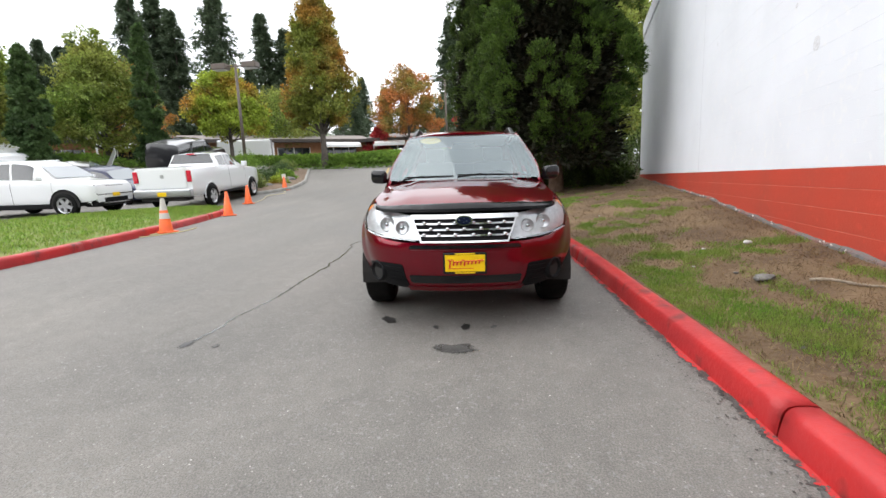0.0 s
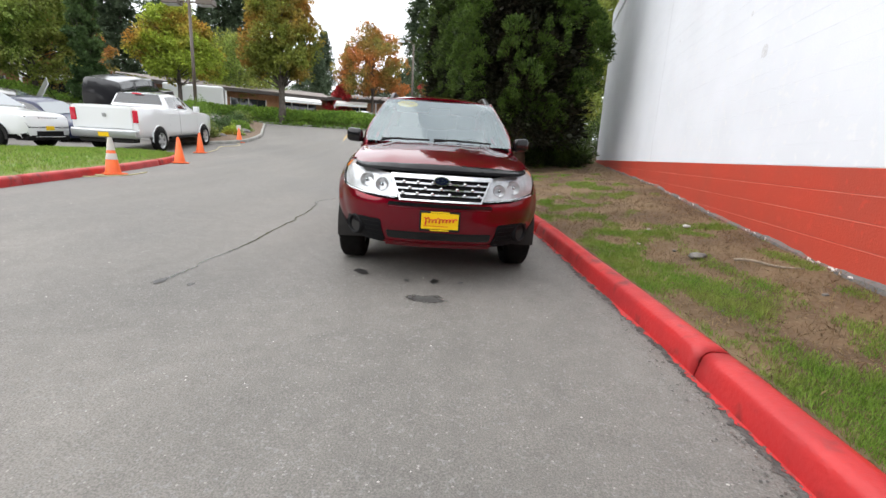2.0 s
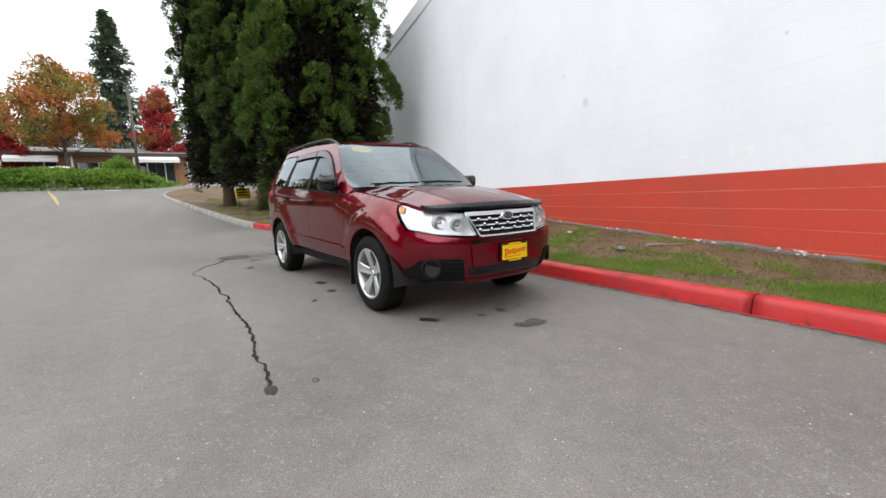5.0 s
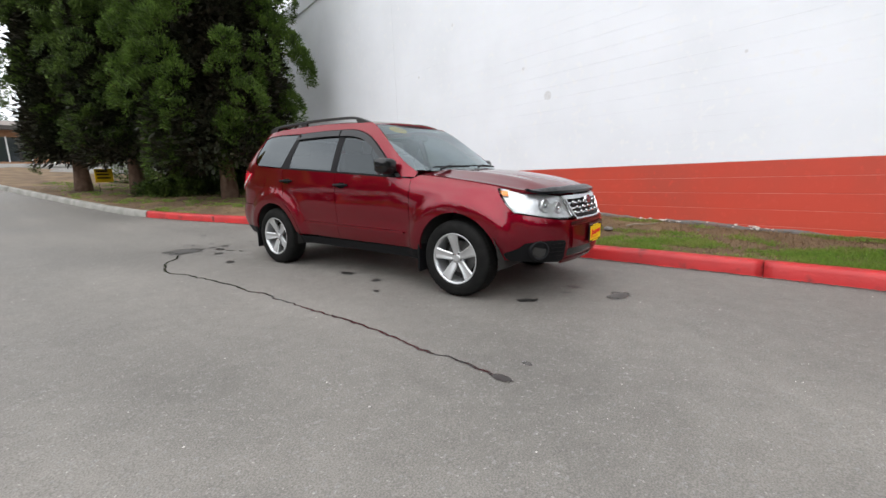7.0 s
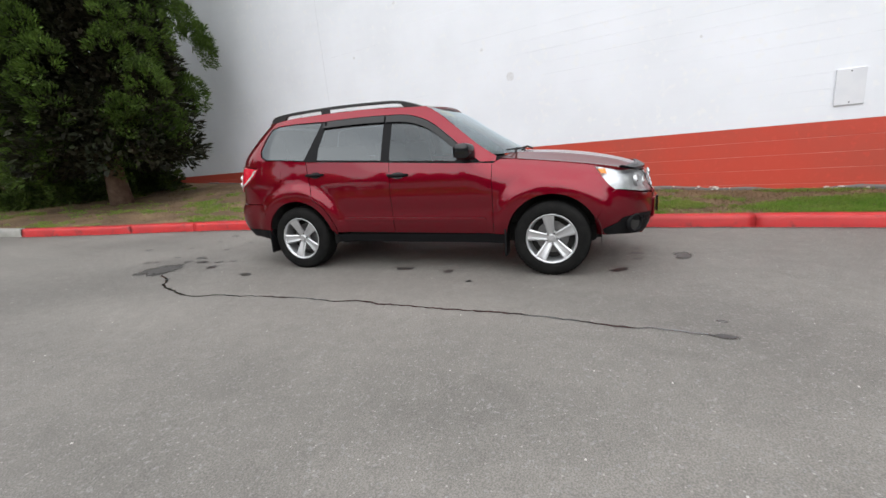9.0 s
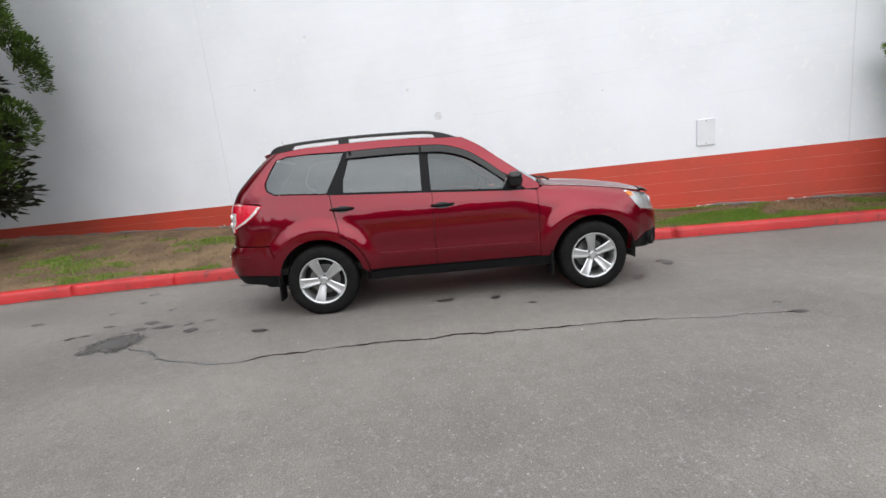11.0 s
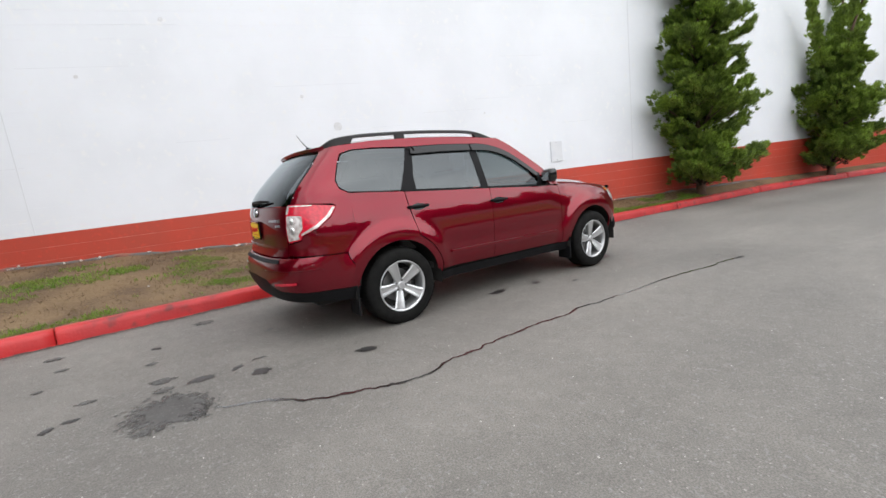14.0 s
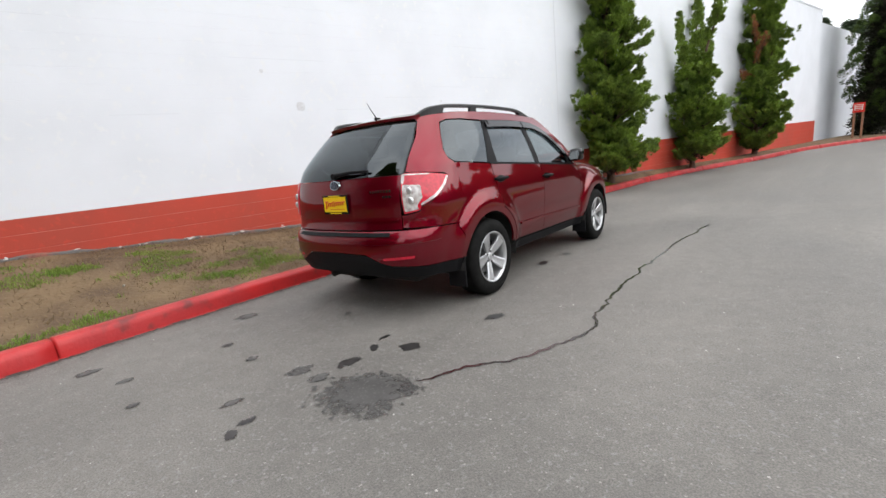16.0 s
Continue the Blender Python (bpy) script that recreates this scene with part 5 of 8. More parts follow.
# underbody, wheel wells, mud flaps, exhaust
part("underbody", box_bm(-1.9, 1.72, -0.55, 0.55, 0.24, 0.42, 0.05), M["belly"], car)
part("firewall", box_bm(0.86, 0.90, -0.66, 0.66, 0.30, 0.98), M["belly"], car)
part("cabin_floor", box_bm(-2.0, 0.9, -0.74, 0.74, 0.40, 0.46), M["belly"], car)
for ax in (F_AX, R_AX):
    for sd in (1, -1):
        vs, fs = [], []
        for k in range(17):
            a = radians(-8 + 196 * k / 16)
            for y in (0.50, 0.845):
                vs.append((ax + 0.415 * math.cos(a), y * sd, HUB_Z + 0.415 * math.sin(a)))
        for k in range(16):
            fs.append((2 * k, 2 * k + 1, 2 * k + 3, 2 * k + 2))
        fs.append(tuple(2 * k for k in range(17)))
        link_mesh("wheel_well", vs, fs, M["belly"], car)
        xx = ax - 0.40
        part("mud_flap", box_bm(xx - 0.012, xx + 0.005, sd * 0.76 - 0.085, sd * 0.76 + 0.085, 0.17, 0.42, 0.004), M["trim"], car)
link_mesh("exhaust", *tube_mesh([(-1.5, 0.42, 0.28), (-1.85, 0.42, 0.28), (-1.98, 0.42, 0.27)], [0.03, 0.032, 0.033], 12), M["belly"], car, smooth=True)
part("silencer", box_bm(-1.95, -1.65, 0.1, 0.55, 0.24, 0.38, 0.05), M["belly"], car)

# cabin
part("dashboard", box_bm(0.48, 0.95, -0.68, 0.68, 0.72, 1.03, 0.07, 3), M["trim"], car, smooth=True)
vs, fs = [], []
for k in range(28):
    a = 2 * math.pi * k / 28
    vs.append(Vector((0.40 + 0.18 * 0.40 * math.sin(a), 0.36 + 0.18 * math.cos(a), 0.98 + 0.18 * 0.92 * math.sin(a))))
sw = tube_mesh(vs + vs[:1], [0.015] * 29, 8)
hubq = tube_mesh([(0.42, 0.36, 0.97), (0.55, 0.36, 0.91)], [0.05, 0.04], 10)
bar = tube_mesh([(0.40, 0.19, 0.98), (0.41, 0.53, 0.98)], [0.014, 0.014], 6)
link_mesh("steering_wheel", *merge(sw, hubq, bar), M["trim"], car, smooth=True)


def seat(x, y, w, name):
    s = part(name, box_bm(x - 0.02, x + 0.50, y - w, y + w, 0.58, 0.74, 0.05, 3), M["cloth"], car, smooth=True)
    bm = box_bm(-0.07, 0.07, -w, w, 0.0, 0.58, 0.05, 3)
    part("backrest", bm, M["cloth"], s, smooth=True, at=pose(x, y, 0.70, 0, -14, 0))
    for hy in ([0.0] if w < 0.4 else [-0.42, 0.42]):
        bm = box_bm(-0.05, 0.05, -0.12, 0.12, 0.60, 0.76, 0.04, 3)
        part("headrest", bm, M["cloth"], s, smooth=True, at=pose(x, y + hy, 0.70, 0, -14, 0))
    return s


seat(-0.22, 0.36, 0.24, "front_seat")
seat(-0.22, -0.36, 0.24, "front_seat")
seat(-1.08, 0.0, 0.62, "rear_bench")
bm = bmesh.new()
bmesh.ops.create_cube(bm, size=1, matrix=Matrix.Translation((0.30, 0, 1.43)) @ Matrix.Diagonal((0.03, 0.24, 0.065, 1)))
part("inner_mirror", bm, M["trim"], car)


# wheels
def lathe(profile, seg=48):
    vs, fs = [], []
    n = len(profile)
    for k in range(seg):
        a = 2 * math.pi * k / seg
        for r, y in profile:
            vs.append((r * math.cos(a), y, r * math.sin(a)))
    for k in range(seg):
        for i in range(n - 1):
            fs.append((k * n + i, k * n + i + 1, ((k + 1) % seg) * n + i + 1, ((k + 1) % seg) * n + i))
    return vs, fs


def make_wheel(parent, x, sd, spin):
    q = HUB_Z / 0.341
    w = empty("wheel", pose(x, 0.752 * sd, HUB_Z, 0, spin, 0 if sd > 0 else 180))
    w.parent = parent
    w.scale = (q, 1.0, q)
    tyre = link_mesh("tyre", *lathe([(0.212, -0.085), (0.225, -0.105), (0.27, -0.113), (0.312, -0.104), (0.332, -0.085), (0.338, -0.05), (0.338, 0.05), (0.332, 0.085), (0.312, 0.104), (0.285, 0.111), (0.25, 0.112), (0.226, 0.104), (0.214, 0.088)], 56), M["rubber"], w, smooth=True)
    gv, gf = [], []
    for k in range(60):
        a0, a1 = 2 * math.pi * k / 60, 2 * math.pi * (k + 0.62) / 60
        for yy0, yy1 in ((-0.084, -0.04), (-0.03, 0.03), (0.04, 0.084)):
            o = len(gv)
            for a in (a0, a1):
                for yy in (yy0, yy1):
                    gv.append((0.3405 * math.cos(a), yy, 0.3405 * math.sin(a)))
            gf.append((o, o + 1, o + 3, o + 2))
    link_mesh("tread", gv, gf, M["rubber"], tyre)
    rim = link_mesh("rim", *lathe([(0.218, 0.094), (0.226, 0.106), (0.221, 0.108), (0.208, 0.098), (0.202, 0.07), (0.196, 0.0), (0.205, -0.09)], 56), M["alloy"], w, smooth=True)
    link_mesh("brake_disc", *lathe([(0.0, 0.0), (0.145, 0.0), (0.145, -0.02)], 32), M["disc"], w, smooth=False)
    link_mesh("rim_back", *lathe([(0.0, -0.03), (0.2, -0.03)], 32), M["belly"], w)
    for k in range(5):
        a = 2 * math.pi * k / 5 + math.pi / 2
        sec = [(0.04, 0.030, 0.066, 0.030), (0.09, 0.038, 0.078, 0.030), (0.14, 0.043, 0.090, 0.028), (0.19, 0.052, 0.099, 0.026), (0.214, 0.060, 0.101, 0.024)]
        vs, fs = [], []
        for r, hw, yy, th in sec:
            for u, d in ((-hw, -0.006), (-hw * 0.72, 0.0), (-hw * 0.25, -0.004), (hw * 0.25, -0.004), (hw * 0.72, 0.0), (hw, -0.006), (hw * 0.8, -th), (-hw * 0.8, -th)):
                vs.append((r * math.cos(a) - u * math.sin(a), yy + d, r * math.sin(a) + u * math.cos(a)))
        for i in range(len(sec) - 1):
            for q in range(8):
                fs.append((i * 8 + q, (i + 1) * 8 + q, (i + 1) * 8 + (q + 1) % 8, i * 8 + (q + 1) % 8))
        link_mesh("spoke", vs, fs, M["alloy"], rim)
    hubm = lathe([(0.0, 0.074), (0.026, 0.074), (0.03, 0.070), (0.034, 0.066), (0.06, 0.064), (0.066, 0.058), (0.068, 0.03)], 30)
    link_mesh("hub", *hubm, M["alloy"], rim, smooth=False)
    for k in range(5):
        a = 2 * math.pi * (k + 0.5) / 5 + math.pi / 2
        bm = bmesh.new()
        bmesh.ops.create_cone(bm, cap_ends=True, segments=6, radius1=0.010, radius2=0.009, depth=0.012, matrix=Matrix.Translation((0.048 * math.cos(a), 0.068, 0.048 * math.sin(a))) @ Matrix.Rotation(radians(90), 4, "X"))
        part("wheel_nut", bm, M["disc"], rim)
    return w


make_wheel(car, F_AX, -1, 8)
make_wheel(car, R_AX, -1, 22)
make_wheel(car, F_AX, 1, 10)
make_wheel(car, R_AX, 1, 30)

fwd = Vector((0.077, -0.997, -0.0245)).normalized()
left = Vector((0, 0, 1)).cross(fwd).normalized() - Vector((0, 0, 0.012))
left.normalize()
upw = fwd.cross(left)
car.matrix_basis = Matrix.Translation((-0.432, 5.212, 0.106)) @ Matrix((fwd, left, upw)).transposed().to_4x4()
tagged(car, "deep red sport utility car with black trim, parked beside the kerb", "car")


# ---- trees ----
def trunk_mesh(base, height, r0, rng, lean=0.03, sides=10, n=9):
    path, rad = [], []
    a = rng.uniform(0, 6.28)
    for i in range(n):
        t = i / (n - 1)
        path.append(Vector(base) + Vector((lean * height * t * math.cos(a) + 0.03 * rng.normal() * t, lean * height * t * math.sin(a) + 0.03 * rng.normal() * t, height * t - 0.15)))
        rad.append(r0 * (1.35 if i == 0 else 1.0) * (1 - 0.88 * t) + 0.008)
    return tube_mesh(path, rad, sides), path


def limb_mesh(start, way, length, r, rng, n=5, rise=0.25):
    p, d = Vector(start), Vector(way).normalized()
    path, rad = [p.copy()], [r]
    for i in range(1, n):
        d = (d + Vector((rng.normal() * 0.12, rng.normal() * 0.12, rise / n + rng.normal() * 0.08))).normalized()
        p = p + d * length / (n - 1)
        path.append(p.copy())
        rad.append(r * (1 - 0.8 * i / (n - 1)))
    return tube_mesh(path, rad, 6), path


def column_cedar(x, y, z, height, radius, seed, label, lowest=0.9, clumps=2000, per=42, taper=0.55, leafm="dark_cedar_leaf"):
    """A broad column of dense clumped sprays on a red-brown trunk."""
    rng = np.random.default_rng(seed)
    tree = tagged(empty("cedar_tree", pose(x, y, z)), label, "tree", group="row of tall cedars")
    tr, path = trunk_mesh((0, 0, 0), height * 0.9, 0.20, rng, 0.012)
    pieces = [tr]
    for k in range(16):
        h = lowest * 0.8 + k * height * 0.05
        a = rng.uniform(0, 6.28)
        pieces.append(limb_mesh((0, 0, h), (math.cos(a), math.sin(a), 0.5), radius * 0.8, 0.045, rng)[0])
    link_mesh("trunk", *merge(*pieces), M["bark"], tree, smooth=True)
    # bunches: big lobes that break the outline, each carrying many clumps
    lobes = max(120, int(clumps / 24))
    cs, os_, sp = [], [], []
    for i in range(lobes):
        t = ((i + 0.5) / lobes) ** 0.9
        h = lowest + (height - lowest) * t
        env = radius * min(1.0, 0.62 + 1.6 * t) * (1 - max(0, t - 0.25) ** 1.6 * taper * 1.5)
        a = i * 2.39996 + rng.normal() * 0.25
        rr = env * rng.uniform(0.66, 1.08)
        centre = np.array([rr * math.cos(a), rr * math.sin(a), h + rng.normal() * 0.12])
        out = np.array([math.cos(a), math.sin(a), 0.35])
        size = rng.uniform(0.32, 0.58)
        k = int(1.9 * clumps / lobes)
        q = rng.normal(size=(k, 3))
        q /= np.linalg.norm(q, axis=1, keepdims=True)
        q = q[(q @ (out + np.array([0, 0, 0.45]))) > -0.05]
        cs.append(centre + q * np.array([0.8, 0.8, 1.15]) * size * rng.uniform(0.85, 1.0, (len(q), 1)))
        os_.append(q * 0.9 + out * 0.3)
        sp.append(np.full(len(q), 0.11))
    # dark inner fill, shade in its colour, so the column is not see-through
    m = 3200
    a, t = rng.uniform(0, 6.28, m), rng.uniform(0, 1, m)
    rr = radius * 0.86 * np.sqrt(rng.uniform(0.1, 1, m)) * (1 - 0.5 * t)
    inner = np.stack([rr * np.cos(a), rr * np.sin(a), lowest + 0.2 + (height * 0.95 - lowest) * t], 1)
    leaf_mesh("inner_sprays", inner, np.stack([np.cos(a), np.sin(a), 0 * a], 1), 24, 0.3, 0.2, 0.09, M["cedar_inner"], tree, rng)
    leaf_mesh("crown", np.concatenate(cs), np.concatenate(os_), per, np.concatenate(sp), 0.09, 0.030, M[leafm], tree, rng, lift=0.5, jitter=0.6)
    return tree


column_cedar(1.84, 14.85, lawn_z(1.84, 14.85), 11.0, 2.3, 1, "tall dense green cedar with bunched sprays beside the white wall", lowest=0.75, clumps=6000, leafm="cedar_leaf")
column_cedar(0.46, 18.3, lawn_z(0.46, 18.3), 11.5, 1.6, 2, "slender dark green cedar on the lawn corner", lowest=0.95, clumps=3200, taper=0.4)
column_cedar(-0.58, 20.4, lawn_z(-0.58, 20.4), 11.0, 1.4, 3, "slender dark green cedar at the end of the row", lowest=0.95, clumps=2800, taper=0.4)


def wall_juniper(x, y, z, height, radius, seed, label, arms, dead=()):
    """An irregular conifer flattened against the wall: a bushy base, tiers of upturned pointed tufts and ragged leaders."""
    rng = np.random.default_rng(seed)
    tree = tagged(empty("juniper_tree", pose(x, y, z)), label, "tree", group="junipers along the wall")
    wood = []
    green, brown, core = ([], [], []), ([], [], []), ([], [], [])

    def tuft(p, d, size, k, store):
        """A flame-shaped spray: clumps strewn along an upturned axis, thinner towards its tip."""
        ax_ = np.array(d, float) + np.array([0, 0, 0.55])
        ax_ /= np.linalg.norm(ax_)
        q = rng.normal(size=(k, 3))
        q /= np.linalg.norm(q, axis=1, keepdims=True)
        u = rng.uniform(-0.35, 1.15, (k, 1))
        store[0].append(np.array(p) + ax_ * size * u + q * size * 0.46 * (1.05 - 0.7 * np.clip(u, 0, 1)))
        store[1].append(ax_ * 1.3 + q * 0.45)
        store[2].append(np.full(k, 0.05))

    def pad(lp, way, l, k, store):
        """A flat, fan-shaped layer of foliage along the outer part of a limb, ragged at its rim."""
        flat_ = np.array([way.x, way.y, 0.0])
        flat_ /= np.linalg.norm(flat_)
        cross = np.array([-flat_[1], flat_[0], 0.0])
        f = rng.uniform(0.30, 1.06, k)
        lobes = 0.7 + 0.45 * np.abs(np.sin(f * 9 + rng.uniform(0, 6)))
        v = rng.uniform(-1, 1, k) * (0.10 + 0.26 * l * np.sin(np.clip(f, 0, 1) * 2.4)) * lobes
        base = np.array([lp[0].lerp(lp[-1], float(q)) for q in f])
        sag = 0.10 * (np.abs(v) / (0.1 + 0.26 * l)) ** 2
        c = base + cross * v[:, None] + np.array([0, 0, 1.0]) * (rng.normal(size=k) * 0.03 + 0.05 + 0.10 * np.clip(f, 0, 1.1) ** 3 - sag)[:, None]
        store[0].append(c)
        store[1].append(flat_ * 0.8 + cross * (1.1 * v / (0.2 + 0.3 * l))[:, None] + np.array([0, 0, 0.75]) + rng.normal(size=(k, 3)) * 0.25)
        store[2].append(np.full(k, 0.045))

    wood.append(trunk_mesh((0, 0, 0), height * 0.9, 0.085, rng, 0.02)[0])
    count = int(20 * height)
    for i in range(count):
        t = ((i + 0.5) / count) ** 1.1
        tier = 0.36 * (1 - 0.3 * t)
        h = 0.25 + t * (height - 0.25)
        h = tier * round(h / tier) + rng.normal() * 0.045
        fall = 1.0 - 0.66 * max(0.0, (h - 1.7) / (height - 1.7)) ** 1.1
        env = radius * min(1.0, 0.70 + 0.5 * h) * fall * (0.9 + 0.26 * math.sin(h * 4.3 + seed * 1.7)) + 0.08
        a = i * 2.4 + rng.normal() * 0.35
        l = env * rng.choice([0.6, 0.8, 0.95, 1.06])
        way = Vector((0.66 * math.cos(a) - 0.08, math.sin(a), rng.uniform(0.12, 0.4)))
        l *= way.length
        lm, lp = limb_mesh((0, 0, h - 0.1), way, l, 0.024, rng)
        wood.append(lm)
        # core sprays carry the crown's inner shade in their colour
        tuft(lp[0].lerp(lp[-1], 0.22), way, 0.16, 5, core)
        pad(lp, way, l, int(12 + 46 * l), green)
        for _ in range(3 if l > 0.5 else 1):
            w = rng.normal(size=3) * 0.35
            tuft(lp[0].lerp(lp[-1], rng.uniform(0.85, 1.02)), (way.x + w[0], way.y + w[1], 0.35), rng.uniform(0.10, 0.2), 8, green)
    for ax, ay, az, h, l in arms:
        lm, lp = limb_mesh((0, 0, h), (ax, ay, az), l, 0.05, rng, 7, 0.35)
        wood.append(lm)
        for f in np.linspace(0.15, 1.0, int(4 + 4.2 * l)):
            i = min(5, int(f * 6))
            p = lp[i].lerp(lp[i + 1], f * 6 - i)
            for _ in range(2 if f < 0.9 else 1):
                w = rng.normal(size=3) * (0.8 if f < 0.85 else 0.1)
                tuft(p + Vector(rng.normal(size=3) * 0.16 * (1.1 - f)), (ax + w[0], ay + w[1], az), rng.uniform(0.13, 0.26) * (1.15 - 0.5 * f), 13, green)
    for ax, ay, az, h, l in dead:
        lm, lp = limb_mesh((0, 0, h), (ax, ay, az), l, 0.04, rng, 7, 0.2)
        wood.append(lm)
        for f in np.linspace(0.35, 1.0, 7):
            i = min(5, int(f * 6))
            tuft(lp[i].lerp(lp[i + 1], f * 6 - i), (ax, ay, az), 0.16, 7, brown)
    link_mesh("trunk", *merge(*wood), M["bark"], tree, smooth=True)
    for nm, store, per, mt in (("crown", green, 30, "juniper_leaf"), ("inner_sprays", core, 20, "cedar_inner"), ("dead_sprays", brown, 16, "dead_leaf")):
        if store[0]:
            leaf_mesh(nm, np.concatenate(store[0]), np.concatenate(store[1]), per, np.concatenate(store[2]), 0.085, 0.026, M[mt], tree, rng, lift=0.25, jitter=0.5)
    return tree


M["dead_leaf"] = leaf_mat("dead_brown_foliage", (0.30, 0.12, 0.05), (0.20, 0.09, 0.04), 2.0)
wall_juniper(1.34, -2.95, lawn_z(1.34, -2.95), 6.3, 1.28, 11, "bushy green juniper growing against the white wall", [(-0.1, 0.9, 0.3, 3.2, 1.3), (-0.1, 0.9, 0.3, 4.5, 1.5), (-0.1, -0.9, 0.75, 2.8, 1.1), (-0.05, -0.8, 0.9, 1.3, 1.0)])
wall_juniper(0.45, -7.8, lawn_z(0.45, -7.8), 3.2, 1.38, 12, "ragged juniper with two leaders against the wall", [(0, 0.36, 1.5, 1.6, 4.8), (0.02, 0.46, 1.4, 1.5, 3.4), (-0.05, -0.34, 1.6, 1.7, 4.9), (-0.05, -0.45, 1.4, 1.5, 3.2), (-0.05, -0.7, 1.0, 2.4, 2.0), (-0.1, 0.9, 0.9, 1.4, 1.3)])
wall_juniper(-0.62, -13.0, lawn_z(-0.62, -13.0), 6.8, 1.4, 13, "ragged juniper with browned branch tips by the wall", [(0, 0.8, 1.2, 2.0, 2.6), (-0.1, -0.9, 0.8, 3.2, 2.4), (-0.1, -0.9, 0.7, 2.3, 2.2)], [(-0.1, 0.95, 0.45, 3.4, 2.2), (-0.1, 0.95, 0.3, 2.9, 1.6), (-0.15, 0.9, 0.7, 3.9, 1.8)])


def broadleaf(x, y, z, height, radius, seed, leafm, label, base=0.28, lobes=70, per=110, leaf=0.14, shape=0.75, r0=0.2, name="maple_tree"):
    """A broadleaf tree: trunk, limbs to each lobe of the crown, lobes full of leaves with gaps between."""
    rng = np.random.default_rng(seed)
    tree = tagged(empty(name, pose(x, y, z)), label, "tree")
    tr, path = trunk_mesh((0, 0, 0), height * 0.85, r0, rng, 0.02)
    wood, cs, os_, sp = [tr], [], [], []
    for i in range(lobes):
        t = (i + 0.5) / lobes
        h = height * (base + (1 - base) * t)
        env = radius * (math.sin(math.pi * min(1, (0.18 + 0.82 * t)) ** shape) ** 0.75 + 0.06)
        a = i * 2.39996
        rr = env * rng.uniform(0.35, 1.05)
        c = np.array([rr * math.cos(a), rr * math.sin(a), h + rng.normal() * 0.03 * height])
        start = Vector((0, 0, max(height * base * 0.7, c[2] - 0.18 * height)))
        if i % 2 == 0:
            way = Vector(c) - start
            wood.append(limb_mesh(start, way, way.length, r0 * 0.22, rng, 5, 0.0)[0])
        k = 14
        q = rng.normal(size=(k, 3))
        q /= np.linalg.norm(q, axis=1, keepdims=True)
        size = radius * rng.uniform(0.2, 0.34)
        cs.append(c + q * np.array([1, 1, 0.8]) * size * rng.uniform(0.3, 1, (k, 1)))
        os_.append(q)
        sp.append(np.full(k, size * 0.4))
    link_mesh("trunk", *merge(*wood), M["bark_grey"], tree, smooth=True)
    leaf_mesh("crown", np.concatenate(cs), np.concatenate(os_), per // 4, np.concatenate(sp), leaf * 1.5, leaf, M[leafm], tree, rng, lift=0.0, flat=1.2)
    return tree


def at_ground(x, y):
    return road_z(x, y)


for x, y, top, radius, seed, leafm, label, kw in [
    (-14.9, 36.6, 16.3, 2.6, 21, "maple_leaf", "tall maple turning from green to orange", dict(base=0.29, lobes=170, shape=0.62, r0=0.28)),
    (-9.9, 49.0, 13.0, 3.5, 22, "orange_leaf", "small maple with thin orange autumn leaves", dict(base=0.40, lobes=60)),
    (-21.2, 33.2, 9.9, 2.7, 23, "yellow_leaf", "yellow-green tree turning orange at the top", dict(base=0.48, lobes=90)),
    (-30.7, 31.5, 12.4, 3.2, 24, "green_leaf", "green maple with reddish top", dict(base=0.30, lobes=110)),
    (-33.0, 25.0, 11.0, 3.4, 25, "green_leaf", "green broadleaf tree by the lot", dict(base=0.1, lobes=100)),
    (-2.9, 55.3, 12.8, 2.5, 26, "red_leaf", "tree in red autumn leaf", dict(base=0.2, lobes=70)),
    (-35.5, 40.0, 13.0, 3.0, 27, "orange_leaf", "rust-coloured tree behind the lot", dict(base=0.2, lobes=60)),
    (-13.8, 50.5, 7.5, 1.5, 28, "red_leaf", "small red-leaved tree by the low building", dict(base=0.2, lobes=30, r0=0.08)),
    (5.5, 28.0, 13.0, 3.0, 33, "green_leaf", "green broadleaf tree behind the cedars", dict(base=0.12, lobes=90)),
    (9.5, 34.0, 14.0, 3.4, 34, "green_leaf", "green broadleaf tree behind the white building", dict(base=0.12, lobes=90)),
    (-25.5, 50.0, 12.0, 5.0, 29, "green_leaf", "round green tree behind the low building", dict(base=0.1, lobes=80)),
]:
    g = at_ground(x, y)
    broadleaf(x, y, g, top - g, radius, seed, leafm, label, **kw)

for x, y, top, radius, seed in [(-26.5, 31.3, 13.2, 1.0, 31), (-28.2, 23.9, 9.9, 0.95, 32)]:
    g = at_ground(x, y)
    broadleaf(x, y, g, top - g, radius, seed, "hornbeam_leaf", "narrow columnar dark green hornbeam", base=0.05, lobes=130, shape=0.55, r0=0.14, leaf=0.12, name="hornbeam_tree")


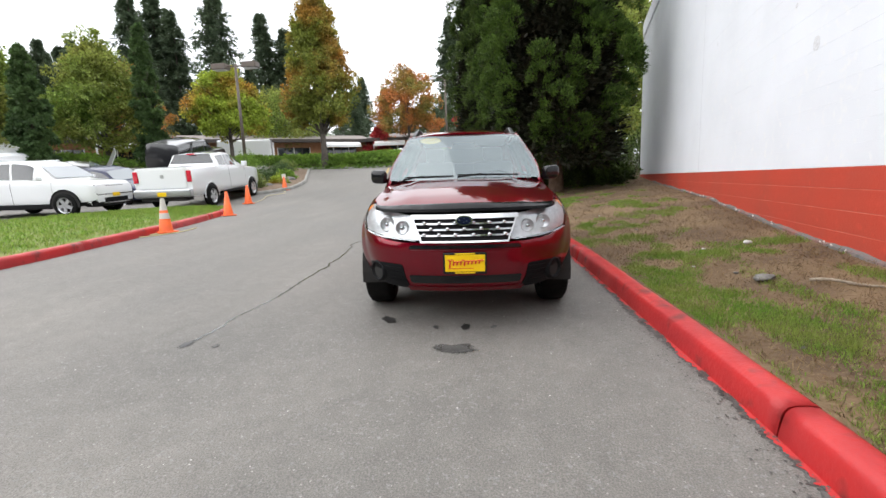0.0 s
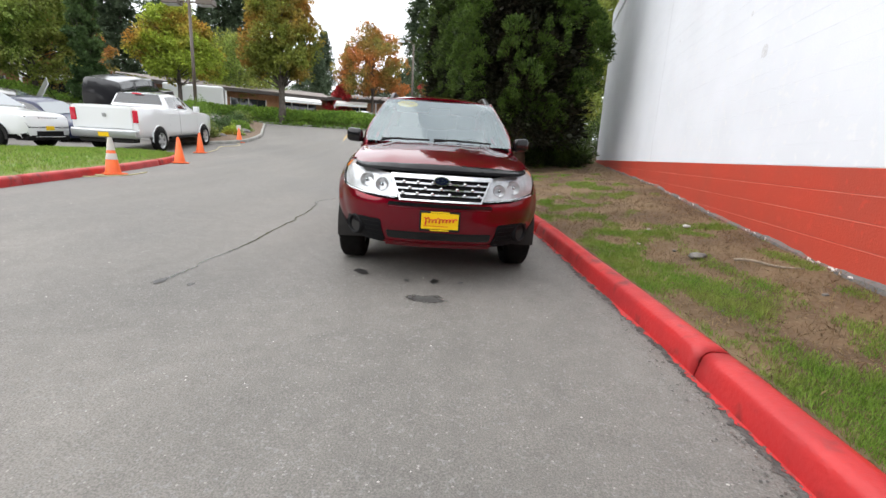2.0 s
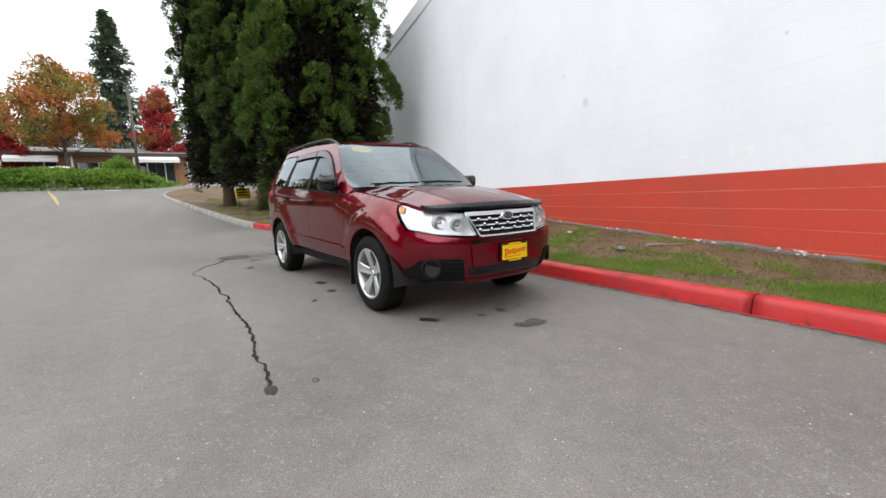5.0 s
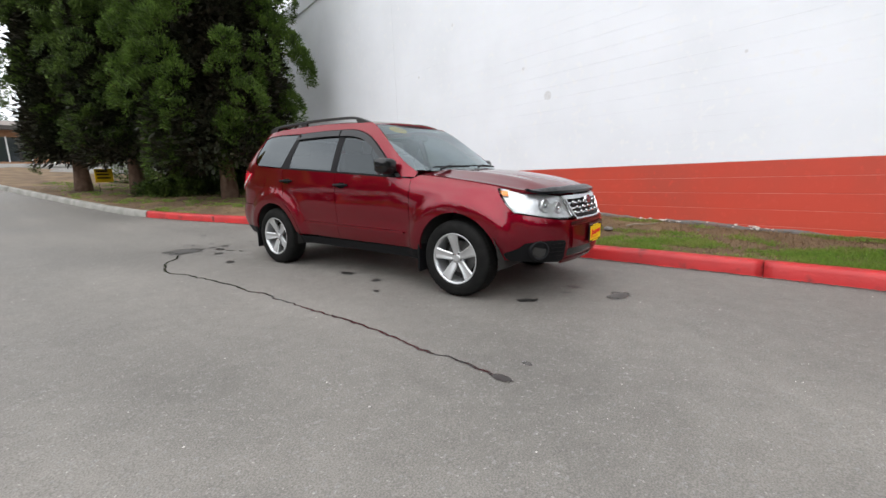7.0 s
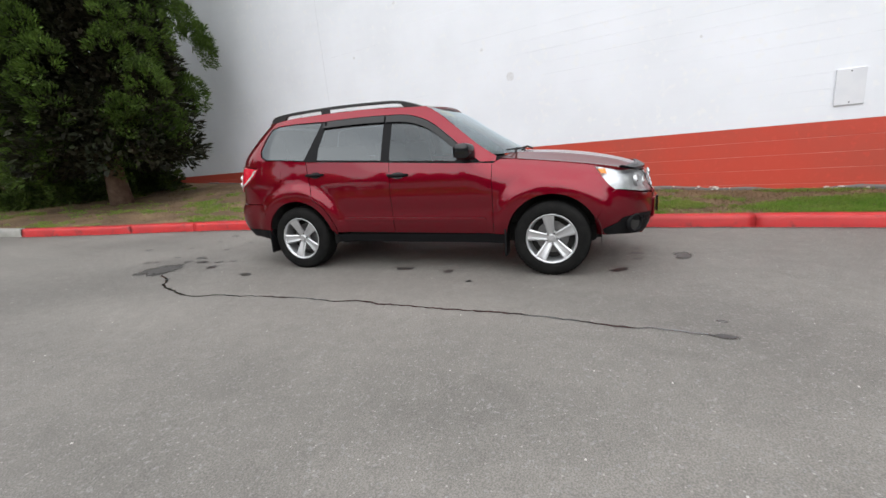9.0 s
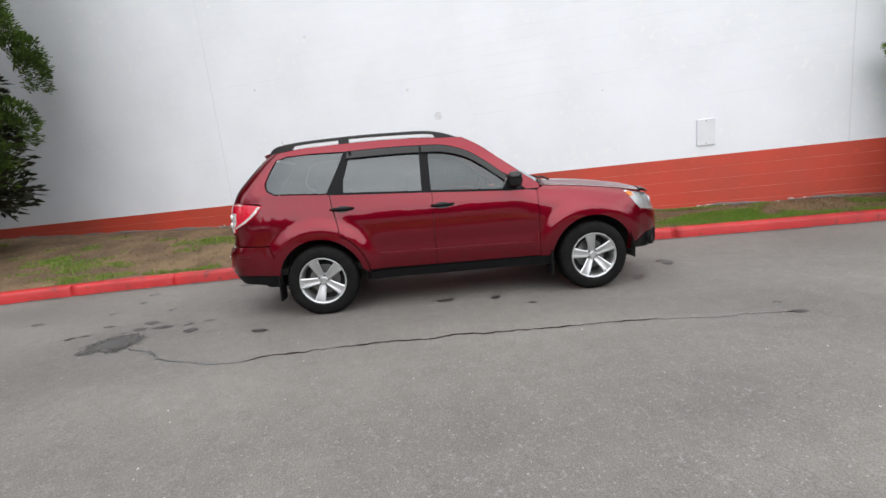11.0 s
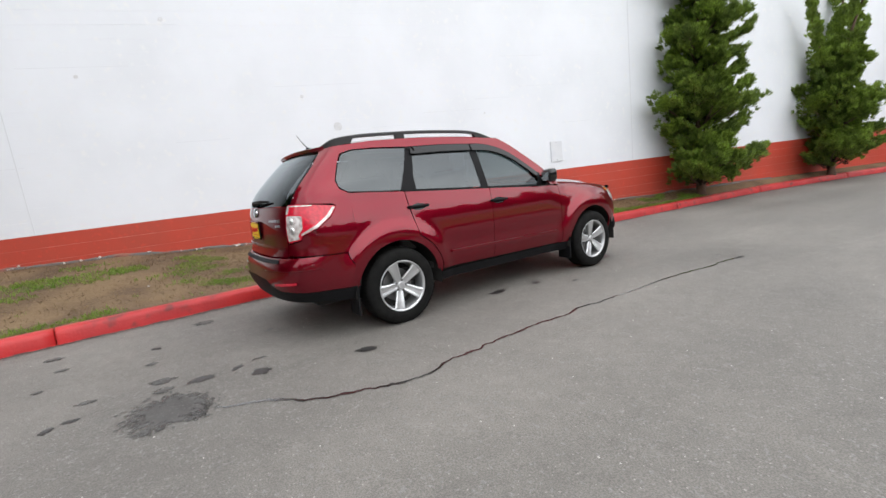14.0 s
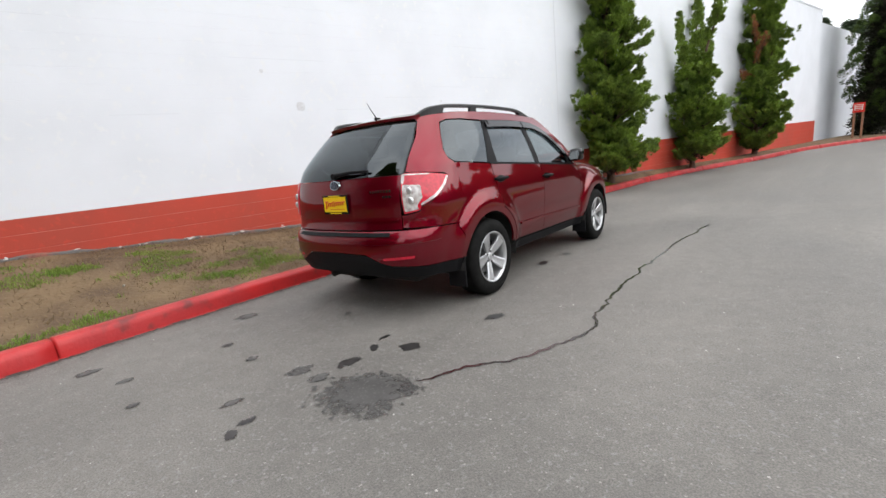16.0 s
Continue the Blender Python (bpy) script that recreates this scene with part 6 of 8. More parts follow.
def fir(x, y, z, height, radius, seed, label, bare=0.10, layers=64):
    """A tall fir: tapered trunk, drooping branches in ragged tiers."""
    rng = np.random.default_rng(seed)
    tree = tagged(empty("fir_tree", pose(x, y, z)), label, "tree", group="firs behind the building")
    tr, path = trunk_mesh((0, 0, 0), height, height * 0.014, rng, 0.01, 7)
    wood, cs, os_, sp = [tr], [], [], []
    for i in range(layers):
        t = i / layers
        h = height * (bare + (1 - bare) * t)
        for k in range(6):
            a = rng.uniform(0, 6.28)
            l = radius * (1 - t) ** 0.7 * rng.uniform(0.35, 1.2) + 0.1
            for f in (0.25, 0.45, 0.65, 0.85, 1.0):
                cs.append(np.array([[l * f * math.cos(a), l * f * math.sin(a), h - 0.22 * l * f + rng.normal() * 0.1]]))
                os_.append(np.array([[math.cos(a), math.sin(a), -0.25]]))
                sp.append(np.array([0.10 + 0.38 * (1 - t)]))
    link_mesh("trunk", *merge(*wood), M["bark_grey"], tree, smooth=True)
    leaf_mesh("crown", np.concatenate(cs), np.concatenate(os_), 10, np.concatenate(sp), 0.55, 0.17, M["fir_leaf"], tree, rng, lift=-0.2)
    return tree


first = [fir(0, 0, 0, 24, 4.6, 41, "tall dark green fir"), fir(0, 0, 0, 24, 3.9, 42, "tall dark green fir"), fir(0, 0, 0, 24, 4.3, 43, "tall dark green fir")]
FIRS = [(-55.7, 64.3, 30.8), (-55.2, 68.5, 33.4), (-51.4, 67.7, 30.0), (-43.6, 67.1, 32.2), (-39.6, 74.1, 30.6), (-56.1, 49.8, 20.5), (-59.0, 46.3, 21.2), (-57.8, 55.3, 20.8), (-7.7, 75.1, 27.5),
        (-35.3, 114.7, 29.0), (-28, 110, 25), (-42, 118, 28), (-36.6, 76, 28.5), (-62, 60, 24), (-66, 50, 22), (-31, 95, 22), (-22, 105, 21), (-14, 100, 18), (-64, 40, 20), (-50, 60, 22), (2, 85, 20),
        (-20, 120, 24), (-26, 125, 26), (8, 70, 18), (-68, 34, 22), (-33, 80, 19), (-27, 82, 17), (-22, 86, 18), (-17, 88, 16), (-11, 90, 19), (-5, 92, 15), (-62, 56, 21), (-70, 44, 22), (-72, 28, 21), (-74, 20, 20), (-38, 66, 20), (-66, 62, 24)]
for i, (x, y, top) in enumerate(FIRS):
    g = road_z(x, y) - 0.2
    s = (top - g) / 24
    ob = first[i] if i < 3 else copy_thing(first[i % 3], Matrix())
    ob.matrix_basis = pose(x, y, g, 0, 0, i * 71) @ Matrix.Diagonal((s * 1.15, s * 1.15, s, 1))


def shrub(name, x, y, z, sx, sy, sz, seed, leafm, label, n=160, leaf=0.08, per=16):
    rng = np.random.default_rng(seed)
    ob = tagged(empty(name, pose(x, y, z)), label, "shrub")
    q = rng.normal(size=(n, 3))
    q /= np.linalg.norm(q, axis=1, keepdims=True)
    q[:, 2] = abs(q[:, 2])
    lump = 1 + 0.22 * np.sin(q[:, 0] * 5 + seed) * np.cos(q[:, 1] * 4 + seed)
    c = q * np.array([sx, sy, sz]) * (rng.uniform(0.55, 1, (n, 1)) * lump[:, None])
    stems = [limb_mesh((0, 0, -0.05), (math.cos(a), math.sin(a), 1.2), sz * 0.8, 0.02, rng)[0] for a in np.linspace(0, 6, 7)]
    link_mesh("stems", *merge(*stems), M["bark_grey"], ob)
    leaf_mesh("foliage", c, q, per, max(sx, sy, sz) * 0.16, leaf * 1.6, leaf * 0.8, M[leafm], ob, rng)
    return ob


# dark shrubs under the cedars, against the end of the wall
for i, (x, y, sx, sy, sz) in enumerate([(2.9, 16.3, 0.8, 0.8, 0.8), (1.7, 16.9, 0.9, 0.8, 0.75), (0.9, 17.4, 0.7, 0.7, 0.6), (3.7, 16.2, 0.6, 0.8, 0.9), (3.6, 17.2, 0.9, 0.9, 0.75), (4.6, 18.3, 0.8, 1.0, 0.8), (2.6, 18.6, 1.0, 1.0, 0.9), (3.4, 20.5, 1.2, 1.0, 1.2), (6.2, 22.0, 1.6, 1.2, 1.8), (4.6, 23.5, 1.6, 1.2, 1.9), (7.8, 24.5, 1.8, 1.4, 2.2), (2.2, 22.8, 1.4, 1.2, 1.4)]):
    shrub("shrub", x, y, lawn_z(x, y) - 0.05, sx, sy, sz, 60 + i, "dark_cedar_leaf", "low dark green shrub in the shade of the cedars", 260, 0.07)


# ---- marks on the driveway ----
M["tar"] = mat("sealed_crack_tar", (0.020, 0.019, 0.018), 0.24, other=(0.04, 0.038, 0.036), scale=9, spec=1.0, coat=1.0)
M["tar"].node_tree.nodes["Principled BSDF"].inputs["Coat Roughness"].default_value = 0.2
M["wet_stain"] = mat("oily_stain", (0.042, 0.040, 0.038), 0.55, other=(0.07, 0.067, 0.064), scale=9, detail=8, fine=(0.13, 0.125, 0.12), fine_scale=70)
M["drip"] = mat("dark_oil_drip", (0.016, 0.015, 0.015), 0.4, other=(0.035, 0.033, 0.032), scale=12)


def fade_edges(m, start=0.50, stop=0.34, breakup=0.55, grain=38.0):
    """Lets a stain thin out towards its rim and break up into specks."""
    n, l = m.node_tree.nodes, m.node_tree.links
    tc, sep, com, ln, nz, add, mr = (n.new(i) for i in ("ShaderNodeTexCoord", "ShaderNodeSeparateXYZ", "ShaderNodeCombineXYZ", "ShaderNodeVectorMath", "ShaderNodeTexNoise", "ShaderNodeMath", "ShaderNodeMapRange"))
    l.new(tc.outputs["Generated"], sep.inputs[0])
    for ax_ in ("X", "Y"):
        sub_ = n.new("ShaderNodeMath")
        sub_.operation = "SUBTRACT"
        sub_.inputs[1].default_value = 0.5
        l.new(sep.outputs[ax_], sub_.inputs[0])
        l.new(sub_.outputs[0], com.inputs[ax_])
    ln.operation = "LENGTH"
    l.new(com.outputs[0], ln.inputs[0])
    nz.inputs["Scale"].default_value, nz.inputs["Detail"].default_value = grain, 5.0
    l.new(tc.outputs["Object"], nz.inputs["Vector"])
    add.operation = "MULTIPLY_ADD"
    add.inputs[1].default_value = breakup
    l.new(nz.outputs["Fac"], add.inputs[0])
    l.new(ln.outputs["Value"], add.inputs[2])
    mr.inputs["From Min"].default_value, mr.inputs["From Max"].default_value = start + 0.5 * breakup, stop + 0.5 * breakup
    mr.inputs["To Min"].default_value, mr.inputs["To Max"].default_value = 0.0, 1.0
    l.new(add.outputs[0], mr.inputs["Value"])
    l.new(mr.outputs["Result"], m.node_tree.nodes["Principled BSDF"].inputs["Alpha"])


fade_edges(M["wet_stain"], 0.50, 0.26, 0.7, 24.0)
fade_edges(M["drip"], 0.48, 0.38, 1.3, 20.0)
M["spatter"] = mat("oily_spatter", (0.045, 0.043, 0.041), 0.55, other=(0.07, 0.067, 0.064), scale=9)
M["road_yellow"] = mat("worn_yellow_line", (0.50, 0.31, 0.06), 0.7, other=(0.30, 0.24, 0.13), scale=6)
M["road_white"] = mat("worn_white_line", (0.62, 0.62, 0.6), 0.7, other=(0.35, 0.34, 0.33), scale=6)


def road_strip(name, pts, width, material, label, category, wig=0.0, seed=0, lift=0.003):
    """A flat strip that lies on the road along points, with uneven width and edges."""
    line = spline([(x, y, 0) for x, y in pts], 44 if wig else 14)
    vs, fs = [], []
    for i, p in enumerate(line):
        d = (line[min(i + 1, len(line) - 1)] - line[max(i - 1, 0)]).normalized()
        nrm = Vector((-d.y, d.x, 0))
        c = p + nrm * wig * (noise.noise(Vector((p.x * 3, p.y * 3, seed))) + 0.4 * noise.noise(Vector((p.x * 11, p.y * 11, seed + 5))) + 0.22 * noise.noise(Vector((p.x * 28, p.y * 28, seed + 8))))
        end = min(1.0, (i + 1) / 10, (len(line) - i) / 12)
        w = width * (0.35 + 0.65 * end) * (1 + (0.7 * noise.noise(Vector((p.x * 13, p.y * 13, seed + 9))) if wig else 0))
        for sgn in (-1, 1):
            q = c + nrm * w * 0.5 * sgn
            vs.append((q.x, q.y, road_z(q.x, q.y) + lift))
    for i in range(len(line) - 1):
        fs.append((2 * i, 2 * i + 1, 2 * i + 3, 2 * i + 2))
    return tagged(link_mesh(name, vs, fs, material), label, category, kind="structure")


road_strip("tar_crack", [(-2.22, 2.66), (-2.2, 3.1), (-2.19, 3.6), (-2.18, 4.2), (-2.19, 4.75), (-2.2, 5.2), (-2.26, 5.9), (-2.35, 6.5), (-2.42, 6.9), (-2.34, 7.25), (-2.12, 7.6), (-1.93, 7.9)], 0.021, M["tar"], "long dark tar-filled crack in the asphalt", "crack", 0.055, 3)
road_strip("lane_line", [(-6.8, 25), (-7.8, 30), (-9.0, 35.4)], 0.16, M["road_yellow"], "worn yellow centre line", "line")
road_strip("stop_line", [(-6.18, 34.8), (-5.25, 33.9)], 0.4, M["road_white"], "worn white stop mark", "line")


def stain(x, y, rx, ry, turn, material, seed, rough_edge=0.3):
    n = 36 if rx > 0.1 else 18
    vs, fs = [], []
    ca, sa = math.cos(radians(turn)), math.sin(radians(turn))
    for k in range(n):
        a = 2 * math.pi * k / n
        r = 1 + rough_edge * (noise.noise(Vector((math.cos(a) * 1.3, math.sin(a) * 1.3, seed))) + 0.5 * noise.noise(Vector((math.cos(a) * 5, math.sin(a) * 5, seed + 3))))
        u, v = 1.12 * rx * r * math.cos(a), 1.12 * ry * r * math.sin(a)
        px, py = x + u * ca - v * sa, y + u * sa + v * ca
        vs.append((px, py, road_z(px, py) + 0.0045))
    vs.append((x, y, road_z(x, y) + 0.0045))
    fs = [(k, (k + 1) % n, n) for k in range(n)]
    return tagged(link_mesh("oil_stain", vs, fs, material), "dark oily stain on the asphalt", "stain", group="stains on the asphalt", kind="structure")


stain(-1.80, 8.16, 0.27, 0.21, 35, M["wet_stain"], 1, 0.6)
srng = np.random.default_rng(3)
sv, sf = [], []
for k in range(60):
    a_ = srng.uniform(0, 6.283)
    d_ = srng.normal(1.0, 0.16)
    u, v = 0.28 * d_ * math.cos(a_), 0.225 * d_ * math.sin(a_)
    x, y = -1.80 + u * 0.82 - v * 0.57, 8.16 + u * 0.57 + v * 0.82
    r = srng.uniform(0.003, 0.012) * (1.2 - 0.5 * abs(d_ - 0.9))
    o = len(sv)
    sv += [(x + r * srng.uniform(0.6, 1.2) * math.cos(q * 1.047), y + r * srng.uniform(0.6, 1.2) * math.sin(q * 1.047), road_z(x, y) + 0.0055) for q in range(6)]
    sf.append(tuple(range(o, o + 6)))
tagged(link_mesh("stain_spatter", sv, sf, M["spatter"]), "spatter round the dark oily stain", "stain", kind="stuff")
stain(-2.215, 2.66, 0.07, 0.03, 80, M["drip"], 41, 0.6)
stain(-1.95, 7.98, 0.10, 0.045, -20, M["wet_stain"], 2, 0.5)
stain(-0.31, 2.73, 0.15, 0.075, -5, M["wet_stain"], 3, 0.6)
for i, (x, y, rx, ry, dark) in enumerate([(-1.57, 7.60, 0.085, 0.045, 1), (-1.28, 7.58, 0.045, 0.02, 1), (-1.36, 7.73, 0.05, 0.025, 1), (-1.40, 7.97, 0.10, 0.022, 1), (-1.42, 8.19, 0.075, 0.05, 0), (-1.23, 8.20, 0.095, 0.035, 0), (-1.26, 8.61, 0.07, 0.03, 0),
                                          (-1.57, 8.74, 0.045, 0.03, 1), (-1.52, 8.64, 0.05, 0.018, 1), (-0.79, 8.96, 0.05, 0.02, 0), (-0.35, 8.29, 0.055, 0.03, 1), (-0.77, 8.29, 0.05, 0.03, 0), (0.19, 7.89, 0.13, 0.02, 0), (0.03, 9.03, 0.09, 0.025, 0), (-0.36, 8.9, 0.06, 0.02, 0),
                                          (-1.73, 6.88, 0.08, 0.03, 1), (-1.20, 5.28, 0.10, 0.035, 1), (-1.22, 4.79, 0.06, 0.04, 1), (-1.49, 4.48, 0.035, 0.02, 1), (-0.90, 3.27, 0.09, 0.015, 1), (-0.28, 3.13, 0.075, 0.02, 1), (-0.50, 3.11, 0.04, 0.014, 1), (-0.07, 3.14, 0.035, 0.014, 1),
                                          (-1.98, 2.65, 0.04, 0.02, 0), (-0.59, 7.40, 0.05, 0.018, 1), (-1.0, 9.6, 0.09, 0.03, 0)]):
    stain(x, y, rx * (1.0 if dark else 0.8), max(ry, 0.48 * rx), 60 + 37 * i % 90 if dark else 75, M["drip"] if dark else M["wet_stain"], 10 + i, 0.55)
M["crumb"] = mat("pale_pebble", (0.45, 0.43, 0.4), 0.8)
prng = np.random.default_rng(5)
pv, pf = [], []
for k in range(420):
    x, y = prng.uniform(-6, 1.0), prng.uniform(-1, 12)
    r = prng.uniform(0.002, 0.006)
    z = road_z(x, y)
    o = len(pv)
    for a in range(4):
        pv.append((x + r * 1.3 * math.cos(a * 1.57 + k), y + r * math.sin(a * 1.57 + k), z))
    pv.append((x, y, z + r * 0.9))
    pf += [(o + a, o + (a + 1) % 4, o + 4) for a in range(4)]
tagged(link_mesh("loose_grit", pv, pf, M["crumb"]), "loose pale grit scattered on the asphalt", "grit", kind="stuff")

# ---- grass, straw and litter on the lawn ----
M["blade_green"] = leaf_mat("grass_green", (0.15, 0.27, 0.035), (0.22, 0.28, 0.06), 3.0, 0.4)
M["blade_straw"] = leaf_mat("grass_straw", (0.23, 0.165, 0.084), (0.115, 0.076, 0.04), 3.0, 0.45)


def greenness(x, y):
    k = (x - kerb_x(y) - 0.15) / max(0.3, wall_x(y) - kerb_x(y))
    g = 0.6 * noise.noise(Vector((x * 0.9, y * 0.7, 2.0))) + 0.75 * noise.noise(Vector((x * 3.1, y * 2.1, 7.0)))
    edge = 0.40 * math.exp(-((k - 0.13) / 0.17) ** 2) if y < 4.5 else 0.17 * math.exp(-((k - 0.26) / 0.2) ** 2)
    return g + edge - 0.05 + (0.03 if y < 2 else 0) - (0.16 if y > 5 else 0) - 0.45 * max(0, k - 0.45)


def blades(name, n, seed, want_green, y0, y1, length, width, material, label):
    rng = np.random.default_rng(seed)
    cs = []
    while len(cs) < n:
        y = rng.uniform(y0, y1)
        x = rng.uniform(kerb_x(y) + 0.17, (wall_x(y) - 0.06) if y < WALL_Y1 else 9)
        g = greenness(x, y)
        if (g > -0.08 + 0.42 * rng.uniform()) == want_green:
            cs.append((x, y, lawn_z(x, y) + 0.05 * math.sin(math.pi * min(1, max(0, (x - kerb_x(y) - 0.13) / max(0.05, wall_x(y) - kerb_x(y) - 0.13)))) * noise.noise(Vector((x * 1.1, y * 0.9, 0))) - 0.006))
    up = np.tile([0, 0, 1.0 if want_green else 0.25], (len(cs), 1)) + rng.normal(size=(len(cs), 3)) * (0.15 if want_green else 0.5)
    ob = leaf_mesh(name, cs, up, 5 if want_green else 3, 0.018, length, width, material, None, rng, lift=0.9 if want_green else 0.05, flat=1.5)
    return tagged(ob, label, "grass", kind="stuff")


blades("grass", 26000, 71, True, -3, 8, 0.032, 0.004, M["blade_green"], "short green grass growing in patches")
blades("grass", 7000, 72, True, 8, 24, 0.045, 0.007, M["blade_green"], "short green grass under the cedars")
blades("straw", 12000, 73, False, -3, 8, 0.055, 0.004, M["blade_straw"], "dry straw-coloured thatch on bare soil")
blades("straw", 8000, 74, False, 8, 22, 0.06, 0.005, M["blade_straw"], "dry straw-coloured thatch on bare soil")
M["soil"] = mat("dark_clod", (0.11, 0.075, 0.045), 0.95, other=(0.19, 0.14, 0.085), scale=20)
cv, cf = [], []
for k in range(900):
    y = prng.uniform(-2, 12)
    x = prng.uniform(kerb_x(y) + 0.2, wall_x(y) - 0.1)
    if greenness(x, y) > 0.1:
        continue
    r = prng.uniform(0.004, 0.012)
    o = len(cv)
    z = lawn_z(x, y) + 0.004
    for a in range(5):
        cv.append((x + r * math.cos(a * 1.256 + k), y + r * 1.2 * math.sin(a * 1.256 + k), z - 0.006))
    cv.append((x + r * 0.2, y, z + r * 0.7))
    cf += [(o + a, o + (a + 1) % 5, o + 5) for a in range(5)]
tagged(link_mesh("soil_crumbs", cv, cf, M["soil"]), "crumbs of dark soil and bark on the lawn", "soil", kind="stuff")


def lump(name, x, y, z, sx, sy, sz, seed, material, label, category, turn=0):
    bm = bmesh.new()
    bmesh.ops.create_icosphere(bm, subdivisions=3, radius=1.0)
    for v in bm.verts:
        k = 1 + 0.35 * noise.noise(v.co * 1.4 + Vector((seed, 0, 0))) + 0.15 * noise.noise(v.co * 4 + Vector((0, seed, 0)))
        v.co = Vector((v.co.x * sx * k, v.co.y * sy * k, v.co.z * sz * k))
    ob = part(name, bm, material, None, smooth=True, at=pose(x, y, z, 0, 0, turn))
    return tagged(ob, label, category)


M["rock"] = mat("grey_rock", (0.19, 0.18, 0.165), 0.9, other=(0.09, 0.085, 0.078), scale=12, bump=0.008, bump_scale=40)
M["stick"] = mat("grey_dead_wood", (0.30, 0.25, 0.19), 0.9, other=(0.18, 0.15, 0.11), scale=18, bump=0.003, bump_scale=60)
M["chip"] = mat("flaked_white_paint", (0.68, 0.66, 0.62), 0.8, other=(0.4, 0.3, 0.27), scale=25)
lump("rock", 2.07, 3.68, lawn_z(2.07, 3.68) + 0.022, 0.10, 0.06, 0.026, 4, M["rock"], "flat grey rock lying on the lawn", "rock", 30)
lump("stone", 2.62, 5.0, lawn_z(2.62, 5.0) + 0.012, 0.045, 0.03, 0.022, 9, M["crumb"], "small pale stone on the soil", "stone")
for i in range(9):
    y = prng.uniform(0, 10)
    x = prng.uniform(kerb_x(y) + 0.4, wall_x(y) - 0.3)
    lump("stone", x, y, lawn_z(x, y) + 0.006, prng.uniform(0.012, 0.026), prng.uniform(0.01, 0.02), 0.01, 20 + i, M["crumb"] if i % 2 else M["rock"], "small stone on the soil", "stone")
a, b = (2.28, 3.50), (2.62, 3.18)
stick = tube_mesh([(a[0] + (b[0] - a[0]) * t, a[1] + (b[1] - a[1]) * t + 0.02 * math.sin(t * 5), lawn_z(a[0] + (b[0] - a[0]) * t, a[1] + (b[1] - a[1]) * t) + 0.022 + 0.01 * math.sin(t * 7)) for t in np.linspace(0, 1, 8)], [0.012, 0.013, 0.011, 0.012, 0.010, 0.009, 0.008, 0.005], 7)
tagged(link_mesh("stick", *stick, M["stick"], smooth=True), "dead grey stick lying in the grass", "stick")

# paint flakes along the wall's foot: clustered, each an irregular plate
crng = np.random.default_rng(9)
fv, ff = [], []
for c0 in (-0.6, 0.6, 1.9, 2.25, 3.05, 3.2, 4.6, 5.6, 6.6, 7.1, 7.9, 8.3, 9.3, 10.2):
    for k in range(crng.integers(2, 7)):
        y = c0 + crng.normal() * 0.16
        z = wall_foot(y) + abs(crng.normal()) * 0.02 + 0.008
        w, h = crng.uniform(0.012, 0.05), crng.uniform(0.006, 0.022)
        o = len(fv)
        for a_ in range(6):
            t = a_ * math.pi / 3
            q = crng.uniform(0.6, 1.1)
            fv.append(wall_point(y + w * q * math.cos(t), 0.05 + 0.004 * (a_ % 2), z + h * q * math.sin(t)))
        fv.append(wall_point(y, 0.062, z))
        ff += [(o + a_, o + (a_ + 1) % 6, o + 6) for a_ in range(6)]
tagged(link_mesh("paint_flakes", fv, ff, M["chip"]), "flaked white paint and mortar along the wall foot", "flakes", kind="stuff")

# things on the wall
M["cover"] = mat("grey_cover_plate", (0.64, 0.655, 0.69), 0.5, other=(0.68, 0.69, 0.72), scale=5)
vs = []
cover = tagged(wall_slab("cover_plate", 0.55, 0.83, 1.31, 1.75, 0.0, 0.022, M["cover"], None, bevel=0.006), "flat grey metal cover plate screwed to the wall", "plate")
for z in (1.345, 1.715):
    bm = bmesh.new()
    bmesh.ops.create_uvsphere(bm, u_segments=8, v_segments=5, radius=0.008, matrix=Matrix.Translation(wall_point(0.69, 0.022, z)))
    part("screw", bm, M["trim"], cover)
M["joint"] = mat("painted_joint", (0.66, 0.675, 0.71), 0.7)
M["patch"] = mat("rough_patch", (0.70, 0.71, 0.74), 0.8, other=(0.6, 0.6, 0.61), scale=30, bump=0.01, bump_scale=60)
for y, z, r in ((5.22, 2.40, 0.075), (7.65, 4.21, 0.035), (5.75, 2.95, 0.03), (2.3, 2.45, 0.02), (-0.6, 5.0, 0.03), (8.9, 3.4, 0.03)):
    vs = [wall_point(y + r * (1 + 0.25 * noise.noise(Vector((k * 1.7, r * 90, 0)))) * math.cos(k * 0.449), 0.003, z + r * (1 + 0.25 * noise.noise(Vector((k * 1.3, 3, r * 50)))) * math.sin(k * 0.449)) for k in range(14)] + [wall_point(y, 0.006, z)]
    tagged(link_mesh("wall_patch", vs, [(k, (k + 1) % 14, 14) for k in range(14)], M["patch"]), "rough filled hole in the white wall", "patch", kind="structure")
wall_slab("control_joint", -1.385, -1.37, BAND + 0.01, 5.6, 0.0, 0.0025, M["joint"], wall)
wall_slab("control_joint", 9.884, 9.896, BAND + 0.01, 5.6, 0.0, 0.0025, M["joint"], wall)
# short stretches of open bed joint
for y0, y1, z in ((0.3, 1.5, 2.93), (1.7, 2.5, 2.73), (2.4, 3.6, 2.53), (-0.2, 0.5, 2.13), (3.9, 4.6, 2.33), (0.9, 1.9, 3.53), (4.7, 6.2, 3.13), (8.2, 9.6, 3.53), (9.8, 10.8, 2.13), (7.0, 7.8, 2.33)):
    wall_slab("open_joint", y0, y1, z + 0.002, z + 0.0065, -0.002, 0.0015, M["joint"], wall)

